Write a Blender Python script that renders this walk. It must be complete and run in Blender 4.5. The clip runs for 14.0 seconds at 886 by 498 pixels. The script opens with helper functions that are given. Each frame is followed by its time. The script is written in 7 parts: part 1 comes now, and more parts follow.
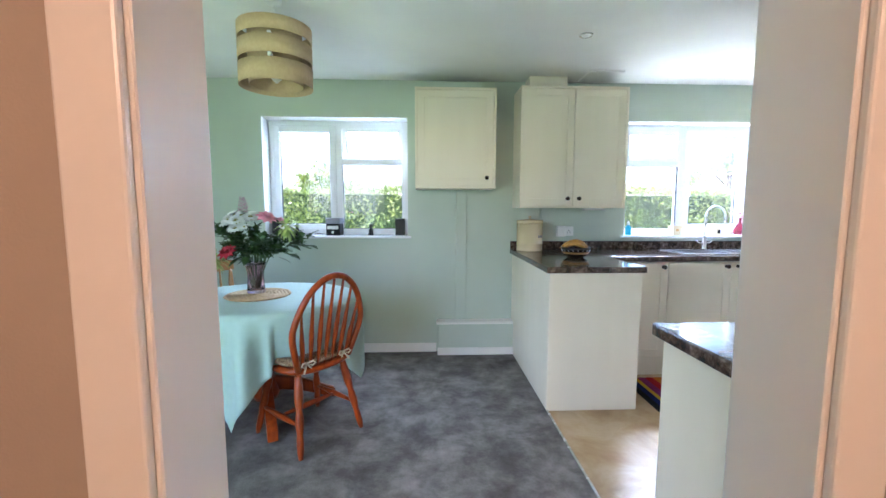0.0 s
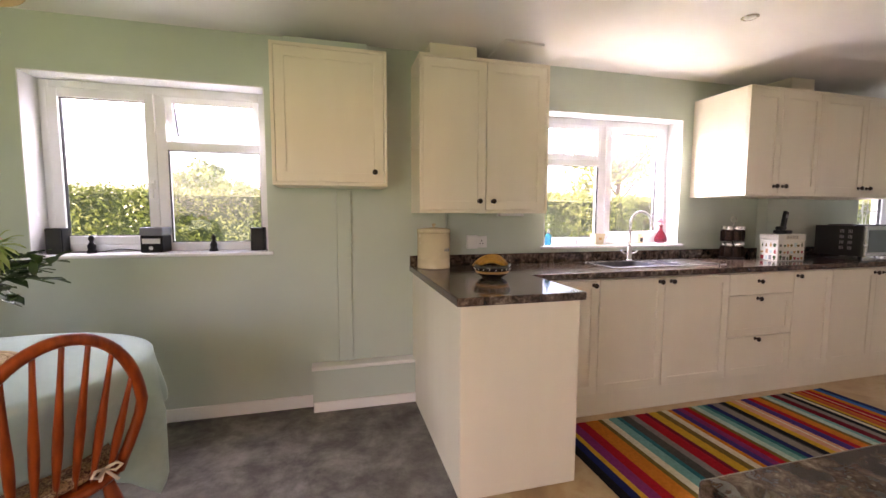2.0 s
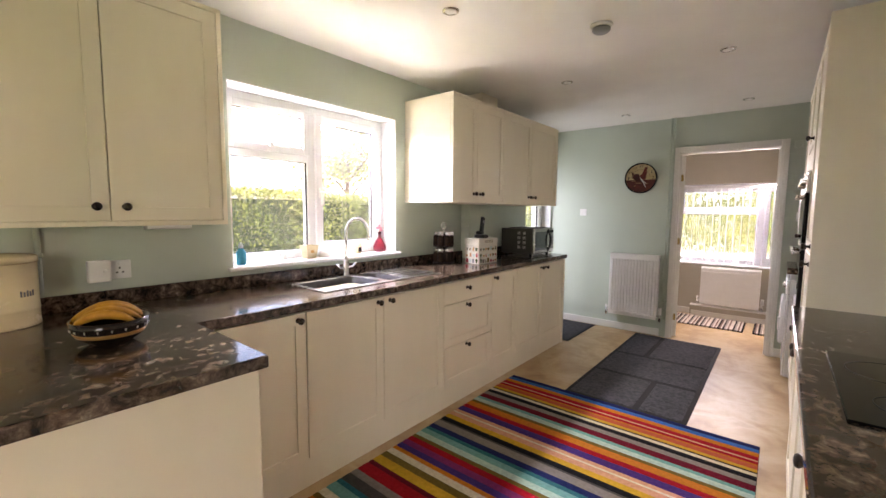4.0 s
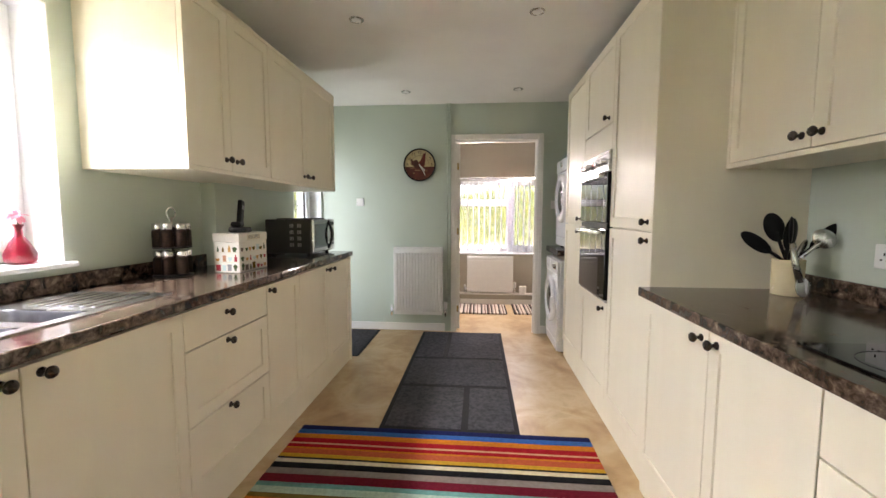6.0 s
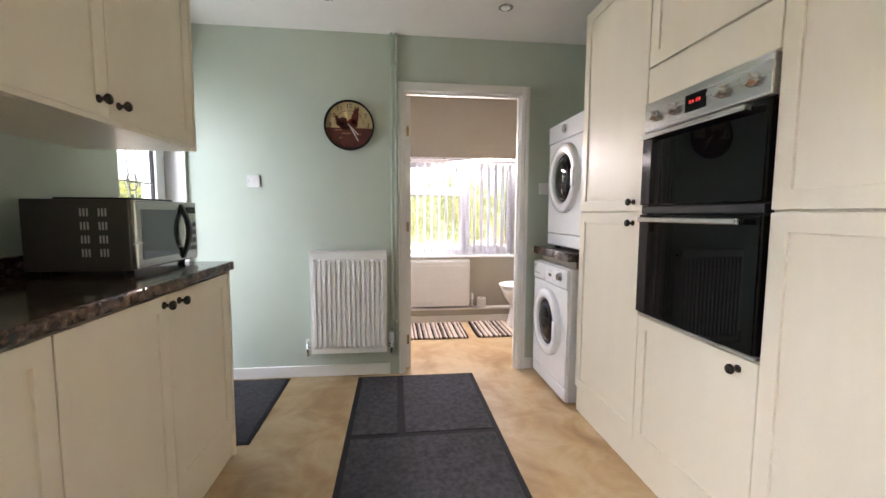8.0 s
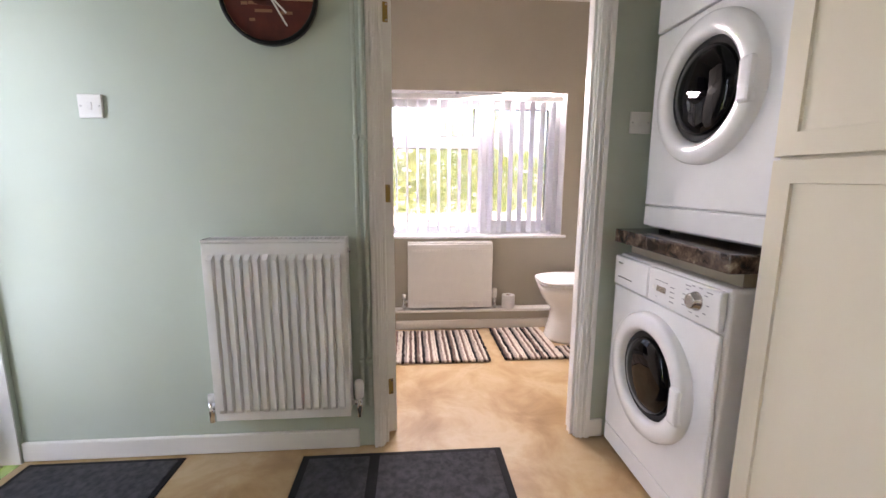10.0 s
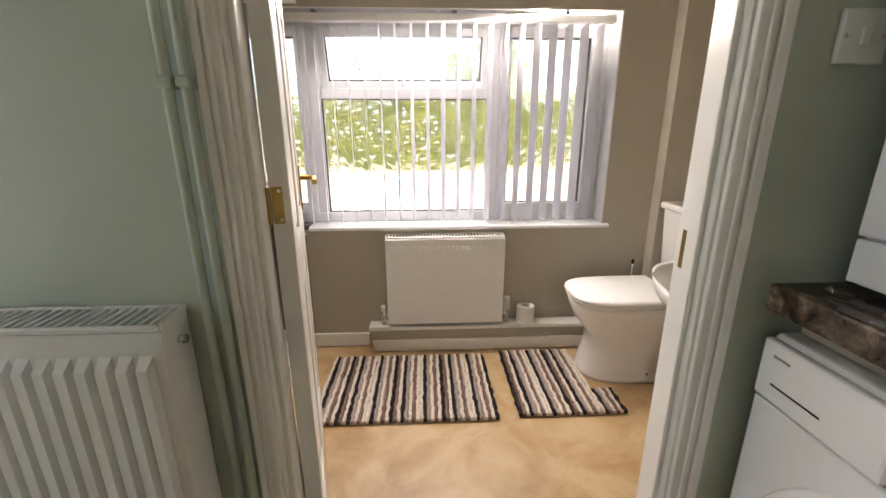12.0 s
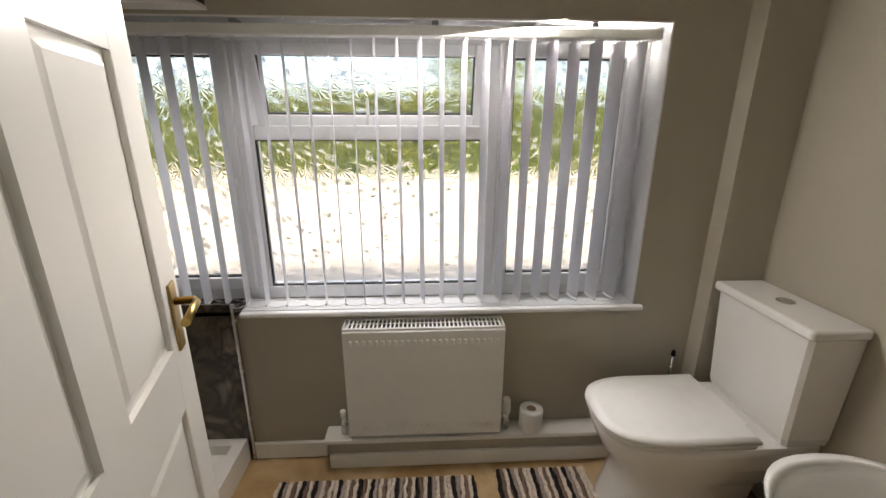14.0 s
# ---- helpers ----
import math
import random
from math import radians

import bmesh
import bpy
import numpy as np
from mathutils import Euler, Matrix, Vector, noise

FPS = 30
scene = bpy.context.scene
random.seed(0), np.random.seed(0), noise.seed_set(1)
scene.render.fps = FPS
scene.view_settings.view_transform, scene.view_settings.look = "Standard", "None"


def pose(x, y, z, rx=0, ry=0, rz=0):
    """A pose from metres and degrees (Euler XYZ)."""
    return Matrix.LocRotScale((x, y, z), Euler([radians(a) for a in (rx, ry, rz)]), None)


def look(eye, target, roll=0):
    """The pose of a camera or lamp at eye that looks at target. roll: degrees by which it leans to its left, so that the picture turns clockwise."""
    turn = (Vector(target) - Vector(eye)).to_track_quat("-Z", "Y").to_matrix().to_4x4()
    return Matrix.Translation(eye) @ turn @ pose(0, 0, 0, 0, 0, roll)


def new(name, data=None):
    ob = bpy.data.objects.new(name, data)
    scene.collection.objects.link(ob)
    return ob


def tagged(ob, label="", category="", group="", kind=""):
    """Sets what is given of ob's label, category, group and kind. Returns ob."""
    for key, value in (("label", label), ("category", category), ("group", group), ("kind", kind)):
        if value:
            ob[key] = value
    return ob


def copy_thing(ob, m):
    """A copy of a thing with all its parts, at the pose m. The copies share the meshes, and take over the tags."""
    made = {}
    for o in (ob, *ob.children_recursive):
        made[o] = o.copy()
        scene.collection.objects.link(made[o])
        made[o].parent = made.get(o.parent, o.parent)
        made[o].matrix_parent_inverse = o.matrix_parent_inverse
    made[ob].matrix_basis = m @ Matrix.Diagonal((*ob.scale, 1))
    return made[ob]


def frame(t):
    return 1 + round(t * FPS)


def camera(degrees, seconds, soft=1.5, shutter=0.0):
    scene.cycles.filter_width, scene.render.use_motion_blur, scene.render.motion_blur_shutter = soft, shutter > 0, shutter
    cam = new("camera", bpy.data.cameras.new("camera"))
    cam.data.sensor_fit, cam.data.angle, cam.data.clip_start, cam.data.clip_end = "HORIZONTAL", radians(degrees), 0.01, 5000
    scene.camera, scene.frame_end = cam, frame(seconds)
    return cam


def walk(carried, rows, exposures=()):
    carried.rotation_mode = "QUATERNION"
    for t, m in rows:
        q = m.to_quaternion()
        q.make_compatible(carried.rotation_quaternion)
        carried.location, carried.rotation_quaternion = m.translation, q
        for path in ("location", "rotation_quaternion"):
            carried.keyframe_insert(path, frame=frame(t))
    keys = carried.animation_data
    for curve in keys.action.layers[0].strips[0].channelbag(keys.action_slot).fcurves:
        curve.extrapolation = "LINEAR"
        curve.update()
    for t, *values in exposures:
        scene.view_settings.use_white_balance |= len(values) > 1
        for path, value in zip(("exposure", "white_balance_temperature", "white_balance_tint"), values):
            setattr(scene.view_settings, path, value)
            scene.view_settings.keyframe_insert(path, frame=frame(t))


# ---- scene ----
cam = camera(94.4, 14.0)
PATH = [
    (0, (-0.032, -0.215, 1.309), (0.051, 1.773, 1.111), 0.1),
    (0.5, (-0.031, 0.024, 1.305), (0.025, 2.015, 1.116), 0.1),
    (1, (0.014, 0.261, 1.289), (0.135, 2.249, 1.109), 0.2),
    (1.5, (0.112, 0.439, 1.286), (0.381, 2.413, 1.11), 0.2),
    (2, (0.215, 0.617, 1.306), (0.728, 2.542, 1.136), 0.2),
    (2.5, (0.303, 0.734, 1.332), (1.086, 2.566, 1.159), 0.3),
    (3, (0.451, 0.872, 1.348), (1.518, 2.554, 1.171), 0.3),
    (3.5, (0.613, 0.974, 1.373), (1.922, 2.476, 1.195), 0.6),
    (4, (0.758, 1.105, 1.382), (2.296, 2.371, 1.2), 0.5),
    (6.3, (1.655, 1.82, 1.246), (3.646, 1.872, 1.073), 0.1),
    (6.5, (1.793, 1.858, 1.239), (3.785, 1.846, 1.062), 0.1),
    (7, (2.146, 1.957, 1.231), (4.134, 1.824, 1.055), 0.2),
    (7.5, (2.488, 2.043, 1.213), (4.47, 1.841, 1.039), 0.3),
    (8, (2.864, 2.061, 1.175), (4.843, 1.829, 1.003), 0.3),
    (8.5, (3.21, 2.033, 1.139), (5.188, 1.799, 0.964), 0.3),
    (8.7, (3.36, 2.019, 1.113), (5.339, 1.786, 0.935), 0.4),
    (11, (4.666, 1.753, 1.176), (6.603, 1.662, 0.689), -0.2),
    (11.5, (4.88, 1.708, 1.204), (6.805, 1.625, 0.666), -0.2),
    (12, (5.101, 1.684, 1.217), (7.02, 1.601, 0.66), -0.2),
    (12.5, (5.277, 1.673, 1.263), (7.192, 1.586, 0.692), -0.1),
    (13, (5.445, 1.64, 1.309), (7.358, 1.549, 0.733), -0.0),
    (13.5, (5.604, 1.619, 1.363), (7.516, 1.517, 0.786), 0.1),
    (14, (5.754, 1.58, 1.432), (7.665, 1.484, 0.853), 0.1),
]
walk(cam, [(t, look(eye, target, roll)) for t, eye, target, roll in PATH], exposures=[(0.0, 3.4, 5300, 20), (0.5, 3.4, 6000, 34), (1.0, 3.2, 6900, 41), (1.5, 3.1, 7100, 42), (3.0, 3.05, 7700, 38), (4.2, 3.05, 7400, 31), (6.3, 3.2, 7400, 24), (7.5, 3.25, 7000, 23), (8.7, 3.2, 7200, 32), (11.0, 2.85, 7000, 25), (12.0, 2.5, 7700, 20), (13.0, 2.15, 8000, 17), (14.0, 1.65, 7400, 14)])

# ---- light ----
world = bpy.data.worlds.new("sky")
scene.world = world
world.use_nodes = True
wn, wl = world.node_tree.nodes, world.node_tree.links
sky = wn.new("ShaderNodeTexSky")
sky.sky_type, sky.sun_disc = "NISHITA", False
SUN_EL, SUN_AZ = radians(50), radians(266)
sky.sun_elevation, sky.sun_rotation = SUN_EL, SUN_AZ
sky.air_density, sky.dust_density = 1.0, 2.5
wl.new(sky.outputs[0], wn["Background"].inputs[0])
wn["Background"].inputs[1].default_value = 0.15
sun = new("sun", bpy.data.lights.new("sun", "SUN"))
sun.data.energy, sun.data.angle, sun.data.color = 4.5, radians(0.6), (1.0, 0.95, 0.86)
sun.matrix_world = look((0, 0, 0), (-math.sin(SUN_AZ) * math.cos(SUN_EL), -math.cos(SUN_AZ) * math.cos(SUN_EL), -math.sin(SUN_EL)))


def daylight(name, x, y, z, w, h, watts, colour, rz):
    """Sky light that enters by an opening: an area lamp in it, facing +y before the turn."""
    ob = new(name, bpy.data.lights.new(name, "AREA"))
    ob.data.shape, ob.data.size, ob.data.size_y, ob.data.energy, ob.data.color = "RECTANGLE", w, h, watts, colour
    ob.matrix_world = pose(x, y, z, 90, 0, rz)
    return ob


def daylight_to(name, eye, target, w, h, watts, colour):
    """Daylight from outside an opening: an area lamp at eye that shines towards target."""
    ob = daylight(name, 0, 0, 0, w, h, watts, colour, 0)
    ob.matrix_world = look(eye, target)


SKYC = (0.80, 0.91, 1.0)      # high sky
LAWNC = (1.0, 0.93, 0.50)     # tint of the stand-in lamp for sun off the lawn and the path
# added fill at the dining end, from an assumed, unseen opening behind the walker
daylight_to("fill_dining_end", (-1.395, 0.30, 1.20), (0.9, 2.6, 0.8), 1.25, 1.25, 1.2, (0.92, 0.97, 1.0))
# the high sky, falling in under each window head
daylight_to("daylight_dining", (-0.815, 3.70, 2.06), (-0.815, 2.70, 1.01), 1.12, 0.16, 5.5, SKYC)
daylight_to("daylight_sink", (2.25, 3.70, 2.05), (2.45, 2.55, 1.05), 0.95, 0.16, 27, SKYC)
# added lamp outside the sink window, standing in for light off lawn and path
daylight_to("ground_light_sink", (2.38, 4.30, 0.50), (2.75, 2.0, 2.3), 1.7, 0.5, 4, LAWNC)
# the glazed back door and the bathroom window
daylight_to("daylight_back_door", (5.33, 3.77, 1.10), (5.42, 2.77, 0.95), 0.36, 1.4, 1.5, (0.70, 0.86, 1.0))
# strip lamp inside the blind, stands in for the window's light
daylight_to("daylight_bathroom", (7.262, 1.50, 1.762), (6.35, 1.40, 0.70), 1.45, 0.05, 6.0, (0.97, 0.98, 1.0))
# lamp added above the drive to brighten the blind slats from behind
daylight_to("fill_blind_outside", (8.25, 1.78, 2.9), (7.0, 1.7, 0.8), 2.2, 0.8, 24, (0.90, 0.94, 1.0))
# unseen hall lamp, assumed from the warm light on the door trim
bulb = new("unseen_hall_lamp", bpy.data.lights.new("unseen_hall_lamp", "POINT"))
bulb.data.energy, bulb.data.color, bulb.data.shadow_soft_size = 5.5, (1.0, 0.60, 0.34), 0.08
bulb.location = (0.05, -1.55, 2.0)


# ---- materials ----
def mat(name, c1, c2=None, scale=8.0, rough=0.5, bump=0.0, bscale=150.0, metal=0.0, coat=0.0, wear=0.06, stretch=(1, 1, 1), spec=0.5, trans=0.0, ior=1.45, sheen=0.0, rand=0.0, rvar=0.07):
    """A surface of two colours in a grain, a slow drift of tone over it, and a fine relief."""
    m = bpy.data.materials.new(name)
    m.use_nodes = True
    n, l = m.node_tree.nodes, m.node_tree.links
    b = n["Principled BSDF"]
    co = n.new("ShaderNodeTexCoord")
    mp = n.new("ShaderNodeMapping")
    mp.inputs["Scale"].default_value = stretch
    l.new(co.outputs["Object"], mp.inputs["Vector"])
    fine = n.new("ShaderNodeTexNoise")
    fine.inputs["Scale"].default_value, fine.inputs["Detail"].default_value = scale, 5
    l.new(mp.outputs[0], fine.inputs["Vector"])
    ramp = n.new("ShaderNodeValToRGB")
    c2 = c2 or tuple(v * (1 - wear) for v in c1)
    ramp.color_ramp.elements[0].position, ramp.color_ramp.elements[1].position = 0.35, 0.65
    ramp.color_ramp.elements[0].color, ramp.color_ramp.elements[1].color = (*c1, 1), (*c2, 1)
    l.new(fine.outputs[0], ramp.inputs[0])
    slow = n.new("ShaderNodeTexNoise")
    slow.inputs["Scale"].default_value, slow.inputs["Detail"].default_value = 1.3, 3
    l.new(co.outputs["Object"], slow.inputs["Vector"])
    rng = n.new("ShaderNodeMapRange")
    rng.inputs[1].default_value, rng.inputs[2].default_value = 0.3, 0.7
    rng.inputs[3].default_value, rng.inputs[4].default_value = 1 - wear, 1 + wear
    l.new(slow.outputs[0], rng.inputs[0])
    hsv = n.new("ShaderNodeHueSaturation")
    l.new(ramp.outputs[0], hsv.inputs["Color"])
    if rand:
        info = n.new("ShaderNodeObjectInfo")
        r2 = n.new("ShaderNodeMapRange")
        r2.inputs[3].default_value, r2.inputs[4].default_value = 1 - rand, 1 + rand
        l.new(info.outputs["Random"], r2.inputs[0])
        mul = n.new("ShaderNodeMath")
        mul.operation = "MULTIPLY"
        l.new(rng.outputs[0], mul.inputs[0])
        l.new(r2.outputs[0], mul.inputs[1])
        l.new(mul.outputs[0], hsv.inputs["Value"])
    else:
        l.new(rng.outputs[0], hsv.inputs["Value"])
    l.new(hsv.outputs[0], b.inputs["Base Color"])
    rr = n.new("ShaderNodeMapRange")
    rr.inputs[3].default_value, rr.inputs[4].default_value = max(0.0, rough - rvar), min(1.0, rough + rvar)
    l.new(fine.outputs[0], rr.inputs[0])
    l.new(rr.outputs[0], b.inputs["Roughness"])
    b.inputs["Metallic"].default_value = metal
    b.inputs["Coat Weight"].default_value = coat
    b.inputs["Coat Roughness"].default_value = 0.12
    b.inputs["Specular IOR Level"].default_value = spec
    b.inputs["Transmission Weight"].default_value = trans
    b.inputs["IOR"].default_value = ior
    b.inputs["Sheen Weight"].default_value = sheen
    if bump:
        g = n.new("ShaderNodeTexNoise")
        g.inputs["Scale"].default_value, g.inputs["Detail"].default_value = bscale, 3
        l.new(mp.outputs[0], g.inputs["Vector"])
        bp = n.new("ShaderNodeBump")
        bp.inputs["Strength"].default_value, bp.inputs["Distance"].default_value = bump, 0.004
        l.new(g.outputs[0], bp.inputs["Height"])
        l.new(bp.outputs[0], b.inputs["Normal"])
    return m


def ramped(name, stops, scale, rough, detail=6.0, distort=0.6, coat=0.0, bump=0.0, grain=0.5):
    """A stone-like pattern: noise through several colours."""
    m = mat(name, (0.5, 0.5, 0.5), scale=scale, rough=rough, coat=coat, bump=bump)
    n = m.node_tree.nodes
    ramp = next(x for x in n if x.type == "VALTORGB")
    tex = next(x for x in n if x.type == "TEX_NOISE")
    tex.inputs["Detail"].default_value, tex.inputs["Distortion"].default_value = detail, distort
    tex.inputs["Roughness"].default_value = grain
    e = ramp.color_ramp.elements
    while len(e) < len(stops):
        e.new(0.5)
    for el, (p, c) in zip(e, stops):
        el.position, el.color = p, (*c, 1)
    return m


def glass(name, tint=(1, 1, 1), rough=0.0, ior=1.45):
    m = bpy.data.materials.new(name)
    m.use_nodes = True
    b = m.node_tree.nodes["Principled BSDF"]
    b.inputs["Base Color"].default_value = (*tint, 1)
    b.inputs["Roughness"].default_value, b.inputs["IOR"].default_value = rough, ior
    b.inputs["Transmission Weight"].default_value = 1.0
    return m


SAGE = mat("sage_wall_paint", (0.505, 0.575, 0.495), (0.49, 0.56, 0.48), scale=3, rough=0.62, bump=0.12, bscale=260, wear=0.03)
GREIGE = mat("greige_wall_paint", (0.44, 0.405, 0.33), (0.425, 0.39, 0.315), scale=3, rough=0.62, bump=0.12, bscale=260, wear=0.03)
HALLP = mat("hall_wall_paint", (0.42, 0.36, 0.29), scale=3, rough=0.7, bump=0.1, bscale=240, wear=0.03)
WHITE_C = mat("white_ceiling_paint", (0.80, 0.79, 0.76), scale=4, rough=0.75, bump=0.1, bscale=200, wear=0.03)
GLOSS = mat("white_gloss_paint", (0.80, 0.79, 0.75), scale=2.5, rough=0.30, bump=0.03, bscale=40, wear=0.008, rvar=0.02)
UPVC = mat("white_upvc", (0.82, 0.83, 0.84), scale=20, rough=0.25, wear=0.02)
CREAM = mat("cream_door_paint", (0.80, 0.74, 0.595), (0.78, 0.72, 0.575), scale=9, rough=0.42, bump=0.015, bscale=60, stretch=(1, 1, 0.15), wear=0.025, rvar=0.03)
GAP = mat("dark_carcass_gap", (0.30, 0.26, 0.20), rough=0.7)
CARPET = ramped("grey_carpet", [(0.28, (0.058, 0.051, 0.045)), (0.41, (0.100, 0.089, 0.080)), (0.50, (0.150, 0.136, 0.123)), (0.59, (0.215, 0.197, 0.180)), (0.72, (0.29, 0.268, 0.247))], 4.2, 0.95, detail=13, distort=0.15, bump=1.0, grain=0.70)
VINYL = ramped("tan_vinyl", [(0.30, (0.32, 0.19, 0.08)), (0.42, (0.41, 0.26, 0.12)), (0.52, (0.48, 0.33, 0.17)), (0.60, (0.53, 0.385, 0.22)), (0.72, (0.43, 0.30, 0.155))], 3.6, 0.36, detail=10, distort=0.5, bump=0.12, grain=0.6)
STONE = ramped("brown_granite_laminate", [(0.34, (0.006, 0.004, 0.004)), (0.43, (0.026, 0.016, 0.011)), (0.50, (0.07, 0.044, 0.031)), (0.56, (0.105, 0.072, 0.052)), (0.62, (0.17, 0.127, 0.092)), (0.72, (0.34, 0.275, 0.205))], 27, 0.12, detail=9, distort=0.35, grain=0.68)
TILE = ramped("brown_marble_panel", [(0.30, (0.03, 0.025, 0.02)), (0.47, (0.10, 0.08, 0.06)), (0.55, (0.05, 0.04, 0.032)), (0.70, (0.24, 0.20, 0.16))], 7, 0.2)
BRONZE = mat("dark_bronze", (0.06, 0.05, 0.042), scale=60, rough=0.28, metal=1.0, wear=0.2)
CHROME = mat("chrome", (0.75, 0.75, 0.76), scale=40, rough=0.08, metal=1.0, wear=0.02)
STEEL = mat("brushed_steel", (0.52, 0.52, 0.51), (0.62, 0.62, 0.61), scale=30, rough=0.26, metal=1.0, stretch=(0.05, 1, 1))
BRASS = mat("brass", (0.42, 0.29, 0.10), scale=30, rough=0.3, metal=1.0, wear=0.1)
BLACK = mat("black_plastic", (0.004, 0.004, 0.0045), scale=40, rough=0.4, spec=0.3)
BLACKGLASS = mat("black_glass", (0.002, 0.002, 0.0025), scale=10, rough=0.02, spec=0.22, rvar=0.01)
RUBBER = mat("dark_rubber", (0.02, 0.02, 0.02), scale=50, rough=0.7)
GREYPL = mat("grey_plastic", (0.22, 0.23, 0.25), rough=0.4)
WHITEPL = mat("white_plastic", (0.80, 0.80, 0.78), scale=20, rough=0.35, wear=0.03)
ENAMEL = mat("white_enamel", (0.82, 0.83, 0.84), scale=20, rough=0.22, wear=0.02, coat=0.3)
CERAMIC = mat("white_ceramic", (0.84, 0.83, 0.81), scale=10, rough=0.08, wear=0.015, coat=0.5)
PINE = mat("orange_varnished_pine", (0.31, 0.052, 0.007), (0.19, 0.029, 0.004), scale=7, rough=0.32, coat=0.12, spec=0.3, stretch=(6, 6, 0.7), wear=0.12)
PALEWOOD = mat("pale_varnished_wood", (0.40, 0.20, 0.07), (0.32, 0.15, 0.05), scale=7, rough=0.3, coat=0.3, stretch=(6, 6, 0.7), wear=0.1)
CLOTH = mat("mint_tablecloth", (0.35, 0.47, 0.42), (0.33, 0.445, 0.395), scale=30, rough=0.8, bump=0.3, bscale=700, wear=0.04, sheen=0.2)
CLEAR = glass("clear_glass")
# clear glass with some translucent white, imitating glare in the window over the sink
GLARE = glass("glare_glass")
hn, hl = GLARE.node_tree.nodes, GLARE.node_tree.links
ht = hn.new("ShaderNodeBsdfTranslucent")
ht.inputs["Color"].default_value = (0.92, 0.93, 0.95, 1)
hm = hn.new("ShaderNodeMixShader")
hm.inputs[0].default_value = 0.012
hl.new(hn["Principled BSDF"].outputs[0], hm.inputs[1])
hl.new(ht.outputs[0], hm.inputs[2])
hl.new(hm.outputs[0], hn["Material Output"].inputs["Surface"])
LAWN = mat("lawn_grass", (0.10, 0.16, 0.025), (0.16, 0.20, 0.05), scale=6, rough=0.9, bump=0.8, bscale=60, wear=0.2)


# ---- mesh helpers ----
def box(bm, x0, x1, y0, y1, z0, z1, bevel=0.0, seg=1):
    """Adds a box to a bmesh, with its edges rounded off."""
    m = Matrix.Translation(((x0 + x1) / 2, (y0 + y1) / 2, (z0 + z1) / 2)) @ Matrix.Diagonal((x1 - x0, y1 - y0, z1 - z0, 1))
    vs = bmesh.ops.create_cube(bm, size=1, matrix=m)["verts"]
    if bevel:
        es = list({e for v in vs for e in v.link_edges})
        bmesh.ops.bevel(bm, geom=es, offset=bevel, segments=seg, affect="EDGES", profile=0.5)
    return bm


def boxm(x0, x1, y0, y1, z0, z1, bevel=0.0, seg=1):
    return box(bmesh.new(), x0, x1, y0, y1, z0, z1, bevel, seg)


def lathe(bm, profile, segs=24, m=None):
    """Adds a turned shape: profile of (radius, height) from below up, about z, then moved by m."""
    rings = []
    for r, z in profile:
        ring = []
        for i in range(segs):
            a = 2 * math.pi * i / segs
            v = Vector((r * math.cos(a), r * math.sin(a), z))
            ring.append(bm.verts.new(m @ v if m else v))
        rings.append(ring)
    for a, b in zip(rings, rings[1:]):
        for i in range(segs):
            f = bm.faces.new((a[i], a[(i + 1) % segs], b[(i + 1) % segs], b[i]))
            f.smooth = True
    bm.faces.new(list(reversed(rings[0])))
    bm.faces.new(rings[-1])
    return bm


def tube(bm, pts, r, segs=8, r_end=None):
    """Adds a round rod along points; r may run to r_end, or be a list with one radius for each point."""
    pts = [Vector(p) for p in pts]
    n = len(pts)
    rings, side = [], None
    for i, p in enumerate(pts):
        d = (pts[min(i + 1, n - 1)] - pts[max(i - 1, 0)]).normalized()
        if side is None:
            side = d.orthogonal().normalized()
        side = (side - d * side.dot(d)).normalized()
        up = d.cross(side)
        rad = r[i] if isinstance(r, (list, tuple)) else (r if r_end is None else r + (r_end - r) * i / (n - 1))
        rings.append([bm.verts.new(p + rad * (side * math.cos(2 * math.pi * k / segs) + up * math.sin(2 * math.pi * k / segs))) for k in range(segs)])
    for a, b in zip(rings, rings[1:]):
        for k in range(segs):
            f = bm.faces.new((a[k], a[(k + 1) % segs], b[(k + 1) % segs], b[k]))
            f.smooth = True
    bm.faces.new(list(reversed(rings[0])))
    bm.faces.new(rings[-1])
    return bm


def grid_solid(us, vs, solid, t0, t1, axis):
    """A slab with holes: cells between the cuts us and vs, kept where solid(u, v) holds at the cell's middle, from t0 to t1 along axis."""
    bm = bmesh.new()
    order = {"x": lambda u, v, t: (t, u, v), "y": lambda u, v, t: (u, t, v), "z": lambda u, v, t: (u, v, t)}[axis]
    keep = {(i, j) for i in range(len(us) - 1) for j in range(len(vs) - 1) if solid((us[i] + us[i + 1]) / 2, (vs[j] + vs[j + 1]) / 2)}
    verts = {}

    def vert(i, j, k):
        if (i, j, k) not in verts:
            verts[i, j, k] = bm.verts.new(order(us[i], vs[j], (t0, t1)[k]))
        return verts[i, j, k]

    for i, j in keep:
        for k in (0, 1):
            bm.faces.new([vert(i, j, k), vert(i + 1, j, k), vert(i + 1, j + 1, k), vert(i, j + 1, k)])
        for di, dj, a, b in ((-1, 0, (i, j), (i, j + 1)), (1, 0, (i + 1, j), (i + 1, j + 1)), (0, -1, (i, j), (i + 1, j)), (0, 1, (i, j + 1), (i + 1, j + 1))):
            if (i + di, j + dj) not in keep:
                bm.faces.new([vert(*a, 0), vert(*b, 0), vert(*b, 1), vert(*a, 1)])
    bmesh.ops.recalc_face_normals(bm, faces=bm.faces)
    return bm


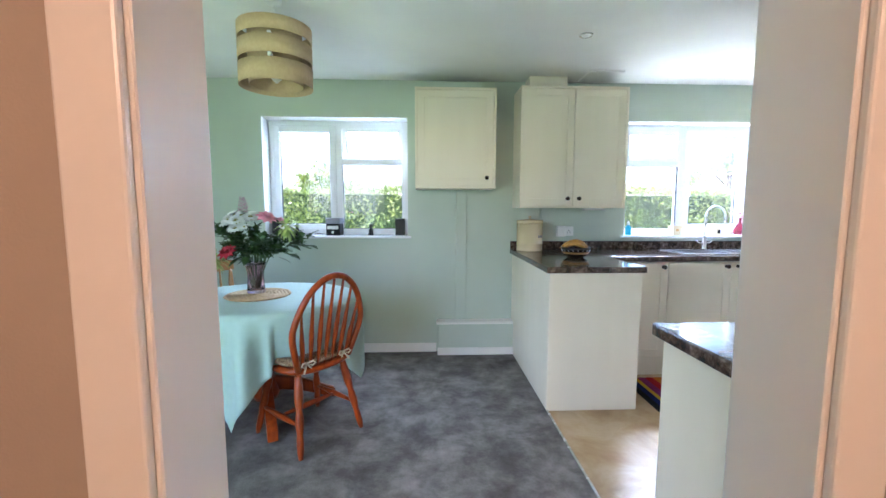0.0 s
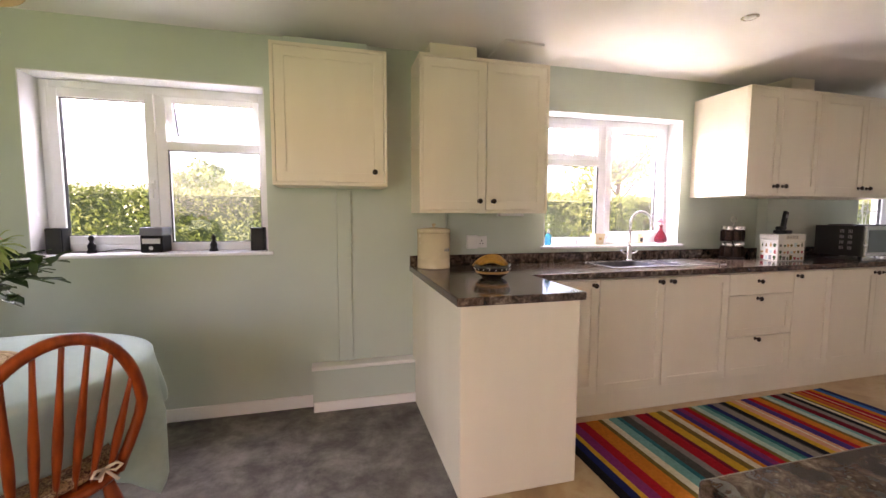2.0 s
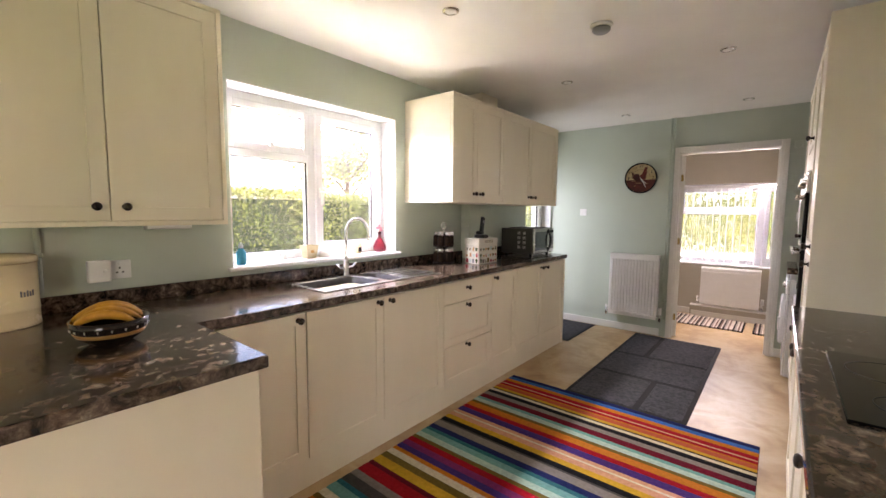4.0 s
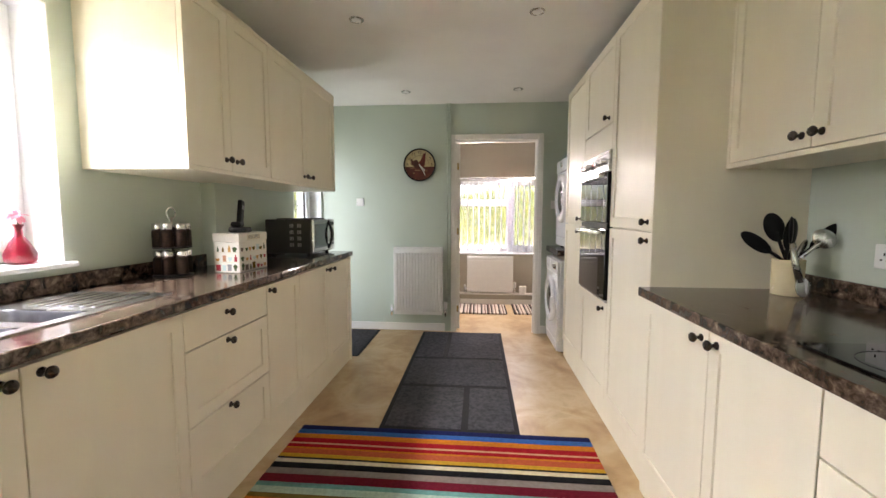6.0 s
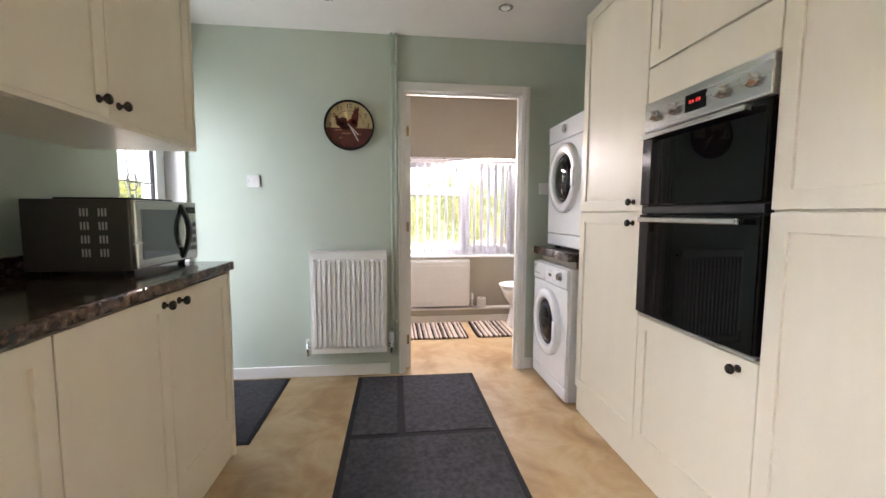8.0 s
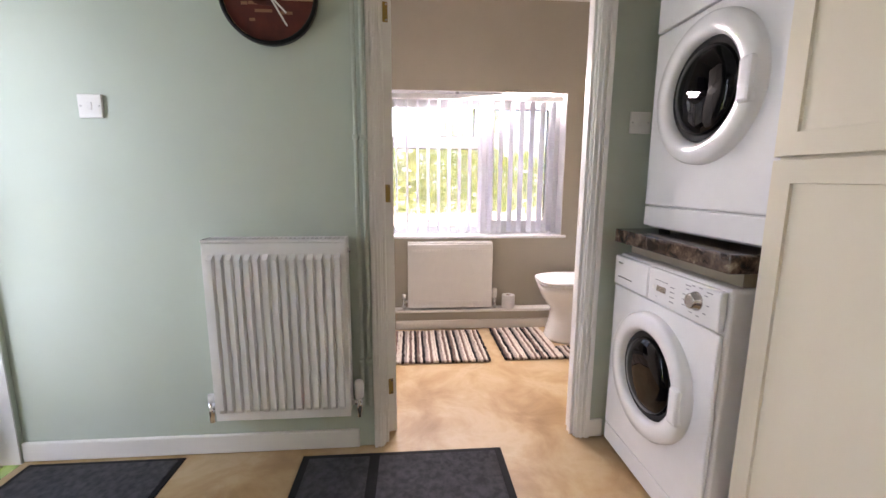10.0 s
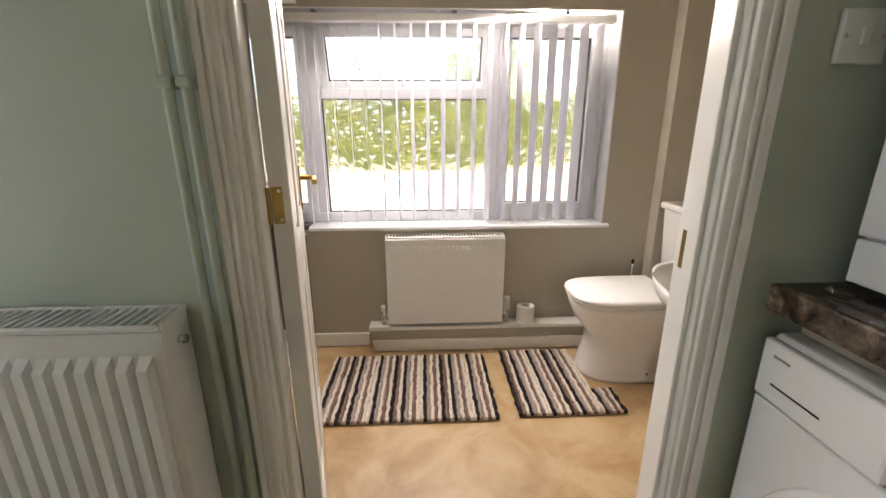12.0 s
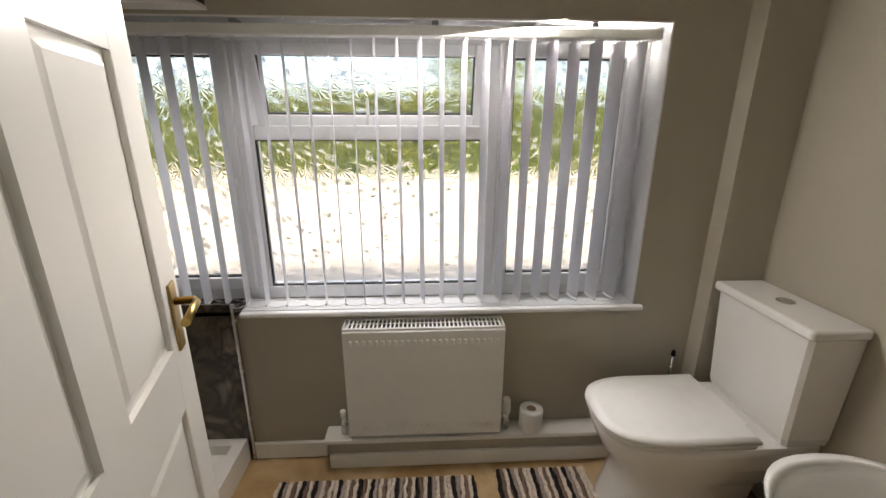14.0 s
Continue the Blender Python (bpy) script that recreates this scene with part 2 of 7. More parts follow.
def mesh_of(name, bm, material):
    bmesh.ops.recalc_face_normals(bm, faces=bm.faces)
    me = bpy.data.meshes.new(name)
    bm.to_mesh(me)
    bm.free()
    for m in material if isinstance(material, (list, tuple)) else [material]:
        me.materials.append(m)
    return me


def part(name, bm, material, parent, label="", m=None):
    """Links a bmesh as one mesh under a thing or a part."""
    ob = new(name, mesh_of(name, bm, material))
    ob.parent = parent
    if m is not None:
        ob.matrix_basis = m
    return tagged(ob, label)


def share(name, me, parent, m=None, label=""):
    """Links one more object on a mesh that is there already."""
    ob = new(name, me)
    ob.parent = parent
    if m is not None:
        ob.matrix_basis = m
    return tagged(ob, label)


def thing(name, m, label, category, group=""):
    ob = new(name)
    ob.empty_display_size = 0.1
    ob.matrix_basis = m
    return tagged(ob, label, category, group)


def solo(name, bm, material, label, category, m=None, group=""):
    ob = new(name, mesh_of(name, bm, material))
    if m is not None:
        ob.matrix_basis = m
    return tagged(ob, label, category, group)


def structure(name, bm, material, label, category=""):
    ob = new(name, mesh_of(name, bm, material))
    return tagged(ob, label, category or name.split("_")[0], kind="structure")


# ---- plan ----
CEIL = 2.40
WN, WN2 = 3.44, 3.72          # back wall, inside and outside
WS, WS2 = 0.36, 0.235         # wall with the hall doorway
XW = -2.14                    # dining end wall
XE, XE2 = 5.82, 5.91          # wall between kitchen and bathroom
XB, XB2 = 7.29, 7.57          # bathroom window wall
BS, BN = 0.24, 3.15           # bathroom side walls
W1 = (-1.44, -0.19, 1.06, 2.09)
W2 = (1.76, 3.01, 1.06, 2.08)
BD = (5.12, 5.80, 0.0, 2.10)  # back door
W3 = (0.705, 2.86, 0.715, 1.775)
D1 = (-0.322, 0.43, 2.02)      # hall doorway
PD = (-2.05, -0.74, 0.03, 2.06)  # assumed opening of the dining end, unseen, lets light in
D2 = (1.155, 1.99, 2.02)       # bathroom doorway
TOP = 0.945                   # worktop


def inside(u, v, o):
    return o[0] < u < o[1] and o[2] < v < o[3]


structure("wall_north", grid_solid([XW - 0.25, W1[0], W1[1], W2[0], W2[1], BD[0], BD[1], XB2], [0, W1[2], W2[3], W1[3], BD[3], CEIL + 0.1],
          lambda u, v: not (inside(u, v, W1) or inside(u, v, W2) or inside(u, v, BD)), WN, WN2, "y"), SAGE, "pale sage painted kitchen wall with window openings", "wall")
structure("wall_south", grid_solid([XW - 0.25, PD[0], PD[1], D1[0] - 0.02, D1[1] + 0.02, XE], [0, PD[2], D1[2] + 0.02, PD[3], CEIL + 0.1], lambda u, v: not ((D1[0] - 0.03 < u < D1[1] + 0.03 and v < D1[2] + 0.02) or inside(u, v, PD)), WS2, WS, "y"), SAGE, "pale sage painted wall with the hall doorway", "wall")
structure("wall_west", boxm(XW - 0.25, XW, WS, WN, 0, CEIL + 0.1), SAGE, "pale sage painted dining wall", "wall")
structure("wall_east", grid_solid([WS2, D2[0] - 0.02, D2[1] + 0.02, WN], [0, D2[2] + 0.02, CEIL + 0.1], lambda u, v: not (D2[0] - 0.03 < u < D2[1] + 0.03 and v < D2[2] + 0.02), XE, XE2 - 0.012, "x"), SAGE, "sage painted partition wall with a doorway", "wall")
structure("wall_bath_lining", grid_solid([BS, D2[0] - 0.02, D2[1] + 0.02, BN], [0, D2[2] + 0.02, CEIL + 0.1], lambda u, v: not (D2[0] - 0.03 < u < D2[1] + 0.03 and v < D2[2] + 0.02), XE2 - 0.012, XE2, "x"), GREIGE, "greige painted bathroom side of the partition", "wall")
structure("wall_bath_east", grid_solid([BS - 0.2, W3[0], W3[1], BN + 0.2], [0, W3[2], W3[3], CEIL + 0.1], lambda u, v: not inside(u, v, W3), XB, XB2, "x"), GREIGE, "greige bathroom wall with a wide window opening", "wall")
structure("wall_bath_south", boxm(XE2, XB, BS - 0.2, BS, 0, CEIL + 0.1), GREIGE, "greige painted bathroom wall", "wall")
structure("wall_bath_north", boxm(XE2, XB, BN, BN + 0.1, 0, CEIL + 0.1), GREIGE, "greige painted bathroom wall", "wall")
structure("pipe_boxing", boxm(7.21, XB, BS, 0.44, 0, CEIL), GREIGE, "greige boxed-in pipe in the bathroom corner", "boxing")
structure("wall_hall_west", boxm(-0.70, -0.60, -1.9, WS2, 0, CEIL), HALLP, "warm cream hall wall", "wall")
structure("wall_hall_east", boxm(1.2, 1.3, -1.9, WS2, 0, CEIL), HALLP, "warm cream hall wall", "wall")
structure("wall_hall_south", boxm(-0.70, 1.3, -2.0, -1.9, 0, CEIL), HALLP, "warm cream hall wall", "wall")
structure("wall_hall_north", grid_solid([-0.60, D1[0] - 0.02, D1[1] + 0.02, 1.2], [0, D1[2] + 0.02, CEIL], lambda u, v: not (D1[0] - 0.03 < u < D1[1] + 0.03 and v < D1[2] + 0.02), WS2 - 0.01, WS2, "y"), HALLP, "warm cream hall wall round the doorway", "wall")
structure("ceiling", boxm(XW - 0.25, XE, WS2, WN2, CEIL, CEIL + 0.12), WHITE_C, "white painted kitchen ceiling", "ceiling")
structure("ceiling_bath", boxm(XE, XB2, BS - 0.2, WN2, CEIL + 0.002, CEIL + 0.12), WHITE_C, "white painted bathroom ceiling", "ceiling")
structure("ceiling_hall", boxm(-0.70, 1.3, -2.0, WS2, CEIL - 0.002, CEIL + 0.12), WHITE_C, "white painted hall ceiling", "ceiling")
# unseen slab and overhang, added to keep sun and sky off the rooms
structure("roof", boxm(XW - 0.6, XB2 + 0.35, -2.2, WN2 + 0.3, CEIL + 0.13, CEIL + 0.3), WHITE_C, "unseen flat roof slab with eaves, shades the rooms", "roof")
structure("carpet", boxm(XW, 0.75, WS2, WN, -0.1, 0.004), CARPET, "grey short-pile dining room carpet with foot marks", "carpet")
structure("floor", boxm(0.75, XE2, WS2, WN, -0.1, 0.0), VINYL, "tan mottled vinyl kitchen floor", "floor")
structure("floor_bath", boxm(XE2, XB, BS, BN, -0.1, 0.0), VINYL, "tan mottled vinyl bathroom floor", "floor")
structure("floor_hall", boxm(-0.60, 1.2, -1.9, WS2, -0.1, 0.002), CARPET, "grey hall carpet", "floor")
structure("floor_edge_strip", boxm(0.742, 0.758, WS, 2.30, 0.0, 0.009, 0.003), STEEL, "thin metal carpet edge strip", "trim")


# ---- skirting and door linings ----
def skirting(name, x0, x1, y0, y1, h=0.085):
    bm = boxm(x0, x1, y0, y1, 0.003, h, 0.005, 2)
    return structure(name, bm, GLOSS, "white gloss painted skirting board", "baseboard")


skirting("baseboard_1", XW, 0.06, WN - 0.017, WN)
skirting("baseboard_2", XW, XW + 0.017, WS, WN - 0.018)
skirting("baseboard_3", XE - 0.017, XE, 2.10, WN - 0.002)
skirting("baseboard_4", XE - 0.017, XE, 1.03, 1.10)
skirting("baseboard_5", XB - 0.017, XB, 2.02, 2.335)
skirting("baseboard_6", XE2, 7.20, BS, BS + 0.017)
skirting("baseboard_7", XE2, XE2 + 0.017, BS + 0.018, 1.09)
structure("pipe_ledge", boxm(0.08, 0.745, 3.345, WN, 0.0, 0.28), SAGE, "low sage boxed-in pipe ledge", "ledge")
structure("pipe_ledge_top", boxm(0.06, 0.745, 3.335, WN - 0.001, 0.281, 0.305, 0.004), GLOSS, "white shelf top of the pipe ledge", "ledge")
skirting("baseboard_8", 0.068, 0.745, 3.328, 3.3445, 0.07)
structure("pipe_boxing_wall", boxm(0.235, 0.33, WN - 0.018, WN, 0.306, 1.46, 0.004), SAGE, "sage painted vertical pipe boxing", "boxing")
structure("wall_pier", boxm(3.86, 4.30, WN - 0.09, WN, 0, CEIL), SAGE, "shallow sage painted wall pier behind the worktop", "wall")


def lining_y(name, x0, x1, top, y0, y1, faces):
    """Door lining in a wall along x, with architraves at the given y faces (y, direction)."""
    bm = bmesh.new()
    box(bm, x0 - 0.02, x0, y0, y1, 0, top + 0.02, 0.002)
    box(bm, x1, x1 + 0.02, y0, y1, 0, top + 0.02, 0.002)
    box(bm, x0, x1, y0, y1, top, top + 0.02, 0.002)
    root = structure(name, bm, GLOSS, "white gloss painted door lining", "door frame")
    for y, d in faces:
        for a, b, z0, z1 in ((x0 - 0.072, x0 - 0.006, 0, top + 0.07), (x1 + 0.006, x1 + 0.072, 0, top + 0.07), (x0 - 0.0055, x1 + 0.0055, top + 0.006, top + 0.07)):
            bm = bmesh.new()
            box(bm, a, b, min(y, y + d * 0.014), max(y, y + d * 0.014), z0, z1, 0.004, 2)
            part("architrave", bm, GLOSS, root)
    return root


def lining_x(name, y0, y1, top, x0, x1, faces):
    bm = bmesh.new()
    box(bm, x0, x1, y0 - 0.02, y0, 0, top + 0.02, 0.002)
    box(bm, x0, x1, y1, y1 + 0.02, 0, top + 0.02, 0.002)
    box(bm, x0, x1, y0, y1, top, top + 0.02, 0.002)
    xs = (x0 + x1) / 2 + 0.0
    box(bm, xs - 0.03, xs + 0.005, y0, y0 + 0.012, 0, top, 0.002)
    box(bm, xs - 0.03, xs + 0.005, y1 - 0.012, y1, 0, top, 0.002)
    box(bm, xs - 0.03, xs + 0.005, y0 + 0.012, y1 - 0.012, top - 0.012, top, 0.002)
    root = structure(name, bm, GLOSS, "white gloss painted door lining with a stop bead", "door frame")
    for x, d in faces:
        for a, b, z0, z1 in ((y0 - 0.066, y0 - 0.006, 0, top + 0.066), (y1 + 0.006, y1 + 0.047, 0, top + 0.066), (y0 - 0.0055, y1 + 0.0055, top + 0.006, top + 0.066)):
            bm = bmesh.new()
            w = b - a
            e0, e1 = min(x, x + d * 0.012), max(x, x + d * 0.012)
            box(bm, e0, e1, a, b, z0, z1, 0.003, 2)
            if z0 == 0:
                f0, f1 = min(x + d * 0.011, x + d * 0.019), max(x + d * 0.011, x + d * 0.019)
                out = (a, a + w * 0.45) if a < y0 else (b - w * 0.45, b)
                box(bm, f0, f1, out[0] + 0.002, out[1] - 0.002, z0, z1 - 0.004, 0.003, 2)
                mid = (a + w * 0.55, a + w * 0.72) if a < y0 else (b - w * 0.72, b - w * 0.55)
                box(bm, f0, f1 - 0.002, mid[0], mid[1], z0, z1 - 0.02, 0.002, 1)
            part("architrave", bm, GLOSS, root)
    return root


lining_y("door_frame_1", D1[0], D1[1], D1[2], WS2 - 0.012, WS + 0.002, [(WS2 - 0.012, -1), (WS + 0.002, 1)])
lining_x("door_frame_2", D2[0], D2[1], D2[2], XE - 0.002, XE2 + 0.002, [(XE - 0.002, -1), (XE2 + 0.002, 1)])


# ---- windows ----
def frame_bar(bm, x0, x1, z0, z1, y0, y1):
    box(bm, x0, x1, y0, y1, z0, z1, 0.006, 2)


def sash(parent, x0, x1, z0, z1, y, glassm, m=None, w=0.055):
    """An opening light: four mitred bars round a pane, in a plane across y."""
    fr = bmesh.new()
    frame_bar(fr, x0, x0 + w, z0, z1, y - 0.035, y + 0.02)
    frame_bar(fr, x1 - w, x1, z0, z1, y - 0.035, y + 0.02)
    frame_bar(fr, x0 + w - 0.002, x1 - w + 0.002, z0, z0 + w, y - 0.034, y + 0.019)
    frame_bar(fr, x0 + w - 0.002, x1 - w + 0.002, z1 - w, z1, y - 0.034, y + 0.019)
    s = part("sash", fr, UPVC, parent, m=m)
    seal = bmesh.new()
    for a in ((x0 + w - 0.001, x0 + w + 0.004, z0 + w, z1 - w), (x1 - w - 0.004, x1 - w + 0.001, z0 + w, z1 - w), (x0 + w, x1 - w, z0 + w - 0.001, z0 + w + 0.004), (x0 + w, x1 - w, z1 - w - 0.004, z1 - w + 0.001)):
        box(seal, a[0], a[1], y - 0.02, y + 0.006, a[2], a[3])
    part("gasket", seal, RUBBER, s)
    p = part("pane", boxm(x0 + w, x1 - w, y - 0.008, y - 0.003, z0 + w, z1 - w), glassm, s)
    p.visible_shadow = False
    return s


def fixed_pane(parent, x0, x1, z0, z1, y, glassm):
    seal = bmesh.new()
    for a in ((x0, x0 + 0.004, z0, z1), (x1 - 0.004, x1, z0, z1), (x0, x1, z0, z0 + 0.004), (x0, x1, z1 - 0.004, z1)):
        box(seal, a[0], a[1], y - 0.012, y + 0.008, a[2], a[3])
    part("gasket", seal, RUBBER, parent)
    p = part("pane", boxm(x0, x1, y - 0.006, y - 0.001, z0, z1), glassm, parent)
    p.visible_shadow = False


def window_frame_bars(parent, x0, x1, z0, z1, y, bars, w=0.055):
    for a in [(x0, x0 + w, z0, z1), (x1 - w, x1, z0, z1), (x0 + w - 0.002, x1 - w + 0.002, z0, z0 + w), (x0 + w - 0.002, x1 - w + 0.002, z1 - w, z1)] + bars:
        bm = bmesh.new()
        frame_bar(bm, *a, y - 0.02, y + 0.045)
        part("window_frame", bm, UPVC, parent)


def reveal(parent, x0, x1, z0, z1, y0, y1):
    """White painted lining of the opening's sides and head."""
    bm = bmesh.new()
    box(bm, x0, x0 + 0.006, y0 - 0.001, y1, z0, z1)
    box(bm, x1 - 0.006, x1, y0 - 0.001, y1, z0, z1)
    box(bm, x0 + 0.006, x1 - 0.006, y0 - 0.001, y1, z1 - 0.006, z1)
    part("reveal", bm, UPVC, parent)


def sill(parent, x0, x1, z, y0, y1, over=0.035, nose=0.022, ext=0.03):
    bm = bmesh.new()
    box(bm, x0 + 0.001, x1 - 0.001, y0, y1, z - 0.018, z + 0.004)
    box(bm, x0 - ext, x1 + ext, y0 - over, y0 - 0.0005, z - 0.018, z + 0.004, 0.007, 2)
    part("window_sill", bm, UPVC, parent)


def handle(parent, x, z, y):
    bm = boxm(x - 0.012, x + 0.012, y - 0.02, y, z - 0.03, z + 0.03, 0.004, 2)
    box(bm, x - 0.009, x + 0.009, y - 0.045, y - 0.021, z - 0.085, z + 0.012, 0.006, 2)
    part("window_handle", bm, WHITEPL, parent)


YF = 3.615
win1 = tagged(new("window_1"), "white uPVC casement window with a part-open top light", "window", kind="structure")
x0, x1, z0, z1 = W1
window_frame_bars(win1, x0 + 0.006, x1 - 0.006, z0 + 0.004, z1 - 0.006, YF, [(-0.855, -0.785, z0 + 0.057, z1 - 0.059), (-0.787, x1 - 0.06, 1.70, 1.755)])
sash(win1, x0 + 0.05, -0.842, z0 + 0.05, z1 - 0.05, YF, CLEAR)
fixed_pane(win1, -0.785, x1 - 0.061, z0 + 0.059, 1.70, YF, CLEAR)
hz = z1 - 0.052
sash(win1, -0.795, x1 - 0.052, 1.745, hz, YF + 0.01, CLEAR, m=Matrix.Translation((0, YF, hz)) @ Matrix.Rotation(radians(16), 4, "X") @ Matrix.Translation((0, -YF, -hz)), w=0.045)
reveal(win1, x0, x1, z0, z1, WN, YF)
sill(win1, x0, x1, z0, WN, YF - 0.02)
handle(win1, -0.865, 1.48, YF - 0.036)

win2 = tagged(new("window_2"), "white uPVC casement window over the sink", "window", kind="structure")
x0, x1, z0, z1 = W2
window_frame_bars(win2, x0 + 0.006, x1 - 0.006, z0 + 0.004, z1 - 0.006, YF, [(2.335, 2.405, z0 + 0.057, z1 - 0.059), (x0 + 0.06, 2.337, 1.70, 1.755)])
sash(win2, 2.392, x1 - 0.05, z0 + 0.05, z1 - 0.05, YF, GLARE)
fixed_pane(win2, x0 + 0.061, 2.335, z0 + 0.059, 1.70, YF, GLARE)
sash(win2, x0 + 0.05, 2.348, 1.743, z1 - 0.052, YF, GLARE, w=0.045)
reveal(win2, x0, x1, z0, z1, WN, YF)
sill(win2, x0, x1, z0, WN, YF - 0.02)
handle(win2, 2.42, 1.50, YF - 0.036)
bm = boxm(2.03, 2.11, YF - 0.045, YF - 0.036, 1.775, 1.79, 0.003)
box(bm, 2.06, 2.085, YF - 0.06, YF - 0.044, 1.765, 1.80, 0.004)
part("window_handle", bm, WHITEPL, win2)

# glazed back door beside the kitchen units
bd = tagged(new("door_1"), "white uPVC back door with a tall glass pane", "door", kind="structure")
x0, x1, z0, z1 = BD
window_frame_bars(bd, x0 + 0.004, x1 - 0.004, z0 + 0.002, z1 - 0.004, YF - 0.03, [], w=0.05)
sash(bd, x0 + 0.045, x1 - 0.045, 0.05, z1 - 0.048, YF - 0.03, CLEAR, w=0.085)
reveal(bd, x0, x1, z0, z1, WN, YF - 0.05)
bm = boxm(x1 - 0.105, x1 - 0.08, YF - 0.085, YF - 0.0665, 0.93, 1.14, 0.004, 2)
tube(bm, [(x1 - 0.092, YF - 0.084, 1.06), (x1 - 0.092, YF - 0.125, 1.06), (x1 - 0.21, YF - 0.128, 1.06)], 0.009)
part("door_handle", bm, WHITEPL, bd)
LEAD = mat("grey_lead_strip", (0.30, 0.31, 0.33), rough=0.5, metal=0.5)
gx0, gx1, gy = x0 + 0.131, x1 - 0.131, YF - 0.041
for zz in (0.55, 0.95, 1.35, 1.75):
    part("lead_strip", boxm(gx0, gx1, gy - 0.001, gy + 0.001, zz - 0.004, zz + 0.004), LEAD, bd)
gc = (gx0 + gx1) / 2
for sx in (-1, 1):
    part("lead_strip", tube(bmesh.new(), [(gc + sx * (0.035 + 0.02 * math.cos(k * 0.7)), gy, 0.16 + 0.185 * k) for k in range(10)], 0.004, 6), LEAD, bd)
part("lead_ring", tube(bmesh.new(), [(gc + 0.05 * math.cos(q), gy, 1.35 + 0.05 * math.sin(q)) for q in [2 * math.pi * k / 20 for k in range(21)]], 0.004, 6), LEAD, bd)
kt = part("key", tube(bmesh.new(), [(x1 - 0.092, YF - 0.086, 0.985), (x1 - 0.092, YF - 0.115, 0.985)], 0.004, 8), CHROME, bd)
part("key_tag", boxm(x1 - 0.106, x1 - 0.078, YF - 0.113, YF - 0.108, 0.90, 0.975, 0.002), mat("dark_red_plastic", (0.22, 0.012, 0.02), rough=0.35), kt, "dark red key tag")


# ---- kitchen units ----
def shaker(w, h, stile=0.075, t=0.02, deep=0.007):
    """A framed cabinet door, front towards -y, lower left corner at the origin."""
    bm = bmesh.new()
    box(bm, 0, w, 0, t, 0, h, 0.0015)
    bm.faces.ensure_lookup_table()
    f = min(bm.faces, key=lambda q: (q.calc_center_median().y, -q.calc_area()))
    bmesh.ops.inset_region(bm, faces=[f], thickness=min(stile, w * 0.3, h * 0.33), depth=0)
    bmesh.ops.inset_region(bm, faces=[f], thickness=0.002, depth=0)
    bmesh.ops.translate(bm, verts=f.verts, vec=(0, deep, 0))
    return bm


def plain_front(w, h, t=0.02):
    return boxm(0, w, 0, t, 0, h, 0.002, 2)


KNOB = mesh_of("knob", lathe(bmesh.new(), [(0.013, 0), (0.012, 0.004), (0.0065, 0.008), (0.006, 0.017), (0.0125, 0.021), (0.0165, 0.027), (0.0165, 0.031), (0.013, 0.036), (0.005, 0.038)], 18, Matrix.Rotation(radians(90), 4, "X")), BRONZE)


def unit(name, m, w, h, d, fronts, label, z0=0.15, rim=0.0, group="", open_front=None):
    """A cabinet, front at y=0 facing -y. fronts: (x0, x1, z0, z1, kind, knob x, knob z)."""
    root = thing(name, m, label, "cabinet", group)
    b = bmesh.new()
    box(b, 0, w, 0.021, d, z0, h, 0.0015)
    if rim:
        for a in ((0, w, h - rim, h), (0, w, z0, z0 + rim), (0, rim, z0 + rim, h - rim), (w - rim, w, z0 + rim, h - rim)):
            part("face_frame_bar", boxm(a[0], a[1], -0.004, 0.0205, a[2], a[3], 0.0015), CREAM, root)
    part("body", b, CREAM, root)
    for x0, x1, a, c, kind, kx, kz in fronts:
        g = 0.002
        bm = shaker(x1 - x0 - 2 * g, c - a - 2 * g) if kind == "shaker" else plain_front(x1 - x0 - 2 * g, c - a - 2 * g)
        f = part("drawer_front" if kind == "plain" or name == "drawer_unit" else "door", bm, CREAM, root, m=Matrix.Translation((x0 + g, 0, a + g)))
        if kx is not None:
            share("knob", KNOB, f, Matrix.Translation((kx - x0 - g, 0, kz - a - g)), "dark bronze round knob")
    return root


YD = 2.84           # base door fronts on the window side
DB = WN - YD
BASE = "base units under the window worktop"
S = "shaker"
unit("base_cabinet", pose(1.36, YD, 0), 0.475, 0.903, DB, [(0.0, 0.475, 0.15, 0.895, S, 0.432, 0.862)], "cream shaker base cabinet with one bronze knob", group=BASE)
unit("sink_cabinet", pose(1.836, YD, 0), 1.045, 0.903, DB, [(0, 0.499, 0.15, 0.895, S, 0.456, 0.866), (0.499, 1.045, 0.15, 0.895, S, 0.547, 0.866)], "cream shaker double sink cabinet with bronze knobs", group=BASE)
unit("drawer_unit", pose(2.882, YD, 0), 0.603, 0.903, DB, [(0, 0.603, 0.74, 0.895, "plain", 0.263, 0.837), (0, 0.603, 0.437, 0.738, S, 0.263, 0.712), (0, 0.603, 0.15, 0.435, S, 0.263, 0.418)], "cream three-drawer unit with bronze knobs", group=BASE)
unit("base_cabinet", pose(3.486, YD, 0), 0.392, 0.903, DB, [(0, 0.392, 0.15, 0.895, S, 0.03, 0.862)], "cream shaker base cabinet with one bronze knob", group=BASE)
unit("base_cabinet", pose(3.879, YD, 0), 0.985, 0.903, DB, [(0, 0.479, 0.15, 0.895, S, 0.453, 0.86), (0.479, 0.985, 0.15, 0.895, S, 0.55, 0.857)], "cream shaker double base cabinet with bronze knobs", group=BASE)
solo("end_panel", boxm(4.866, 4.886, YD - 0.003, WN, 0.0, 0.903, 0.002), CREAM, "cream end panel of the window run of cabinets", "panel")
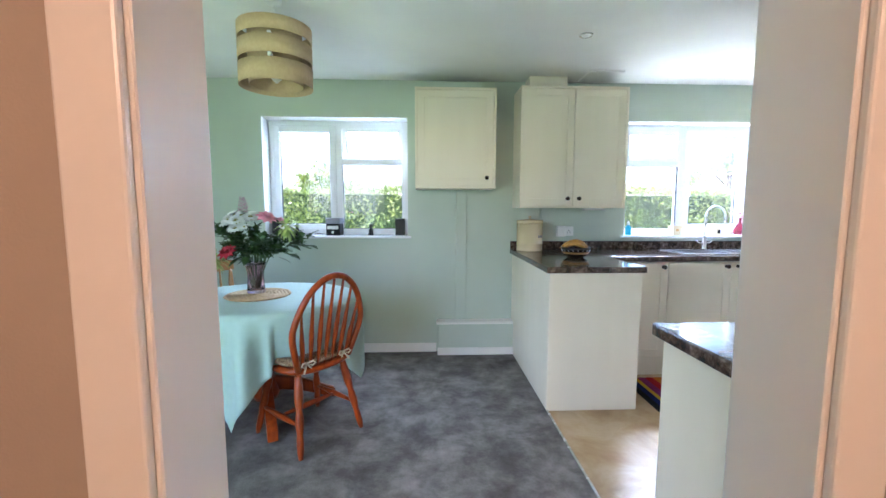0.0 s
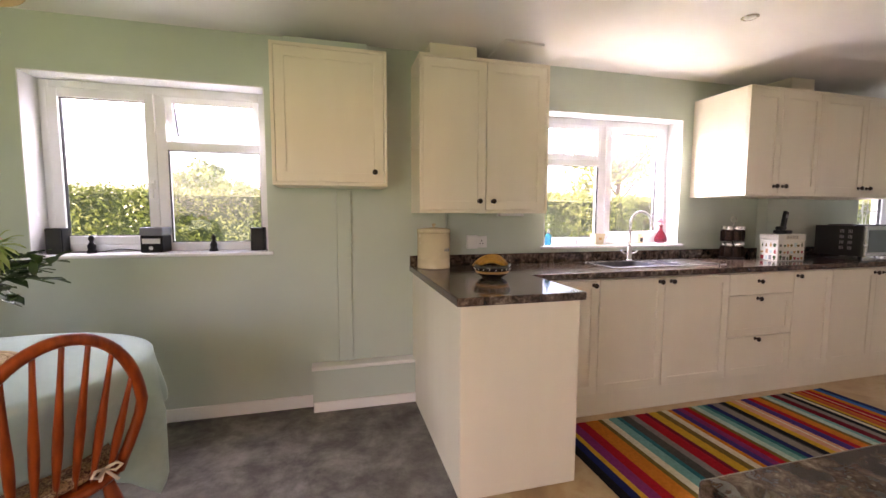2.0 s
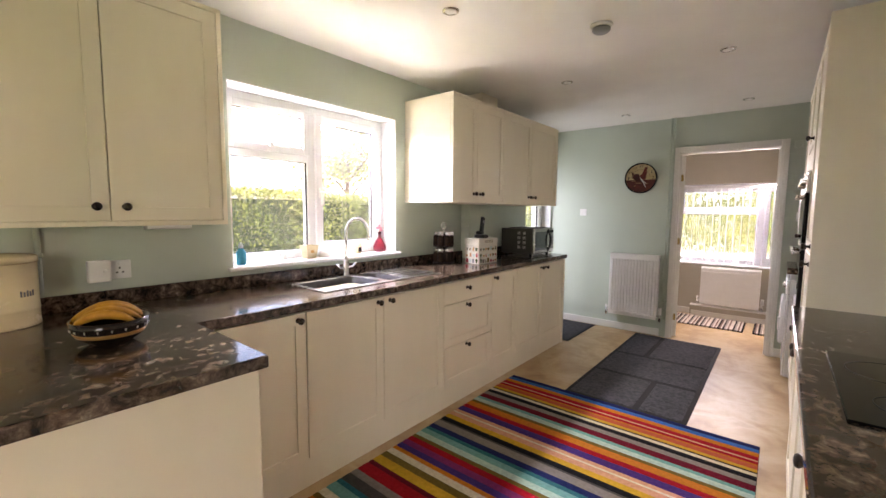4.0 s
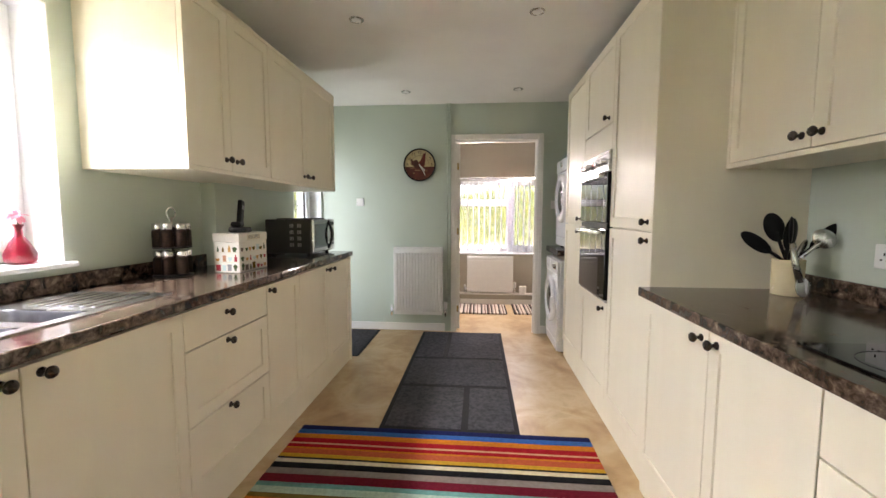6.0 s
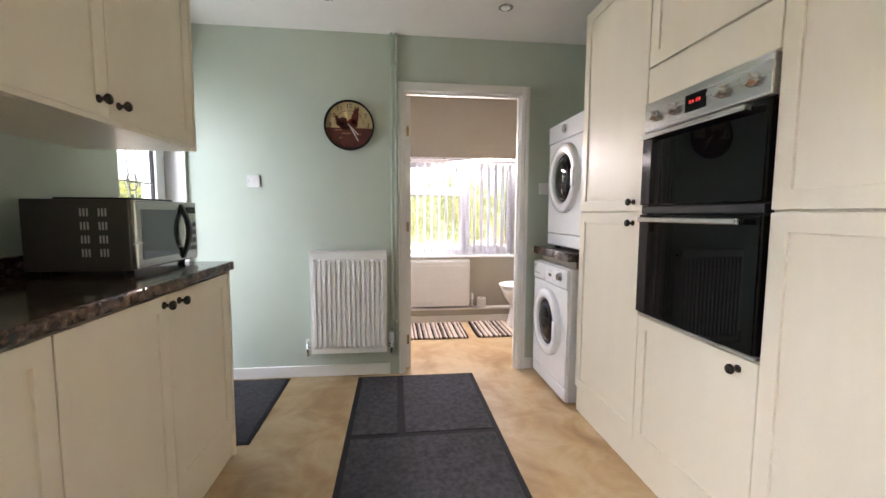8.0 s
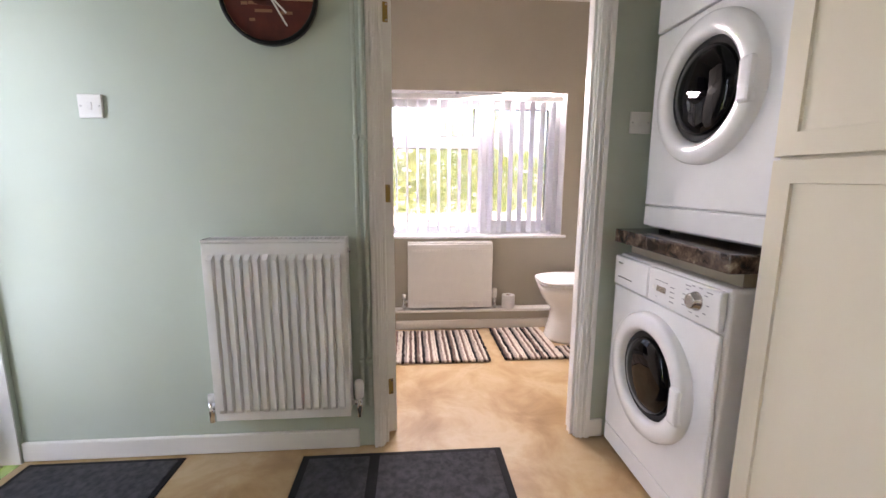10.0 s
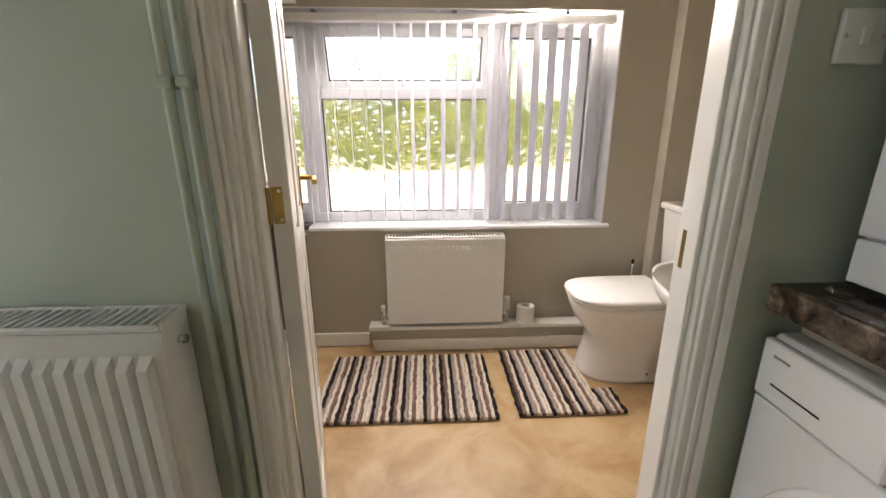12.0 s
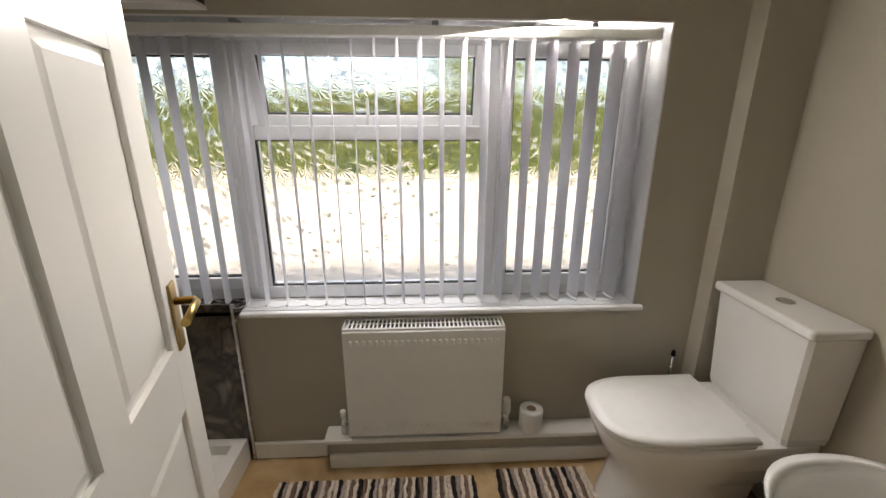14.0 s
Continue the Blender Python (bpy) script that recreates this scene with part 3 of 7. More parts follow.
solo("plinth", boxm(1.36, 4.864, YD + 0.012, YD + 0.03, 0.0, 0.147, 0.002), CREAM, "cream plinth board under the window run", "plinth")

# peninsula beside the dining area
pen = thing("peninsula_cabinet", pose(0.745, 2.30, 0), "cream peninsula cabinet with plain end and back panels", "cabinet")
part("end_panel", boxm(0, 0.592, 0, 0.02, 0, 0.903, 0.002), CREAM, pen)
part("back_panel", boxm(0, 0.02, 0.021, WN - 2.302, 0, 0.903, 0.002), CREAM, pen)
part("body", boxm(0.021, 0.575, 0.021, WN - 2.302, 0.1, 0.902), CREAM, pen)

# worktop with a hole for the sink
SK = (2.02, 2.98, 2.955, 3.345)
wt = grid_solid([0.722, 1.358, SK[0] + 0.02, SK[0] + 0.46, SK[0] + 0.49, SK[0] + 0.66, 4.905], [2.278, 2.822, SK[2] + 0.03, SK[3] - 0.03, WN - 0.002],
                lambda u, v: (u < 1.358 or v > 2.822) and not ((SK[0] + 0.02 < u < SK[0] + 0.46 or SK[0] + 0.49 < u < SK[0] + 0.66) and SK[2] + 0.03 < v < SK[3] - 0.03), 0.905, TOP, "z")
es = [e for e in wt.edges if len(e.link_faces) == 2 and e.calc_face_angle() > 1]
bmesh.ops.bevel(wt, geom=es, offset=0.006, segments=2, affect="EDGES", profile=0.5)
solo("worktop", wt, STONE, "glossy dark brown granite-look L-shaped worktop", "worktop")
up = boxm(0.725, 4.9, WN - 0.02, WN - 0.0015, TOP, TOP + 0.07, 0.003)
solo("upstand", up, STONE, "brown granite-look upstand along the window wall", "upstand")
solo("upstand", boxm(3.84, 4.32, WN - 0.11, WN - 0.092, TOP, TOP + 0.07, 0.003), STONE, "brown granite-look upstand round the wall pier", "upstand")

# sink
snk = thing("sink", pose(SK[0], SK[2], TOP), "inset stainless steel sink with bowl, half bowl and drainer", "sink")
L, D = SK[1] - SK[0], SK[3] - SK[2]


def bowl(x0, x1, y0, y1, depth):
    bm = bmesh.new()
    rings = []
    for inset, z in ((0, 0.003), (0.006, -0.004), (0.012, -depth + 0.03), (0.04, -depth)):
        ring = []
        r = 0.05
        for cx, cy, a0 in ((x1 - inset - r, y1 - inset - r, 0), (x0 + inset + r, y1 - inset - r, 90), (x0 + inset + r, y0 + inset + r, 180), (x1 - inset - r, y0 + inset + r, 270)):
            for k in range(5):
                a = radians(a0 + k * 22.5)
                ring.append(bm.verts.new((cx + r * math.cos(a), cy + r * math.sin(a), z)))
        rings.append(ring)
    for a, b in zip(rings, rings[1:]):
        for k in range(len(a)):
            f = bm.faces.new((a[k], a[(k + 1) % len(a)], b[(k + 1) % len(a)], b[k]))
            f.smooth = True
    bm.faces.new(rings[-1])
    return bm


rimm = grid_solid([0, 0.03, 0.45, 0.50, 0.65, L], [0, 0.04, D - 0.04, D], lambda u, v: not ((0.03 < u < 0.45 or 0.50 < u < 0.65) and 0.04 < v < D - 0.04), 0.0005, 0.005, "z")
part("rim", rimm, STEEL, snk)
# bowl steel darkened: shade and dark reflections are put into its colour
STEEL_SHADED = mat("shaded_steel", (0.11, 0.11, 0.12), (0.15, 0.15, 0.16), scale=30, rough=0.32, metal=1.0)
part("bowl", bowl(0.028, 0.452, 0.036, D - 0.036, 0.17), STEEL_SHADED, snk)
part("half_bowl", bowl(0.498, 0.652, 0.036, D - 0.036, 0.12), STEEL_SHADED, snk)
for k in range(7):
    part("drainer_rib", boxm(0.69, L - 0.04, 0.06 + k * 0.042, 0.075 + k * 0.042, 0.005, 0.009, 0.002), STEEL, snk)
tap = thing("mixer_tap", pose(2.45, 3.335, TOP + 0.005), "chrome swan-neck kitchen mixer tap", "tap")
part("base", lathe(bmesh.new(), [(0.026, 0), (0.026, 0.006), (0.019, 0.012), (0.019, 0.10), (0.014, 0.108)], 18), CHROME, tap)
pts = [(0, 0, 0.09), (0, 0, 0.28)] + [(0.0 + 0.075 * (1 - math.cos(a)) * 0.6, -0.075 * (1 - math.cos(a)) * 0.8, 0.28 + 0.10 * math.sin(a)) for a in [math.pi * k / 12 for k in range(1, 13)]] + [(0.09, -0.12, 0.235)]
part("spout", tube(bmesh.new(), pts, 0.0105, 12), CHROME, tap)
part("lever", tube(bmesh.new(), [(0.015, 0, 0.055), (0.05, 0, 0.055), (0.075, -0.005, 0.08)], 0.008, 10), CHROME, tap)
part("lever", tube(bmesh.new(), [(-0.015, 0, 0.055), (-0.05, 0, 0.055), (-0.075, -0.005, 0.08)], 0.008, 10), CHROME, tap)

# wall cabinets, window side
unit("wall_cabinet", pose(-0.118, 3.155, 0), 0.656, 2.268, WN - 3.155, [(0.02, 0.636, 1.49, 2.248, S, 0.58, 1.555)], "cream single-door boiler-type wall cabinet", z0=1.47, rim=0.02)
unit("wall_cabinet", pose(0.738, 3.155, 0), 0.885, 2.29, WN - 3.155, [(0.02, 0.442, 1.332, 2.27, S, 0.395, 1.39), (0.442, 0.865, 1.332, 2.27, S, 0.49, 1.39)], "cream double-door wall cabinet with bronze knobs", z0=1.312, rim=0.02)
YC = 2.96
unit("wall_cabinet", pose(3.11, YC, 0), 0.71, 2.235, WN - YC, [(0.018, 0.315, 1.468, 2.218, S, 0.27, 1.52), (0.315, 0.708, 1.468, 2.218, S, 0.357, 1.52)], "cream double-door wall cabinet beside the window", z0=1.45, rim=0.018, group="wall cabinets over the microwave")
unit("wall_cabinet", pose(3.821, YC, 0), 1.06, 2.235, WN - YC, [(0.002, 0.495, 1.468, 2.218, S, 0.447, 1.52), (0.495, 1.042, 1.468, 2.218, S, 0.54, 1.52)], "cream double-door wall cabinet over the microwave", z0=1.45, rim=0.018, group="wall cabinets over the microwave")

# ---- oven side ----
YR = 0.99           # tall unit fronts, facing +y
DT = YR - WS


def right(x, y=YR):
    """The pose of a unit on the oven side, whose far end is at x."""
    return pose(x, y, 0, 0, 0, 180)


TALL = "tall units round the oven"
unit("tall_cabinet", right(5.15), 0.605, 2.285, DT, [(0, 0.605, 0.15, 1.185, S, 0.536, 1.137), (0, 0.605, 1.189, 2.28, S, 0.536, 1.231)], "cream tall larder cabinet with two shaker doors", group=TALL)
oh = unit("oven_housing", right(4.544), 0.612, 2.285, DT, [(0, 0.612, 0.15, 0.732, S, 0.541, 0.693), (0, 0.612, 1.79, 2.28, S, 0.541, 1.826), (0, 0.612, 1.64, 1.786, "plain", None, 0)], "cream tall oven housing with shaker doors", group=TALL)
unit("tall_cabinet", right(3.931), 0.578, 2.285, DT, [(0, 0.578, 0.15, 1.185, S, 0.536, 1.144), (0, 0.578, 1.189, 2.28, S, 0.536, 1.229)], "cream tall larder cabinet with two shaker doors", group=TALL)
solo("end_panel", boxm(3.335, 3.352, WS, YR + 0.003, 0, 2.285, 0.002), CREAM, "cream tall end panel of the oven wall", "panel")
solo("plinth", boxm(3.353, 5.148, YR - 0.03, YR - 0.012, 0, 0.147, 0.002), CREAM, "cream plinth board under the tall units", "plinth")

ov = thing("double_oven", right(4.538, YR + 0.004), "black glass double oven with steel control panel", "oven")
part("body", boxm(0.003, 0.60, 0.02, 0.5, 0.738, 1.636), BLACK, ov)
part("control_panel", boxm(0.003, 0.60, -0.012, 0.019, 1.515, 1.636, 0.003), STEEL, ov)
part("display", boxm(0.25, 0.35, -0.014, -0.0125, 1.545, 1.605), BLACKGLASS, ov)
RED = bpy.data.materials.new("red_digits")
RED.use_nodes = True
RED.node_tree.nodes["Principled BSDF"].inputs["Base Color"].default_value = (0.25, 0.01, 0.01, 1)
RED.node_tree.nodes["Principled BSDF"].inputs["Emission Color"].default_value = (1, 0.02, 0.01, 1)
RED.node_tree.nodes["Principled BSDF"].inputs["Emission Strength"].default_value = 0.06
bm = bmesh.new()
for k in range(4):
    box(bm, 0.272 + k * 0.014 + (0.005 if k > 1 else 0), 0.280 + k * 0.014 + (0.005 if k > 1 else 0), -0.0155, -0.0142, 1.572, 1.584)
part("clock_digits", bm, RED, ov, "red digital clock digits")
for kx in (0.075, 0.185, 0.42, 0.535):
    part("control_knob", lathe(bmesh.new(), [(0.023, 0), (0.022, 0.006), (0.019, 0.008), (0.018, 0.026), (0.015, 0.028)], 18, Matrix.Translation((kx, -0.012, 1.575)) @ Matrix.Rotation(radians(90), 4, "X")), STEEL, ov)
for zz0, zz1 in ((1.215, 1.510), (0.755, 1.175)):
    dr = part("oven_door", boxm(0.003, 0.60, -0.016, 0.019, zz0, zz1, 0.004, 2), BLACKGLASS, ov)
    bm = bmesh.new()
    box(bm, 0.05, 0.555, -0.056, -0.042, zz1 - 0.030, zz1 - 0.010, 0.005, 2)
    box(bm, 0.06, 0.078, -0.043, -0.0155, zz1 - 0.028, zz1 - 0.012, 0.002)
    box(bm, 0.527, 0.545, -0.043, -0.0155, zz1 - 0.028, zz1 - 0.012, 0.002)
    part("door_handle", bm, STEEL, dr, "brushed steel bar handle")
part("vent_strip", boxm(0.003, 0.60, -0.008, 0.019, 1.179, 1.211, 0.003), BLACK, ov)
part("trim", boxm(0.003, 0.60, -0.006, 0.019, 0.739, 0.752, 0.002), STEEL, ov)

# base run with the hob
YB = 1.012
RB = "base units under the hob worktop"
unit("base_cabinet", right(3.334, YB), 0.946, 0.903, YB - WS, [(0.0, 0.511, 0.15, 0.895, S, 0.467, 0.858), (0.511, 0.946, 0.15, 0.895, S, 0.555, 0.858)], "cream shaker double base cabinet with bronze knobs", group=RB)
unit("drawer_unit", right(2.387, YB), 0.85, 0.903, YB - WS, [(0, 0.85, 0.74, 0.895, "plain", 0.42, 0.82), (0, 0.85, 0.437, 0.738, S, 0.42, 0.69), (0, 0.85, 0.15, 0.435, S, 0.42, 0.388)], "cream wide drawer unit under the hob", group=RB)
unit("base_cabinet", right(1.536, YB), 0.78, 0.903, YB - WS, [(0, 0.39, 0.15, 0.895, S, 0.35, 0.82), (0.39, 0.78, 0.15, 0.895, S, 0.43, 0.82)], "cream shaker double base cabinet with bronze knobs", group=RB)
solo("end_panel", boxm(0.720, 0.755, WS + 0.02, YB + 0.008, 0, 0.903, 0.002), CREAM, "white end panel of the hob run", "panel")
solo("plinth", boxm(0.756, 3.333, YB - 0.03, YB - 0.012, 0, 0.147, 0.002), CREAM, "cream plinth board under the hob run", "plinth")
solo("worktop", boxm(0.692, 3.334, WS + 0.002, YB + 0.032, 0.905, TOP, 0.006, 2), STONE, "glossy dark brown granite-look worktop with the hob", "worktop")
solo("upstand", boxm(0.756, 3.333, WS + 0.003, WS + 0.02, TOP, TOP + 0.07, 0.003), STONE, "brown granite-look upstand behind the hob", "upstand")
hob = thing("hob", pose(1.95, 0.47, TOP), "flush black glass ceramic hob", "hob")
part("glass_top", boxm(0, 0.58, 0, 0.50, 0.0005, 0.006, 0.002), BLACKGLASS, hob)
for hx, hy, hr in ((0.15, 0.13, 0.09), (0.15, 0.37, 0.075), (0.42, 0.13, 0.075), (0.42, 0.37, 0.10)):
    bm = bmesh.new()
    tube(bm, [(hx + hr * math.cos(a), hy + hr * math.sin(a), 0.0062) for a in [2 * math.pi * k / 32 for k in range(33)]], 0.0012, 4)
    part("cooking_ring", bm, RUBBER, hob)
UD = "wall cabinets over the hob worktop"
unit("wall_cabinet", right(3.334, 0.70), 0.836, 2.235, 0.70 - WS, [(0.002, 0.44, 1.475, 2.218, S, 0.40, 1.52), (0.44, 0.834, 1.475, 2.218, S, 0.48, 1.52)], "cream double-door wall cabinet over the worktop", z0=1.455, rim=0.018, group=UD)
unit("wall_cabinet", right(1.50, 0.70), 0.80, 2.235, 0.70 - WS, [(0.002, 0.40, 1.475, 2.218, S, 0.355, 1.53), (0.40, 0.798, 1.475, 2.218, S, 0.445, 1.53)], "cream double-door wall cabinet near the hall door", z0=1.455, rim=0.018, group=UD)


# ---- washing machine and dryer ----
def laundry(name, m, label, drum):
    """A front loader, front towards -y, 0.6 wide and 0.845 high."""
    r = thing(name, m, label, "appliance")
    part("body", boxm(0, 0.595, 0.012, 0.56, 0.012, 0.845, 0.012, 3), ENAMEL, r)
    for fx in (0.05, 0.545):
        for fy in (0.06, 0.5):
            part("foot", lathe(bmesh.new(), [(0.02, 0), (0.02, 0.012)], 12, Matrix.Translation((fx, fy, 0))), RUBBER, r)
    part("front_panel", boxm(0.004, 0.591, -0.004, 0.011, 0.10, 0.715, 0.006, 2), ENAMEL, r)
    part("kick_panel", boxm(0.004, 0.591, -0.002, 0.011, 0.02, 0.096, 0.004, 2), ENAMEL, r)
    cz = 0.455 if drum else 0.465
    R = Matrix.Translation((0.2975, -0.004, cz)) @ Matrix.Rotation(radians(90), 4, "X")
    bm = bmesh.new()
    rings = []
    for rad, h in ((0.225, 0.0), (0.223, 0.020), (0.214, 0.032), (0.172, 0.036), (0.158, 0.026), (0.156, 0.004)):
        rings.append([bm.verts.new(R @ Vector((rad * math.cos(2 * math.pi * k / 40), rad * math.sin(2 * math.pi * k / 40), h))) for k in range(40)])
    for a, b in zip(rings, rings[1:]):
        for k in range(40):
            bm.faces.new((a[k], a[(k + 1) % 40], b[(k + 1) % 40], b[k])).smooth = True
    dr = part("door_ring", bm, ENAMEL, r)
    part("seal", lathe(bmesh.new(), [(0.156, 0.004), (0.150, 0.012), (0.136, 0.006)], 32, R), RUBBER, dr)
    part("door_glass", lathe(bmesh.new(), [(0.135, 0.008), (0.128, 0.020), (0.095, 0.030), (0.04, 0.034)], 32, R), BLACKGLASS, dr, "dark domed glass porthole")
    part("door_latch", boxm(0.465, 0.51, -0.05, -0.006, cz - 0.07, cz + 0.05, 0.01, 2), ENAMEL, dr)
    return r


wm = laundry("washing_machine", right(5.785, 1.03), "white front-loading washing machine on the floor", True)
part("drawer_front", boxm(0.006, 0.241, -0.010, 0.011, 0.72, 0.838, 0.006, 2), ENAMEL, wm)
part("drawer_slot", boxm(0.04, 0.14, -0.0108, -0.0095, 0.754, 0.758, 0.0005), RUBBER, wm)
cp = part("control_panel", boxm(0.246, 0.589, -0.010, 0.011, 0.72, 0.838, 0.006, 2), ENAMEL, wm)
part("dial", lathe(bmesh.new(), [(0.029, 0), (0.028, 0.003), (0.025, 0.005), (0.023, 0.020), (0.019, 0.023)], 24, Matrix.Translation((0.493, -0.010, 0.785)) @ Matrix.Rotation(radians(90), 4, "X")), STEEL, cp, "silver programme dial")
part("display", boxm(0.30, 0.35, -0.0115, -0.0095, 0.765, 0.785), STEEL, cp)
marks = [(0.493 + 0.048 * math.cos(q), 0.785 + 0.044 * math.sin(q), 0.007, 0.0012) for q in [radians(-150 + k * 37) for k in range(9)]]
marks += [(0.382, 0.747 + k * 0.016, 0.011, 0.0015) for k in range(4)] + [(0.296 + k * 0.018, 0.802, 0.006, 0.0015) for k in range(4)] + [(0.44, 0.757 + k * 0.017, 0.008, 0.0012) for k in range(3)] + [(0.545, 0.822, 0.012, 0.0012), (0.455, 0.822, 0.012, 0.0012), (0.30, 0.745, 0.006, 0.001)]
for mx_, mz_, mw_, mh_ in marks:
    part("printed_mark", boxm(mx_ - mw_, mx_ + mw_, -0.0106, -0.0095, mz_ - mh_, mz_ + mh_), GREYPL, cp)
part("button", lathe(bmesh.new(), [(0.007, 0), (0.006, 0.003)], 14, Matrix.Translation((0.283, -0.010, 0.775)) @ Matrix.Rotation(radians(90), 4, "X")), WHITEPL, cp)
part("badge", boxm(0.035, 0.070, -0.0108, -0.0095, 0.809, 0.814), STEEL, wm)
solo("worktop_offcut", boxm(5.175, 5.79, 0.42, 1.045, 0.89, 0.943, 0.006, 2), STONE, "granite-look worktop board between washer and dryer", "worktop")
solo("appliance_shelf_bearer", boxm(5.20, 5.77, 0.46, 0.98, 0.848, 0.8895), GAP, "dark spacer board under the worktop board", "board")
td = laundry("tumble_dryer", pose(5.745, 0.955, 0.9435, 0, 0, 180), "white tumble dryer stacked above the washing machine", False)
part("control_panel", boxm(0.006, 0.589, -0.010, 0.011, 0.72, 0.838, 0.006, 2), ENAMEL, td)
part("dial", lathe(bmesh.new(), [(0.03, 0), (0.026, 0.02)], 20, Matrix.Translation((0.3, -0.010, 0.78)) @ Matrix.Rotation(radians(90), 4, "X")), CHROME, td)


# ---- radiators ----
def radiator(name, m, w, h, label, ribs, top_holes=True):
    """A panel radiator, front towards -y, lower left corner at the origin, 0.10 deep."""
    r = thing(name, m, label, "radiator")
    part("back_panel", boxm(0.01, w - 0.01, 0.075, 0.088, 0.01, h - 0.015, 0.003), WHITEPL, r)
    bm = bmesh.new()
    if ribs:
        n = ribs
        x = 0.0
        step = (w - 0.03) / n
        prof = [(0.0, 0.012)]
        for k in range(n):
            a = 0.015 + k * step
            prof += [(a + step * 0.10, 0.012), (a + step * 0.24, -0.004), (a + step * 0.76, -0.004), (a + step * 0.90, 0.012)]
        prof.append((w, 0.012))
        lo, hi = [], []
        zs = (0.035, 0.055, h - 0.075, h - 0.055)
        cols = []
        for px, py in prof:
            cols.append([bm.verts.new((px, 0.012 if k in (0, 3) else py, zz)) for k, zz in enumerate(zs)])
        for a, b in zip(cols, cols[1:]):
            for k in range(3):
                bm.faces.new((a[k], b[k], b[k + 1], a[k + 1]))
        box(bm, 0, w, 0.0135, 0.023, 0.0, h - 0.012, 0.003)
    else:
        box(bm, 0, w, 0.002, 0.022, 0.0, h - 0.012, 0.004, 2)
        n = int(w / 0.026)
        for k in range(n):
            cx = 0.02 + (w - 0.04) * (k + 0.5) / n
            for zz in (0.045, h - 0.06):
                box(bm, cx - 0.007, cx + 0.007, -0.0015, 0.003, zz - 0.011, zz + 0.011, 0.003)
    part("front_panel", bm, WHITEPL, r)
    for a, b in ((0.0, 0.006), (w - 0.006, w)):
        part("side_panel", boxm(a, b, 0.02, 0.095, 0.02, h, 0.002), WHITEPL, r)
    bm = boxm(0, w, 0.008, 0.018, h - 0.011, h, 0.003)
    box(bm, 0, w, 0.09, 0.10, h - 0.011, h, 0.003)
    n = int(w / 0.017)
    for k in range(n):
        cx = 0.01 + (w - 0.02) * (k + 0.5) / n
        box(bm, cx - 0.0028, cx + 0.0028, 0.018, 0.09, h - 0.009, h - 0.002)
    part("top_grille", bm, WHITEPL, r)
    # dark block paints the shade between the panels, below the grille
    part("inner_shade", boxm(0.01, w - 0.01, 0.024, 0.073, h - 0.05, h - 0.014), RUBBER, r)
    for k, vx in enumerate((-0.03, w + 0.03)):
        bm = tube(bmesh.new(), [(vx + (0.03 if k == 0 else -0.03), 0.05, 0.04), (vx, 0.05, 0.04)], 0.010, 10)
        lathe(bm, [(0.013, -0.03), (0.013, 0.055)], 12, Matrix.Translation((vx, 0.05, 0.01)))
        v = part("valve", bm, CHROME, r)
        if k:
            part("valve_head", lathe(bmesh.new(), [(0.014, 0.05), (0.019, 0.06), (0.019, 0.11), (0.015, 0.125)], 14, Matrix.Translation((vx, 0.05, 0.01))), WHITEPL, v, "white thermostatic valve head")
        else:
            part("valve_cap", lathe(bmesh.new(), [(0.012, 0.05), (0.012, 0.085)], 12, Matrix.Translation((vx, 0.05, 0.01))), WHITEPL, v)
    bm = lathe(bmesh.new(), [(0.009, 0), (0.009, 0.012)], 6, Matrix.Translation((w, 0.06, h - 0.05)) @ Matrix.Rotation(radians(90), 4, "Y"))
    part("bleed_plug", bm, CHROME, r)
    return r


# turned so that its front faces -x
radiator("radiator", pose(5.712, 2.64, 0.195, 0, 0, -90), 0.52, 0.72, "white ribbed panel radiator on the sage wall", 15)
radiator("bath_radiator", pose(7.19, 1.90, 0.175, 0, 0, -90), 0.64, 0.50, "white flat panel radiator under the bathroom window", 0)
pp = thing("heating_pipes", pose(XE, 2.066, 0), "pair of painted heating pipes clipped up the wall", "pipes")
for py in (0.014, -0.016):
    part("pipe", tube(bmesh.new(), [(-0.02, py, 0.20), (-0.02, py, CEIL)], 0.0085, 10), SAGE, pp)
for zz in (0.40, 1.29, 2.2):
    for py in (0.014, -0.016):
        part("pipe_clip", boxm(-0.034, -0.001, py - 0.0115, py + 0.0115, zz - 0.009, zz + 0.009, 0.003), SAGE, pp)


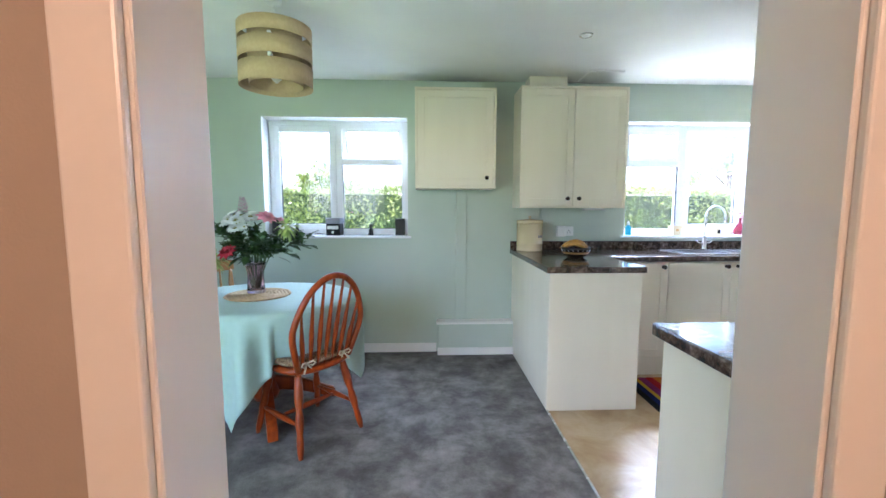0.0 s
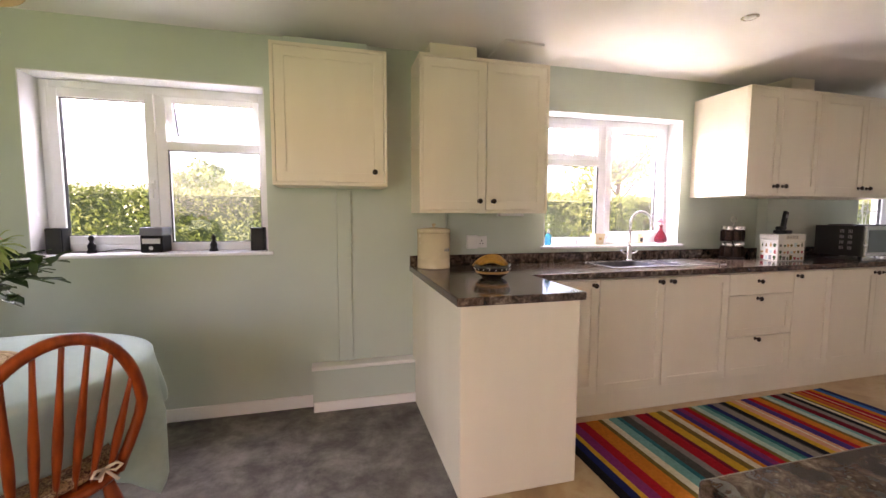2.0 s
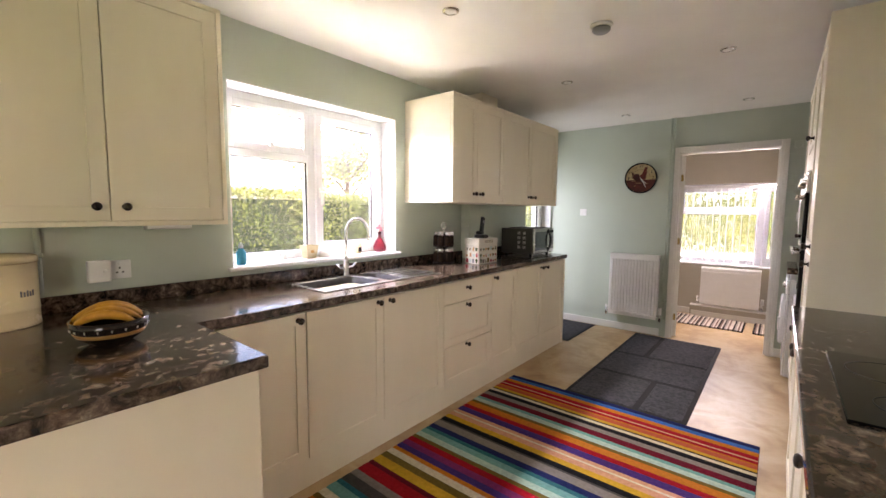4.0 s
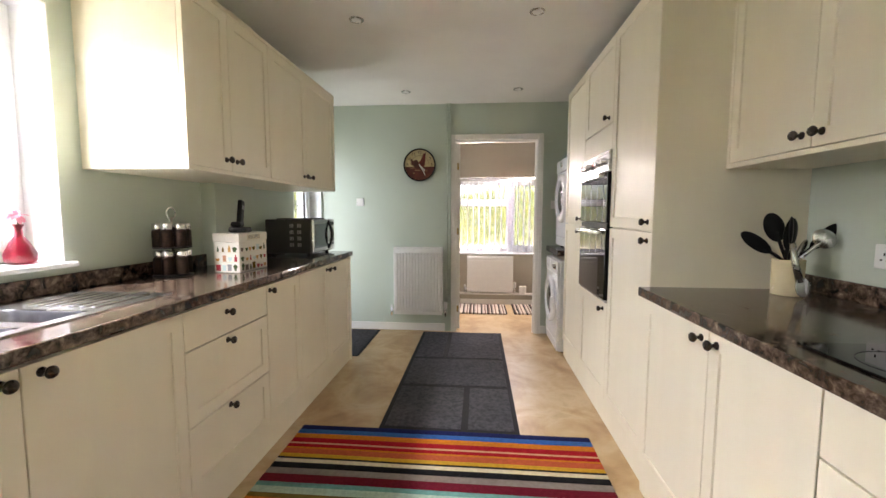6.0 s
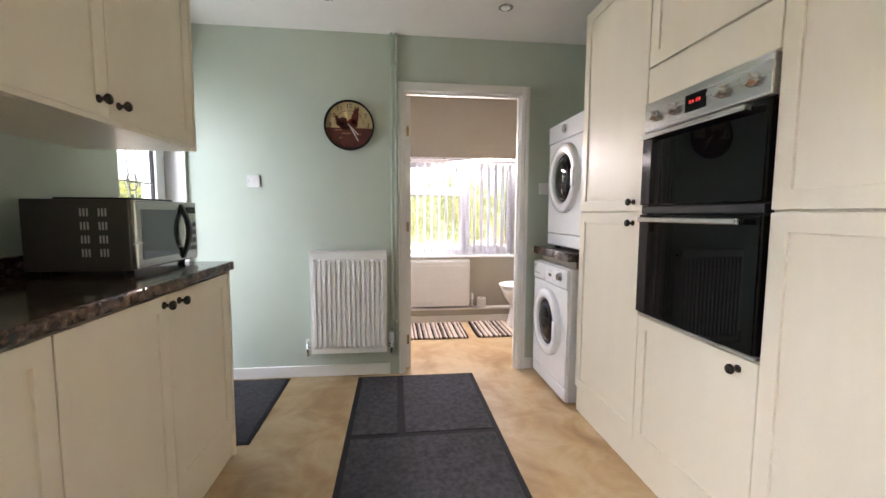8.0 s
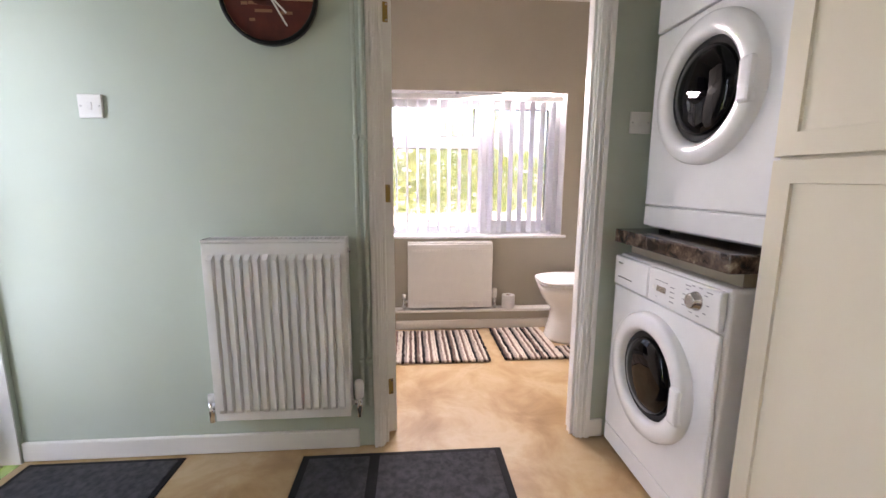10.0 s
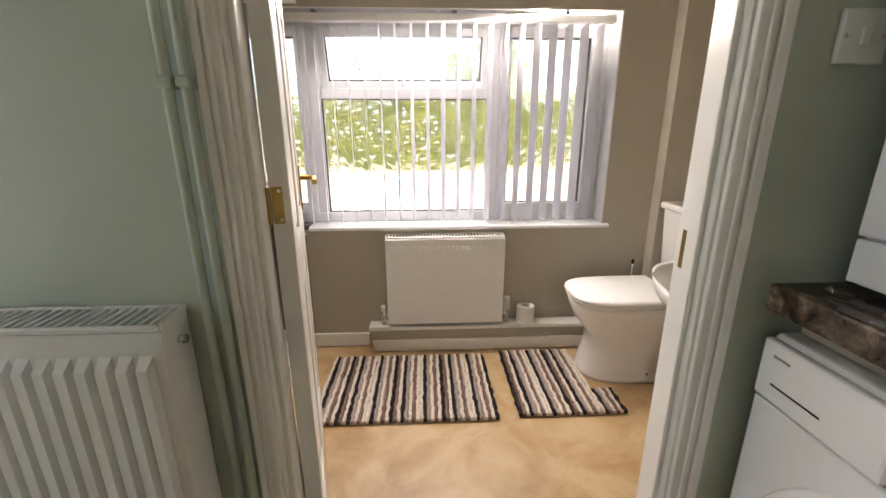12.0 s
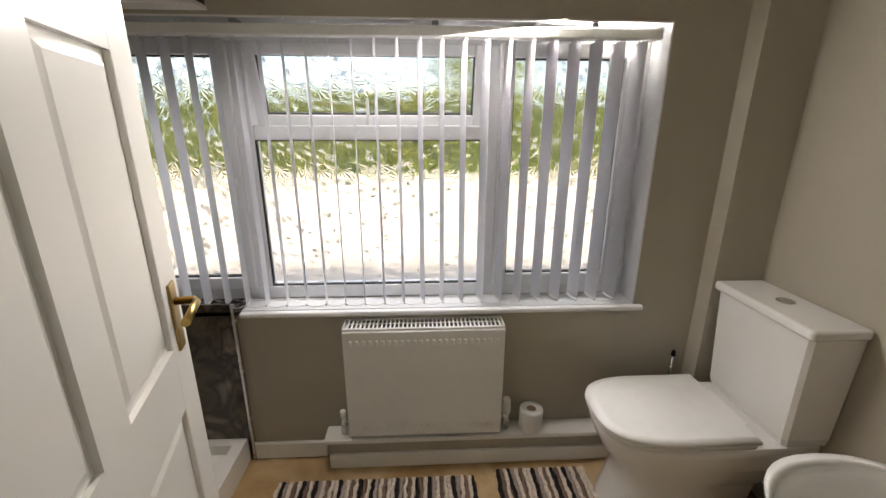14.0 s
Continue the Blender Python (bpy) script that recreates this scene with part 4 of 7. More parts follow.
# ---- bathroom door ----
def panel_door(name, m, w, h):
    r = thing(name, m, "white gloss six-panel door standing open", "door")
    t = 0.038
    bm = bmesh.new()
    st, mid = 0.105, 0.10
    zs = [(0.0, 0.20), (0.80, 0.95), (1.55, 1.66), (h - 0.11, h)]
    box(bm, 0, st, -t, 0, 0, h, 0.002)
    box(bm, w - st, w, -t, 0, 0, h, 0.002)
    cx = w / 2
    for k, (a, b) in enumerate(zs):
        box(bm, st, w - st, -t, 0, a, b, 0.0)
    for (a, b), (c, d) in zip(zs, zs[1:]):
        box(bm, cx - mid / 2, cx + mid / 2, -t, 0, b, c)
    part("leaf_frame", bm, GLOSS, r)
    for (a, b), (c, d) in zip(zs, zs[1:]):
        for xa, xb in ((st, cx - mid / 2), (cx + mid / 2, w - st)):
            bm = bmesh.new()
            box(bm, xa, xb, -t + 0.012, -0.012, b, c)
            for sgn in (0, 1):
                bm.faces.ensure_lookup_table()
                f = (max if sgn else min)((q for q in bm.faces if abs(q.normal.y) > 0.9), key=lambda q: q.calc_center_median().y * 1000 + q.calc_area() * (1 if sgn else -1))
                bmesh.ops.inset_region(bm, faces=[f], thickness=0.012, depth=0)
                bmesh.ops.inset_region(bm, faces=[f], thickness=0.030, depth=0)
                bmesh.ops.translate(bm, verts=f.verts, vec=(0, 0.008 if sgn else -0.008, 0))
            part("door_panel", bm, GLOSS, r)
    for sgn, yy in ((-1, -t), (1, 0.0)):
        bm = boxm(w - 0.075, w - 0.035, min(yy, yy + sgn * 0.006), max(yy, yy + sgn * 0.006), 0.93, 1.09, 0.002)
        hp = part("handle_plate", bm, BRASS, r)
        bm = tube(bmesh.new(), [(w - 0.055, yy, 1.045), (w - 0.055, yy + sgn * 0.045, 1.045), (w - 0.07, yy + sgn * 0.052, 1.045), (w - 0.17, yy + sgn * 0.052, 1.04)], 0.009, 10)
        part("lever", bm, BRASS, hp)
    for zz in (0.22, 1.07, 1.76):
        bm = boxm(-0.002, 0.0, -t + 0.014, -0.004, zz - 0.036, zz + 0.036)
        lathe(bm, [(0.006, -0.036), (0.006, 0.036)], 10, Matrix.Translation((-0.004, 0.004, zz)))
        hg = part("hinge", bm, BRASS, r)
        bm = bmesh.new()
        for dz in (-0.028, 0.028):
            lathe(bm, [(0.004, 0), (0.004, 0.0012)], 8, Matrix.Translation((-0.002, -0.018, zz + dz)) @ Matrix.Rotation(radians(-90), 4, "Y"))
        part("screw", bm, STEEL, hg)
    part("latch_plate", boxm(w, w + 0.0015, -t + 0.008, -0.008, 0.99, 1.06), BRASS, r)
    return r


panel_door("door_2", pose(5.897, 1.982, 0.008, 0, 0, 15.3), 0.80, 2.0)
tagged(bpy.data.objects["door_2"], kind="structure")
stp = solo("strike_plate", boxm(5.873, 5.897, D2[0], D2[0] + 0.0015, 0.94, 1.02), BRASS, "brass strike plate on the door lining", "strike plate")


# ---- dining end ----
TX, TY, TRX, TRY, TH = -1.055, 2.35, 0.57, 0.48, 0.75
tb = thing("dining_table", pose(TX, TY, 0.004), "oval pine pedestal dining table under a cloth", "table")
bm = lathe(bmesh.new(), [(0.97, TH - 0.028), (1.0, TH - 0.018), (1.0, TH - 0.006), (0.985, TH)], 48)
bmesh.ops.scale(bm, vec=(TRX, TRY, 1), verts=bm.verts)
part("tabletop", bm, PINE, tb)
part("pedestal", lathe(bmesh.new(), [(0.07, 0.10), (0.085, 0.14), (0.06, 0.22), (0.045, 0.32), (0.06, 0.42), (0.05, 0.55), (0.09, 0.68), (0.12, TH - 0.029)], 20), PINE, tb)
for k in range(4):
    a = radians(25 + 90 * k)
    c, s = math.cos(a), math.sin(a)
    bm = bmesh.new()
    prev = None
    for i in range(9):
        u = i / 8
        r, z, hh = 0.05 + 0.38 * u, 0.19 - 0.15 * u ** 1.5 + 0.012 * (u > 0.9), 0.045 - 0.012 * u
        ring = [bm.verts.new((r * c - sx * 0.028 * s, r * s + sx * 0.028 * c, max(0.0, z + sz * hh) if i < 8 else max(0.0, z + sz * 0.03))) for sx, sz in ((-1, -1), (1, -1), (1, 1), (-1, 1))]
        if prev:
            for q in range(4):
                bm.faces.new((prev[q], prev[(q + 1) % 4], ring[(q + 1) % 4], ring[q])).smooth = True
        else:
            bm.faces.new(ring)
        prev = ring
    bm.faces.new(prev)
    bmesh.ops.bevel(bm, geom=list(bm.edges), offset=0.004, segments=1, affect="EDGES")
    part("pedestal_foot", bm, PINE, tb)

# the cloth: a square laid cornerwise, its points hanging low
bm = bmesh.new()
N, K = 200, 16
rings = []
centre = bm.verts.new((0, 0, TH + 0.0065))
for f in (0.35, 0.7, 0.93):
    rings.append([bm.verts.new((TRX * f * math.cos(2 * math.pi * i / N), TRY * f * math.sin(2 * math.pi * i / N), TH + 0.0065 + 0.0012 * noise.noise((f * 9 + i * 0.08, i * 0.05, 3.0)))) for i in range(N)])
for k in range(K + 1):
    ring = []
    for i in range(N):
        a = 2 * math.pi * i / N
        ca, sa = math.cos(a), math.sin(a)
        er = 1 / math.sqrt((ca / TRX) ** 2 + (sa / TRY) ** 2)
        hang = max(0.15, 1.10 / (abs(ca) + abs(sa)) - er)
        s = hang * k / K
        corner = (max(abs(ca), abs(sa)) - 0.7071) / 0.2929
        fold = (math.sin(a * 13 + 1.3 * math.sin(a * 3)) * 0.036 + math.sin(a * 23 + 2) * 0.014) * min(1, s / 0.22) * (0.5 + 0.9 * corner)
        tuck = 1.0 if -1.1 < (a - 2 * math.pi if a > math.pi else a) < -0.12 else 0.0
        r = er + 0.006 + 0.008 * min(1, s / 0.05) + fold * (1 - tuck) + 0.05 * s - 0.05 * corner * s - tuck * 0.35 * max(0, s - 0.02)
        drop = s if k else 0.0
        ring.append(bm.verts.new((r * ca, r * sa, TH + 0.0065 - drop - (0.004 if k == 0 else 0.008))))
    rings.append(ring)
for i in range(N):
    bm.faces.new((centre, rings[0][i], rings[0][(i + 1) % N])).smooth = True
for a, b in zip(rings, rings[1:]):
    for i in range(N):
        bm.faces.new((a[i], b[i], b[(i + 1) % N], a[(i + 1) % N])).smooth = True
tc = solo("tablecloth", bm, CLOTH, "plain mint green tablecloth with hanging folded corners", "tablecloth", pose(TX, TY, 0.004))
sol = tc.modifiers.new("thickness", "SOLIDIFY")
sol.thickness, sol.offset = 0.002, 1.0

STRAW = mat("woven_straw", (0.42, 0.27, 0.13), (0.58, 0.42, 0.24), scale=55, rough=0.85, bump=0.6, bscale=220)
bm = bmesh.new()
for k in range(9):
    r = 0.02 + 0.0205 * k
    tube(bm, [((r + 0.003 * math.sin(q * 1.7)) * math.cos(2 * math.pi * q / 40), r * math.sin(2 * math.pi * q / 40), 0.006) for q in range(41)], 0.0112, 6)
solo("placemat", bm, STRAW, "round woven straw table mat under the vase", "placemat", pose(TX - 0.03, TY + 0.02, TH + 0.0145) @ Matrix.Diagonal((1, 1, 0.55, 1)))


def turned(bm, a, b, radii, segs=10):
    """A turned leg or spindle from a to b with the given radii at even steps."""
    a, b = Vector(a), Vector(b)
    n = len(radii)
    tube(bm, [a.lerp(b, i / (n - 1)) for i in range(n)], list(radii), segs)
    return bm


FABRIC = ramped("dark_patterned_fabric", [(0.35, (0.05, 0.018, 0.014)), (0.46, (0.30, 0.20, 0.10)), (0.53, (0.09, 0.03, 0.02)), (0.62, (0.36, 0.27, 0.16))], 45, 0.9)
BOW = mat("cream_ribbon", (0.60, 0.50, 0.36), rough=0.8)


def seat_mesh(w, d, wood):
    bm = bmesh.new()
    rings = []
    for f, z in ((0.90, -0.02), (0.98, -0.010), (1.0, 0.002), (0.97, 0.014), (0.80, 0.012), (0.4, 0.006)):
        ring = []
        for k in range(32):
            a = 2 * math.pi * k / 32
            c, s = math.cos(a), math.sin(a)
            e = 0.75
            ring.append(bm.verts.new((w / 2 * f * math.copysign(abs(c) ** e, c), d / 2 * f * math.copysign(abs(s) ** e, s), z)))
        rings.append(ring)
    for a, b in zip(rings, rings[1:]):
        for k in range(32):
            bm.faces.new((a[k], a[(k + 1) % 32], b[(k + 1) % 32], b[k])).smooth = True
    bm.faces.new(list(reversed(rings[0])))
    bm.faces.new(rings[-1])
    return bm


LEG_R = [0.012, 0.017, 0.019, 0.019, 0.016, 0.021, 0.0225, 0.021, 0.016, 0.022, 0.024, 0.024, 0.022, 0.019, 0.017]


def legs_and_rails(r, wood, sh):
    ends = {}
    for sx in (-1, 1):
        for sy in (-1, 1):
            foot, head = (sx * 0.205, sy * 0.205 - (0.02 if sy < 0 else 0), 0.0), (sx * 0.145, sy * 0.13, sh - 0.018)
            part("leg", turned(bmesh.new(), foot, head, LEG_R), wood, r)
            ends[sx, sy] = (Vector(foot), Vector(head))
    mids = []
    for sx in (-1, 1):
        a, b = ends[sx, -1][0].lerp(ends[sx, -1][1], 0.38), ends[sx, 1][0].lerp(ends[sx, 1][1], 0.38)
        part("stretcher", turned(bmesh.new(), a, b, [0.008, 0.011, 0.015, 0.017, 0.015, 0.011, 0.008]), wood, r)
        mids.append((a + b) / 2)
    part("stretcher", turned(bmesh.new(), mids[0], mids[1], [0.008, 0.011, 0.015, 0.017, 0.015, 0.011, 0.008]), wood, r)


def hoop_chair(m):
    """A Windsor chair facing +y with a bent hoop and seven spindles."""
    sh = 0.44
    r = thing("dining_chair", m, "orange-varnished Windsor chair with hoop back and patterned cushion", "chair", "chairs round the table")
    part("seat", seat_mesh(0.45, 0.42, PINE), PINE, r, m=Matrix.Translation((0, 0, sh)))
    legs_and_rails(r, PINE, sh)
    lean = 0.22

    def back(x, z):
        return Vector((x, -0.165 - lean * z, sh + 0.01 + z))

    pts = []
    for k in range(33):
        a = math.pi * k / 32
        z = 0.50 * math.sin(a) ** 0.8
        x = -math.cos(a) * (0.165 + 0.075 * min(1, z / 0.22))
        pts.append(back(x, z))
    pts[0], pts[-1] = back(-0.165, 0.0), back(0.165, 0.0)
    part("hoop", tube(bmesh.new(), pts, 0.0175, 10), PINE, r)
    for k in range(7):
        x = (k - 3) * 0.046
        xt = (k - 3) * 0.062
        zt = 0.50 * math.sqrt(max(0.0, 1 - (xt / 0.24) ** 2)) ** 0.8
        part("spindle", turned(bmesh.new(), back(x, 0.0), back(xt, zt), [0.007, 0.010, 0.0135, 0.014, 0.011, 0.009, 0.0075, 0.007], 8), PINE, r)
    bm = seat_mesh(0.41, 0.38, FABRIC)
    bmesh.ops.scale(bm, vec=(1, 1, 1.3), verts=bm.verts)
    cu = part("seat_cushion", bm, FABRIC, r, "dark patterned tie-on seat cushion", m=Matrix.Translation((0, 0.01, sh + 0.04)))
    for sx in (-1, 1):
        b = bmesh.new()
        for q in (-1, 1):
            tube(b, [(sx * 0.12, -0.185, 0.0), (sx * 0.12 + q * 0.03, -0.20, 0.012), (sx * 0.12 + q * 0.042, -0.205, 0.0), (sx * 0.12 + q * 0.025, -0.20, -0.012), (sx * 0.12, -0.188, 0.0), (sx * 0.12 + q * 0.03, -0.205, -0.045)], 0.0055, 6)
        part("cushion_tie", b, BOW, cu)
    return r


def rail_chair(m):
    """A farmhouse chair facing +y with a curved top rail on spindles."""
    sh = 0.44
    r = thing("dining_chair", m, "pale wooden farmhouse chair with curved top rail", "chair", "chairs round the table")
    part("seat", seat_mesh(0.43, 0.41, PALEWOOD), PALEWOOD, r, m=Matrix.Translation((0, 0, sh)))
    legs_and_rails(r, PALEWOOD, sh)

    def back(x, z):
        return Vector((x, -0.165 - 0.22 * z + 0.35 * x * x * (z / 0.4), sh + 0.01 + z))

    bm = bmesh.new()
    prev = None
    for k in range(15):
        x = -0.225 + 0.45 * k / 14
        hh = 0.034 + 0.012 * math.cos(x / 0.225 * 1.4)
        ring = [bm.verts.new(back(x, 0.41 + dz * hh) + Vector((0, dy * 0.011, 0))) for dz, dy in ((-1, -1), (-1, 1), (1, 1), (1, -1))]
        if prev:
            for q in range(4):
                bm.faces.new((prev[q], prev[(q + 1) % 4], ring[(q + 1) % 4], ring[q])).smooth = True
        else:
            bm.faces.new(ring)
        prev = ring
    bm.faces.new(prev)
    bmesh.ops.bevel(bm, geom=list(bm.edges), offset=0.003, segments=1, affect="EDGES")
    part("top_rail", bm, PALEWOOD, r)
    for sx in (-1, 1):
        part("back_post", turned(bmesh.new(), back(sx * 0.18, 0), back(sx * 0.20, 0.38), [0.012, 0.016, 0.018, 0.014, 0.018, 0.02, 0.016, 0.012]), PALEWOOD, r)
    for k in range(4):
        x = (k - 1.5) * 0.075
        part("spindle", turned(bmesh.new(), back(x, 0), back(x * 1.1, 0.39), [0.007, 0.010, 0.0125, 0.011, 0.008, 0.007], 8), PALEWOOD, r)
    return r


hoop_chair(pose(-0.725, 2.13, 0.004, 0, 0, 50))
rail_chair(pose(-1.54, 2.74, 0.004, 0, 0, 226))

# vase of flowers
PINKG = glass("pink_glass", (0.93, 0.66, 0.76))
GREEN = mat("leaf_green", (0.022, 0.058, 0.012), (0.05, 0.10, 0.025), scale=14, rough=0.45, wear=0.25)
LIME = mat("lime_petals", (0.30, 0.42, 0.10), (0.42, 0.50, 0.18), scale=20, rough=0.6)
PETALW = mat("white_petals", (0.80, 0.80, 0.76), (0.70, 0.72, 0.66), scale=30, rough=0.6)
PETALP = mat("pink_petals", (0.72, 0.22, 0.32), (0.80, 0.40, 0.46), scale=22, rough=0.6)
PETALR = mat("crimson_petals", (0.32, 0.015, 0.03), (0.42, 0.03, 0.05), scale=22, rough=0.6)
PETALV = mat("mauve_petals", (0.48, 0.04, 0.27), (0.60, 0.12, 0.42), scale=30, rough=0.6)
YELLOWC = mat("yellow_green_centre", (0.35, 0.34, 0.06), rough=0.8)
vs = thing("vase_of_flowers", pose(TX - 0.05, TY + 0.04, TH + 0.026), "pink glass vase holding a mixed garden bouquet", "flowers")
bm = bmesh.new()
prof = [(0.052, 0.0), (0.056, 0.01), (0.050, 0.06), (0.048, 0.12), (0.058, 0.175), (0.066, 0.195), (0.062, 0.195), (0.054, 0.172), (0.043, 0.12), (0.045, 0.06), (0.048, 0.02)]
part("vase", lathe(bm, prof, 28), PINKG, vs, "pink tinted glass vase")
part("water", lathe(bmesh.new(), [(0.046, 0.021), (0.0435, 0.06), (0.0415, 0.11)], 20), glass("water", (0.92, 0.95, 0.93), 0.0, 1.33), vs)
rf = random.Random(5)


def leaf(bm, at, way, length, width, droop=0.3):
    """One bent leaf of six faces."""
    way = way.normalized()
    side = way.cross(Vector((0, 0, 1)))
    side = side.normalized() if side.length > 0.1 else Vector((1, 0, 0))
    nrm = side.cross(way)
    rows = []
    for u, w in ((0, 0.12), (0.3, 0.8), (0.62, 1.0), (1.0, 0.06)):
        p = at + way * (length * u) + Vector((0, 0, -droop * length * u * u))
        rows.append([bm.verts.new(p - side * (width * w / 2) + nrm * (0.12 * width)), bm.verts.new(p), bm.verts.new(p + side * (width * w / 2) + nrm * (0.12 * width))])
    for a, b in zip(rows, rows[1:]):
        for k in (0, 1):
            bm.faces.new((a[k], a[k + 1], b[k + 1], b[k])).smooth = True


heads = []
bm_leaf = bmesh.new()


def stem(tip, leaves=8, ls=0.055, lw=0.024):
    tip = Vector(tip)
    base = Vector((rf.uniform(-0.02, 0.02), rf.uniform(-0.02, 0.02), 0.03))
    mid = Vector((tip.x * 0.25, tip.y * 0.25, 0.22))
    pts = [base.lerp(mid, u) for u in (0, 0.5)] + [mid.lerp(tip, u) + Vector((0, 0, 0.05 * math.sin(u * math.pi))) for u in (0, 0.25, 0.5, 0.75, 1.0)]
    part("stem", tube(bmesh.new(), pts, 0.0028, 6), GREEN, vs)
    for _ in range(leaves):
        u = rf.uniform(0.02, 1.0)
        p = mid.lerp(tip, u) + Vector((0, 0, 0.05 * math.sin(u * math.pi)))
        d = Vector((rf.uniform(-1, 1), rf.uniform(-1, 1), rf.uniform(-0.2, 0.8))) + (tip - mid).normalized() * 0.8
        leaf(bm_leaf, p, d, ls * rf.uniform(0.6, 1.2), lw * rf.uniform(0.7, 1.2))


def daisy(at, r, petals, mt, name, centre=True, rows=2):
    """A bloom of separate petals round a centre, facing up and out."""
    at = Vector(at)
    out = Vector((at.x, at.y, 0.25)).normalized()
    q = Vector((0, 0, 1)).rotation_difference(out).to_matrix().to_4x4()
    b = bmesh.new()
    for row in range(rows):
        n = petals - row * 2
        for k in range(n):
            a = 2 * math.pi * (k + 0.5 * row) / n
            d = Vector((math.cos(a), math.sin(a), 0.25 + 0.55 * row))
            leaf(b, Vector((0, 0, 0.003 * row)), d, r * (1 - 0.25 * row), r * 0.5, 0.25)
    f = part(name, b, mt, vs, m=Matrix.Translation(at) @ q)
    if centre:
        part("flower_centre", lathe(bmesh.new(), [(0.004, 0), (r * 0.28, 0.004), (r * 0.2, 0.012), (0.002, 0.015)], 10), YELLOWC, f)


for k in range(20):
    a, rr = rf.uniform(0, 6.28), rf.uniform(0.10, 0.27)
    stem((rr * math.cos(a), rr * math.sin(a), rf.uniform(0.24, 0.44) - 0.35 * max(0, rr - 0.2)), 26, 0.075, 0.036)
for tip in ((-0.28, -0.08, 0.42), (-0.26, 0.05, 0.38), (0.33, 0.02, 0.34), (0.36, -0.03, 0.28)):
    stem(tip, 14, 0.10, 0.04)
for k in range(150):
    a, rr, hz_ = rf.uniform(0, 6.28), rf.uniform(0.03, 0.15), rf.uniform(0.21, 0.37)
    leaf(bm_leaf, Vector((rr * math.cos(a), rr * math.sin(a), hz_)), Vector((math.cos(a), math.sin(a), rf.uniform(-0.3, 0.7))), rf.uniform(0.05, 0.085), rf.uniform(0.022, 0.036))
for k in range(12):
    a = rf.uniform(0, 6.28)
    p = (-0.03 + 0.11 * math.cos(a) * rf.random(), -0.10 + 0.07 * math.sin(a), 0.465 + rf.uniform(-0.05, 0.04))
    daisy(p, 0.054, 14, PETALW, "white_flower", rows=3)
for p in ((0.03, -0.20, 0.42), (-0.02, 0.10, 0.46), (0.22, -0.14, 0.42)):
    daisy(p, 0.022, 9, PETALW, "white_flower", rows=2)
daisy((0.13, -0.13, 0.475), 0.065, 9, PETALP, "pink_rose", False, 4)
daisy((0.19, -0.05, 0.45), 0.045, 8, PETALP, "pink_rose", False, 3)
daisy((-0.06, -0.23, 0.28), 0.06, 9, PETALR, "crimson_flower", False, 4)
for p, n in (((-0.25, -0.05, 0.46), 38), ((-0.06, 0.0, 0.49), 34)):
    stem(p, 3)
    b = bmesh.new()
    for k in range(n):
        u = k / n
        a = k * 2.4
        leaf(b, Vector((0.004 * math.cos(a), 0.004 * math.sin(a), 0.11 * u)), Vector((math.cos(a), math.sin(a), 0.3)), 0.034 * (1.15 - 0.7 * u), 0.026)
    part("mauve_spike", b, PETALV, vs, m=Matrix.Translation(p))
for p, n in (((-0.15, -0.20, 0.23), 70), ((0.24, -0.10, 0.42), 60)):
    b = bmesh.new()
    for k in range(n):
        d = Vector((rf.gauss(0, 1), rf.gauss(0, 1), rf.gauss(0.3, 1))).normalized()
        leaf(b, d * 0.04 * rf.random(), d, 0.05, 0.02, 0.4)
    part("lime_flower_head", b, LIME, vs, m=Matrix.Translation(p))
fo = part("foliage", bm_leaf, GREEN, vs)
tagged(fo, kind="stuff")

# pendant lamp
LINEN = mat("beige_linen_shade", (0.52, 0.39, 0.23), (0.48, 0.355, 0.205), scale=60, rough=0.85, bump=0.3, bscale=400)
pl = thing("pendant_lamp", pose(-0.83, 2.10, CEIL), "beige three-band drum pendant lampshade", "lamp")
part("ceiling_rose", lathe(bmesh.new(), [(0.012, -0.03), (0.035, -0.022), (0.042, -0.003), (0.042, 0)], 20), WHITEPL, pl)
part("cord", tube(bmesh.new(), [(0, 0, -0.02), (0, 0, -0.22)], 0.003, 6), WHITEPL, pl)
for a, b in ((-0.215, -0.145), (-0.325, -0.238), (-0.45, -0.348)):
    lo, hi = (a, b)
    bm = bmesh.new()
    rr = []
    for rad, z in ((0.186, lo), (0.187, lo), (0.187, hi), (0.185, hi), (0.1845, lo), (0.186, lo)):
        rr.append([bm.verts.new((rad * math.cos(2 * math.pi * k / 56), rad * math.sin(2 * math.pi * k / 56), z)) for k in range(56)])
    for p, q in zip(rr, rr[1:]):
        for k in range(56):
            bm.faces.new((p[k], p[(k + 1) % 56], q[(k + 1) % 56], q[k])).smooth = True
    part("shade_band", bm, LINEN, pl)
bm = bmesh.new()
rr = []
for rad, z in ((0.135, -0.44), (0.137, -0.44), (0.137, -0.16), (0.135, -0.16), (0.135, -0.44)):
    rr.append([bm.verts.new((rad * math.cos(2 * math.pi * k / 48), rad * math.sin(2 * math.pi * k / 48), z)) for k in range(48)])
for p, q in zip(rr, rr[1:]):
    for k in range(48):
        bm.faces.new((p[k], p[(k + 1) % 48], q[(k + 1) % 48], q[k])).smooth = True
part("inner_shade", bm, LINEN, pl)
part("lamp_holder", lathe(bmesh.new(), [(0.012, -0.33), (0.02, -0.30), (0.02, -0.23), (0.008, -0.21)], 14), WHITEPL, pl)
part("bulb", lathe(bmesh.new(), [(0.005, -0.425), (0.026, -0.405), (0.03, -0.375), (0.016, -0.335), (0.013, -0.328)], 16), WHITEPL, pl)
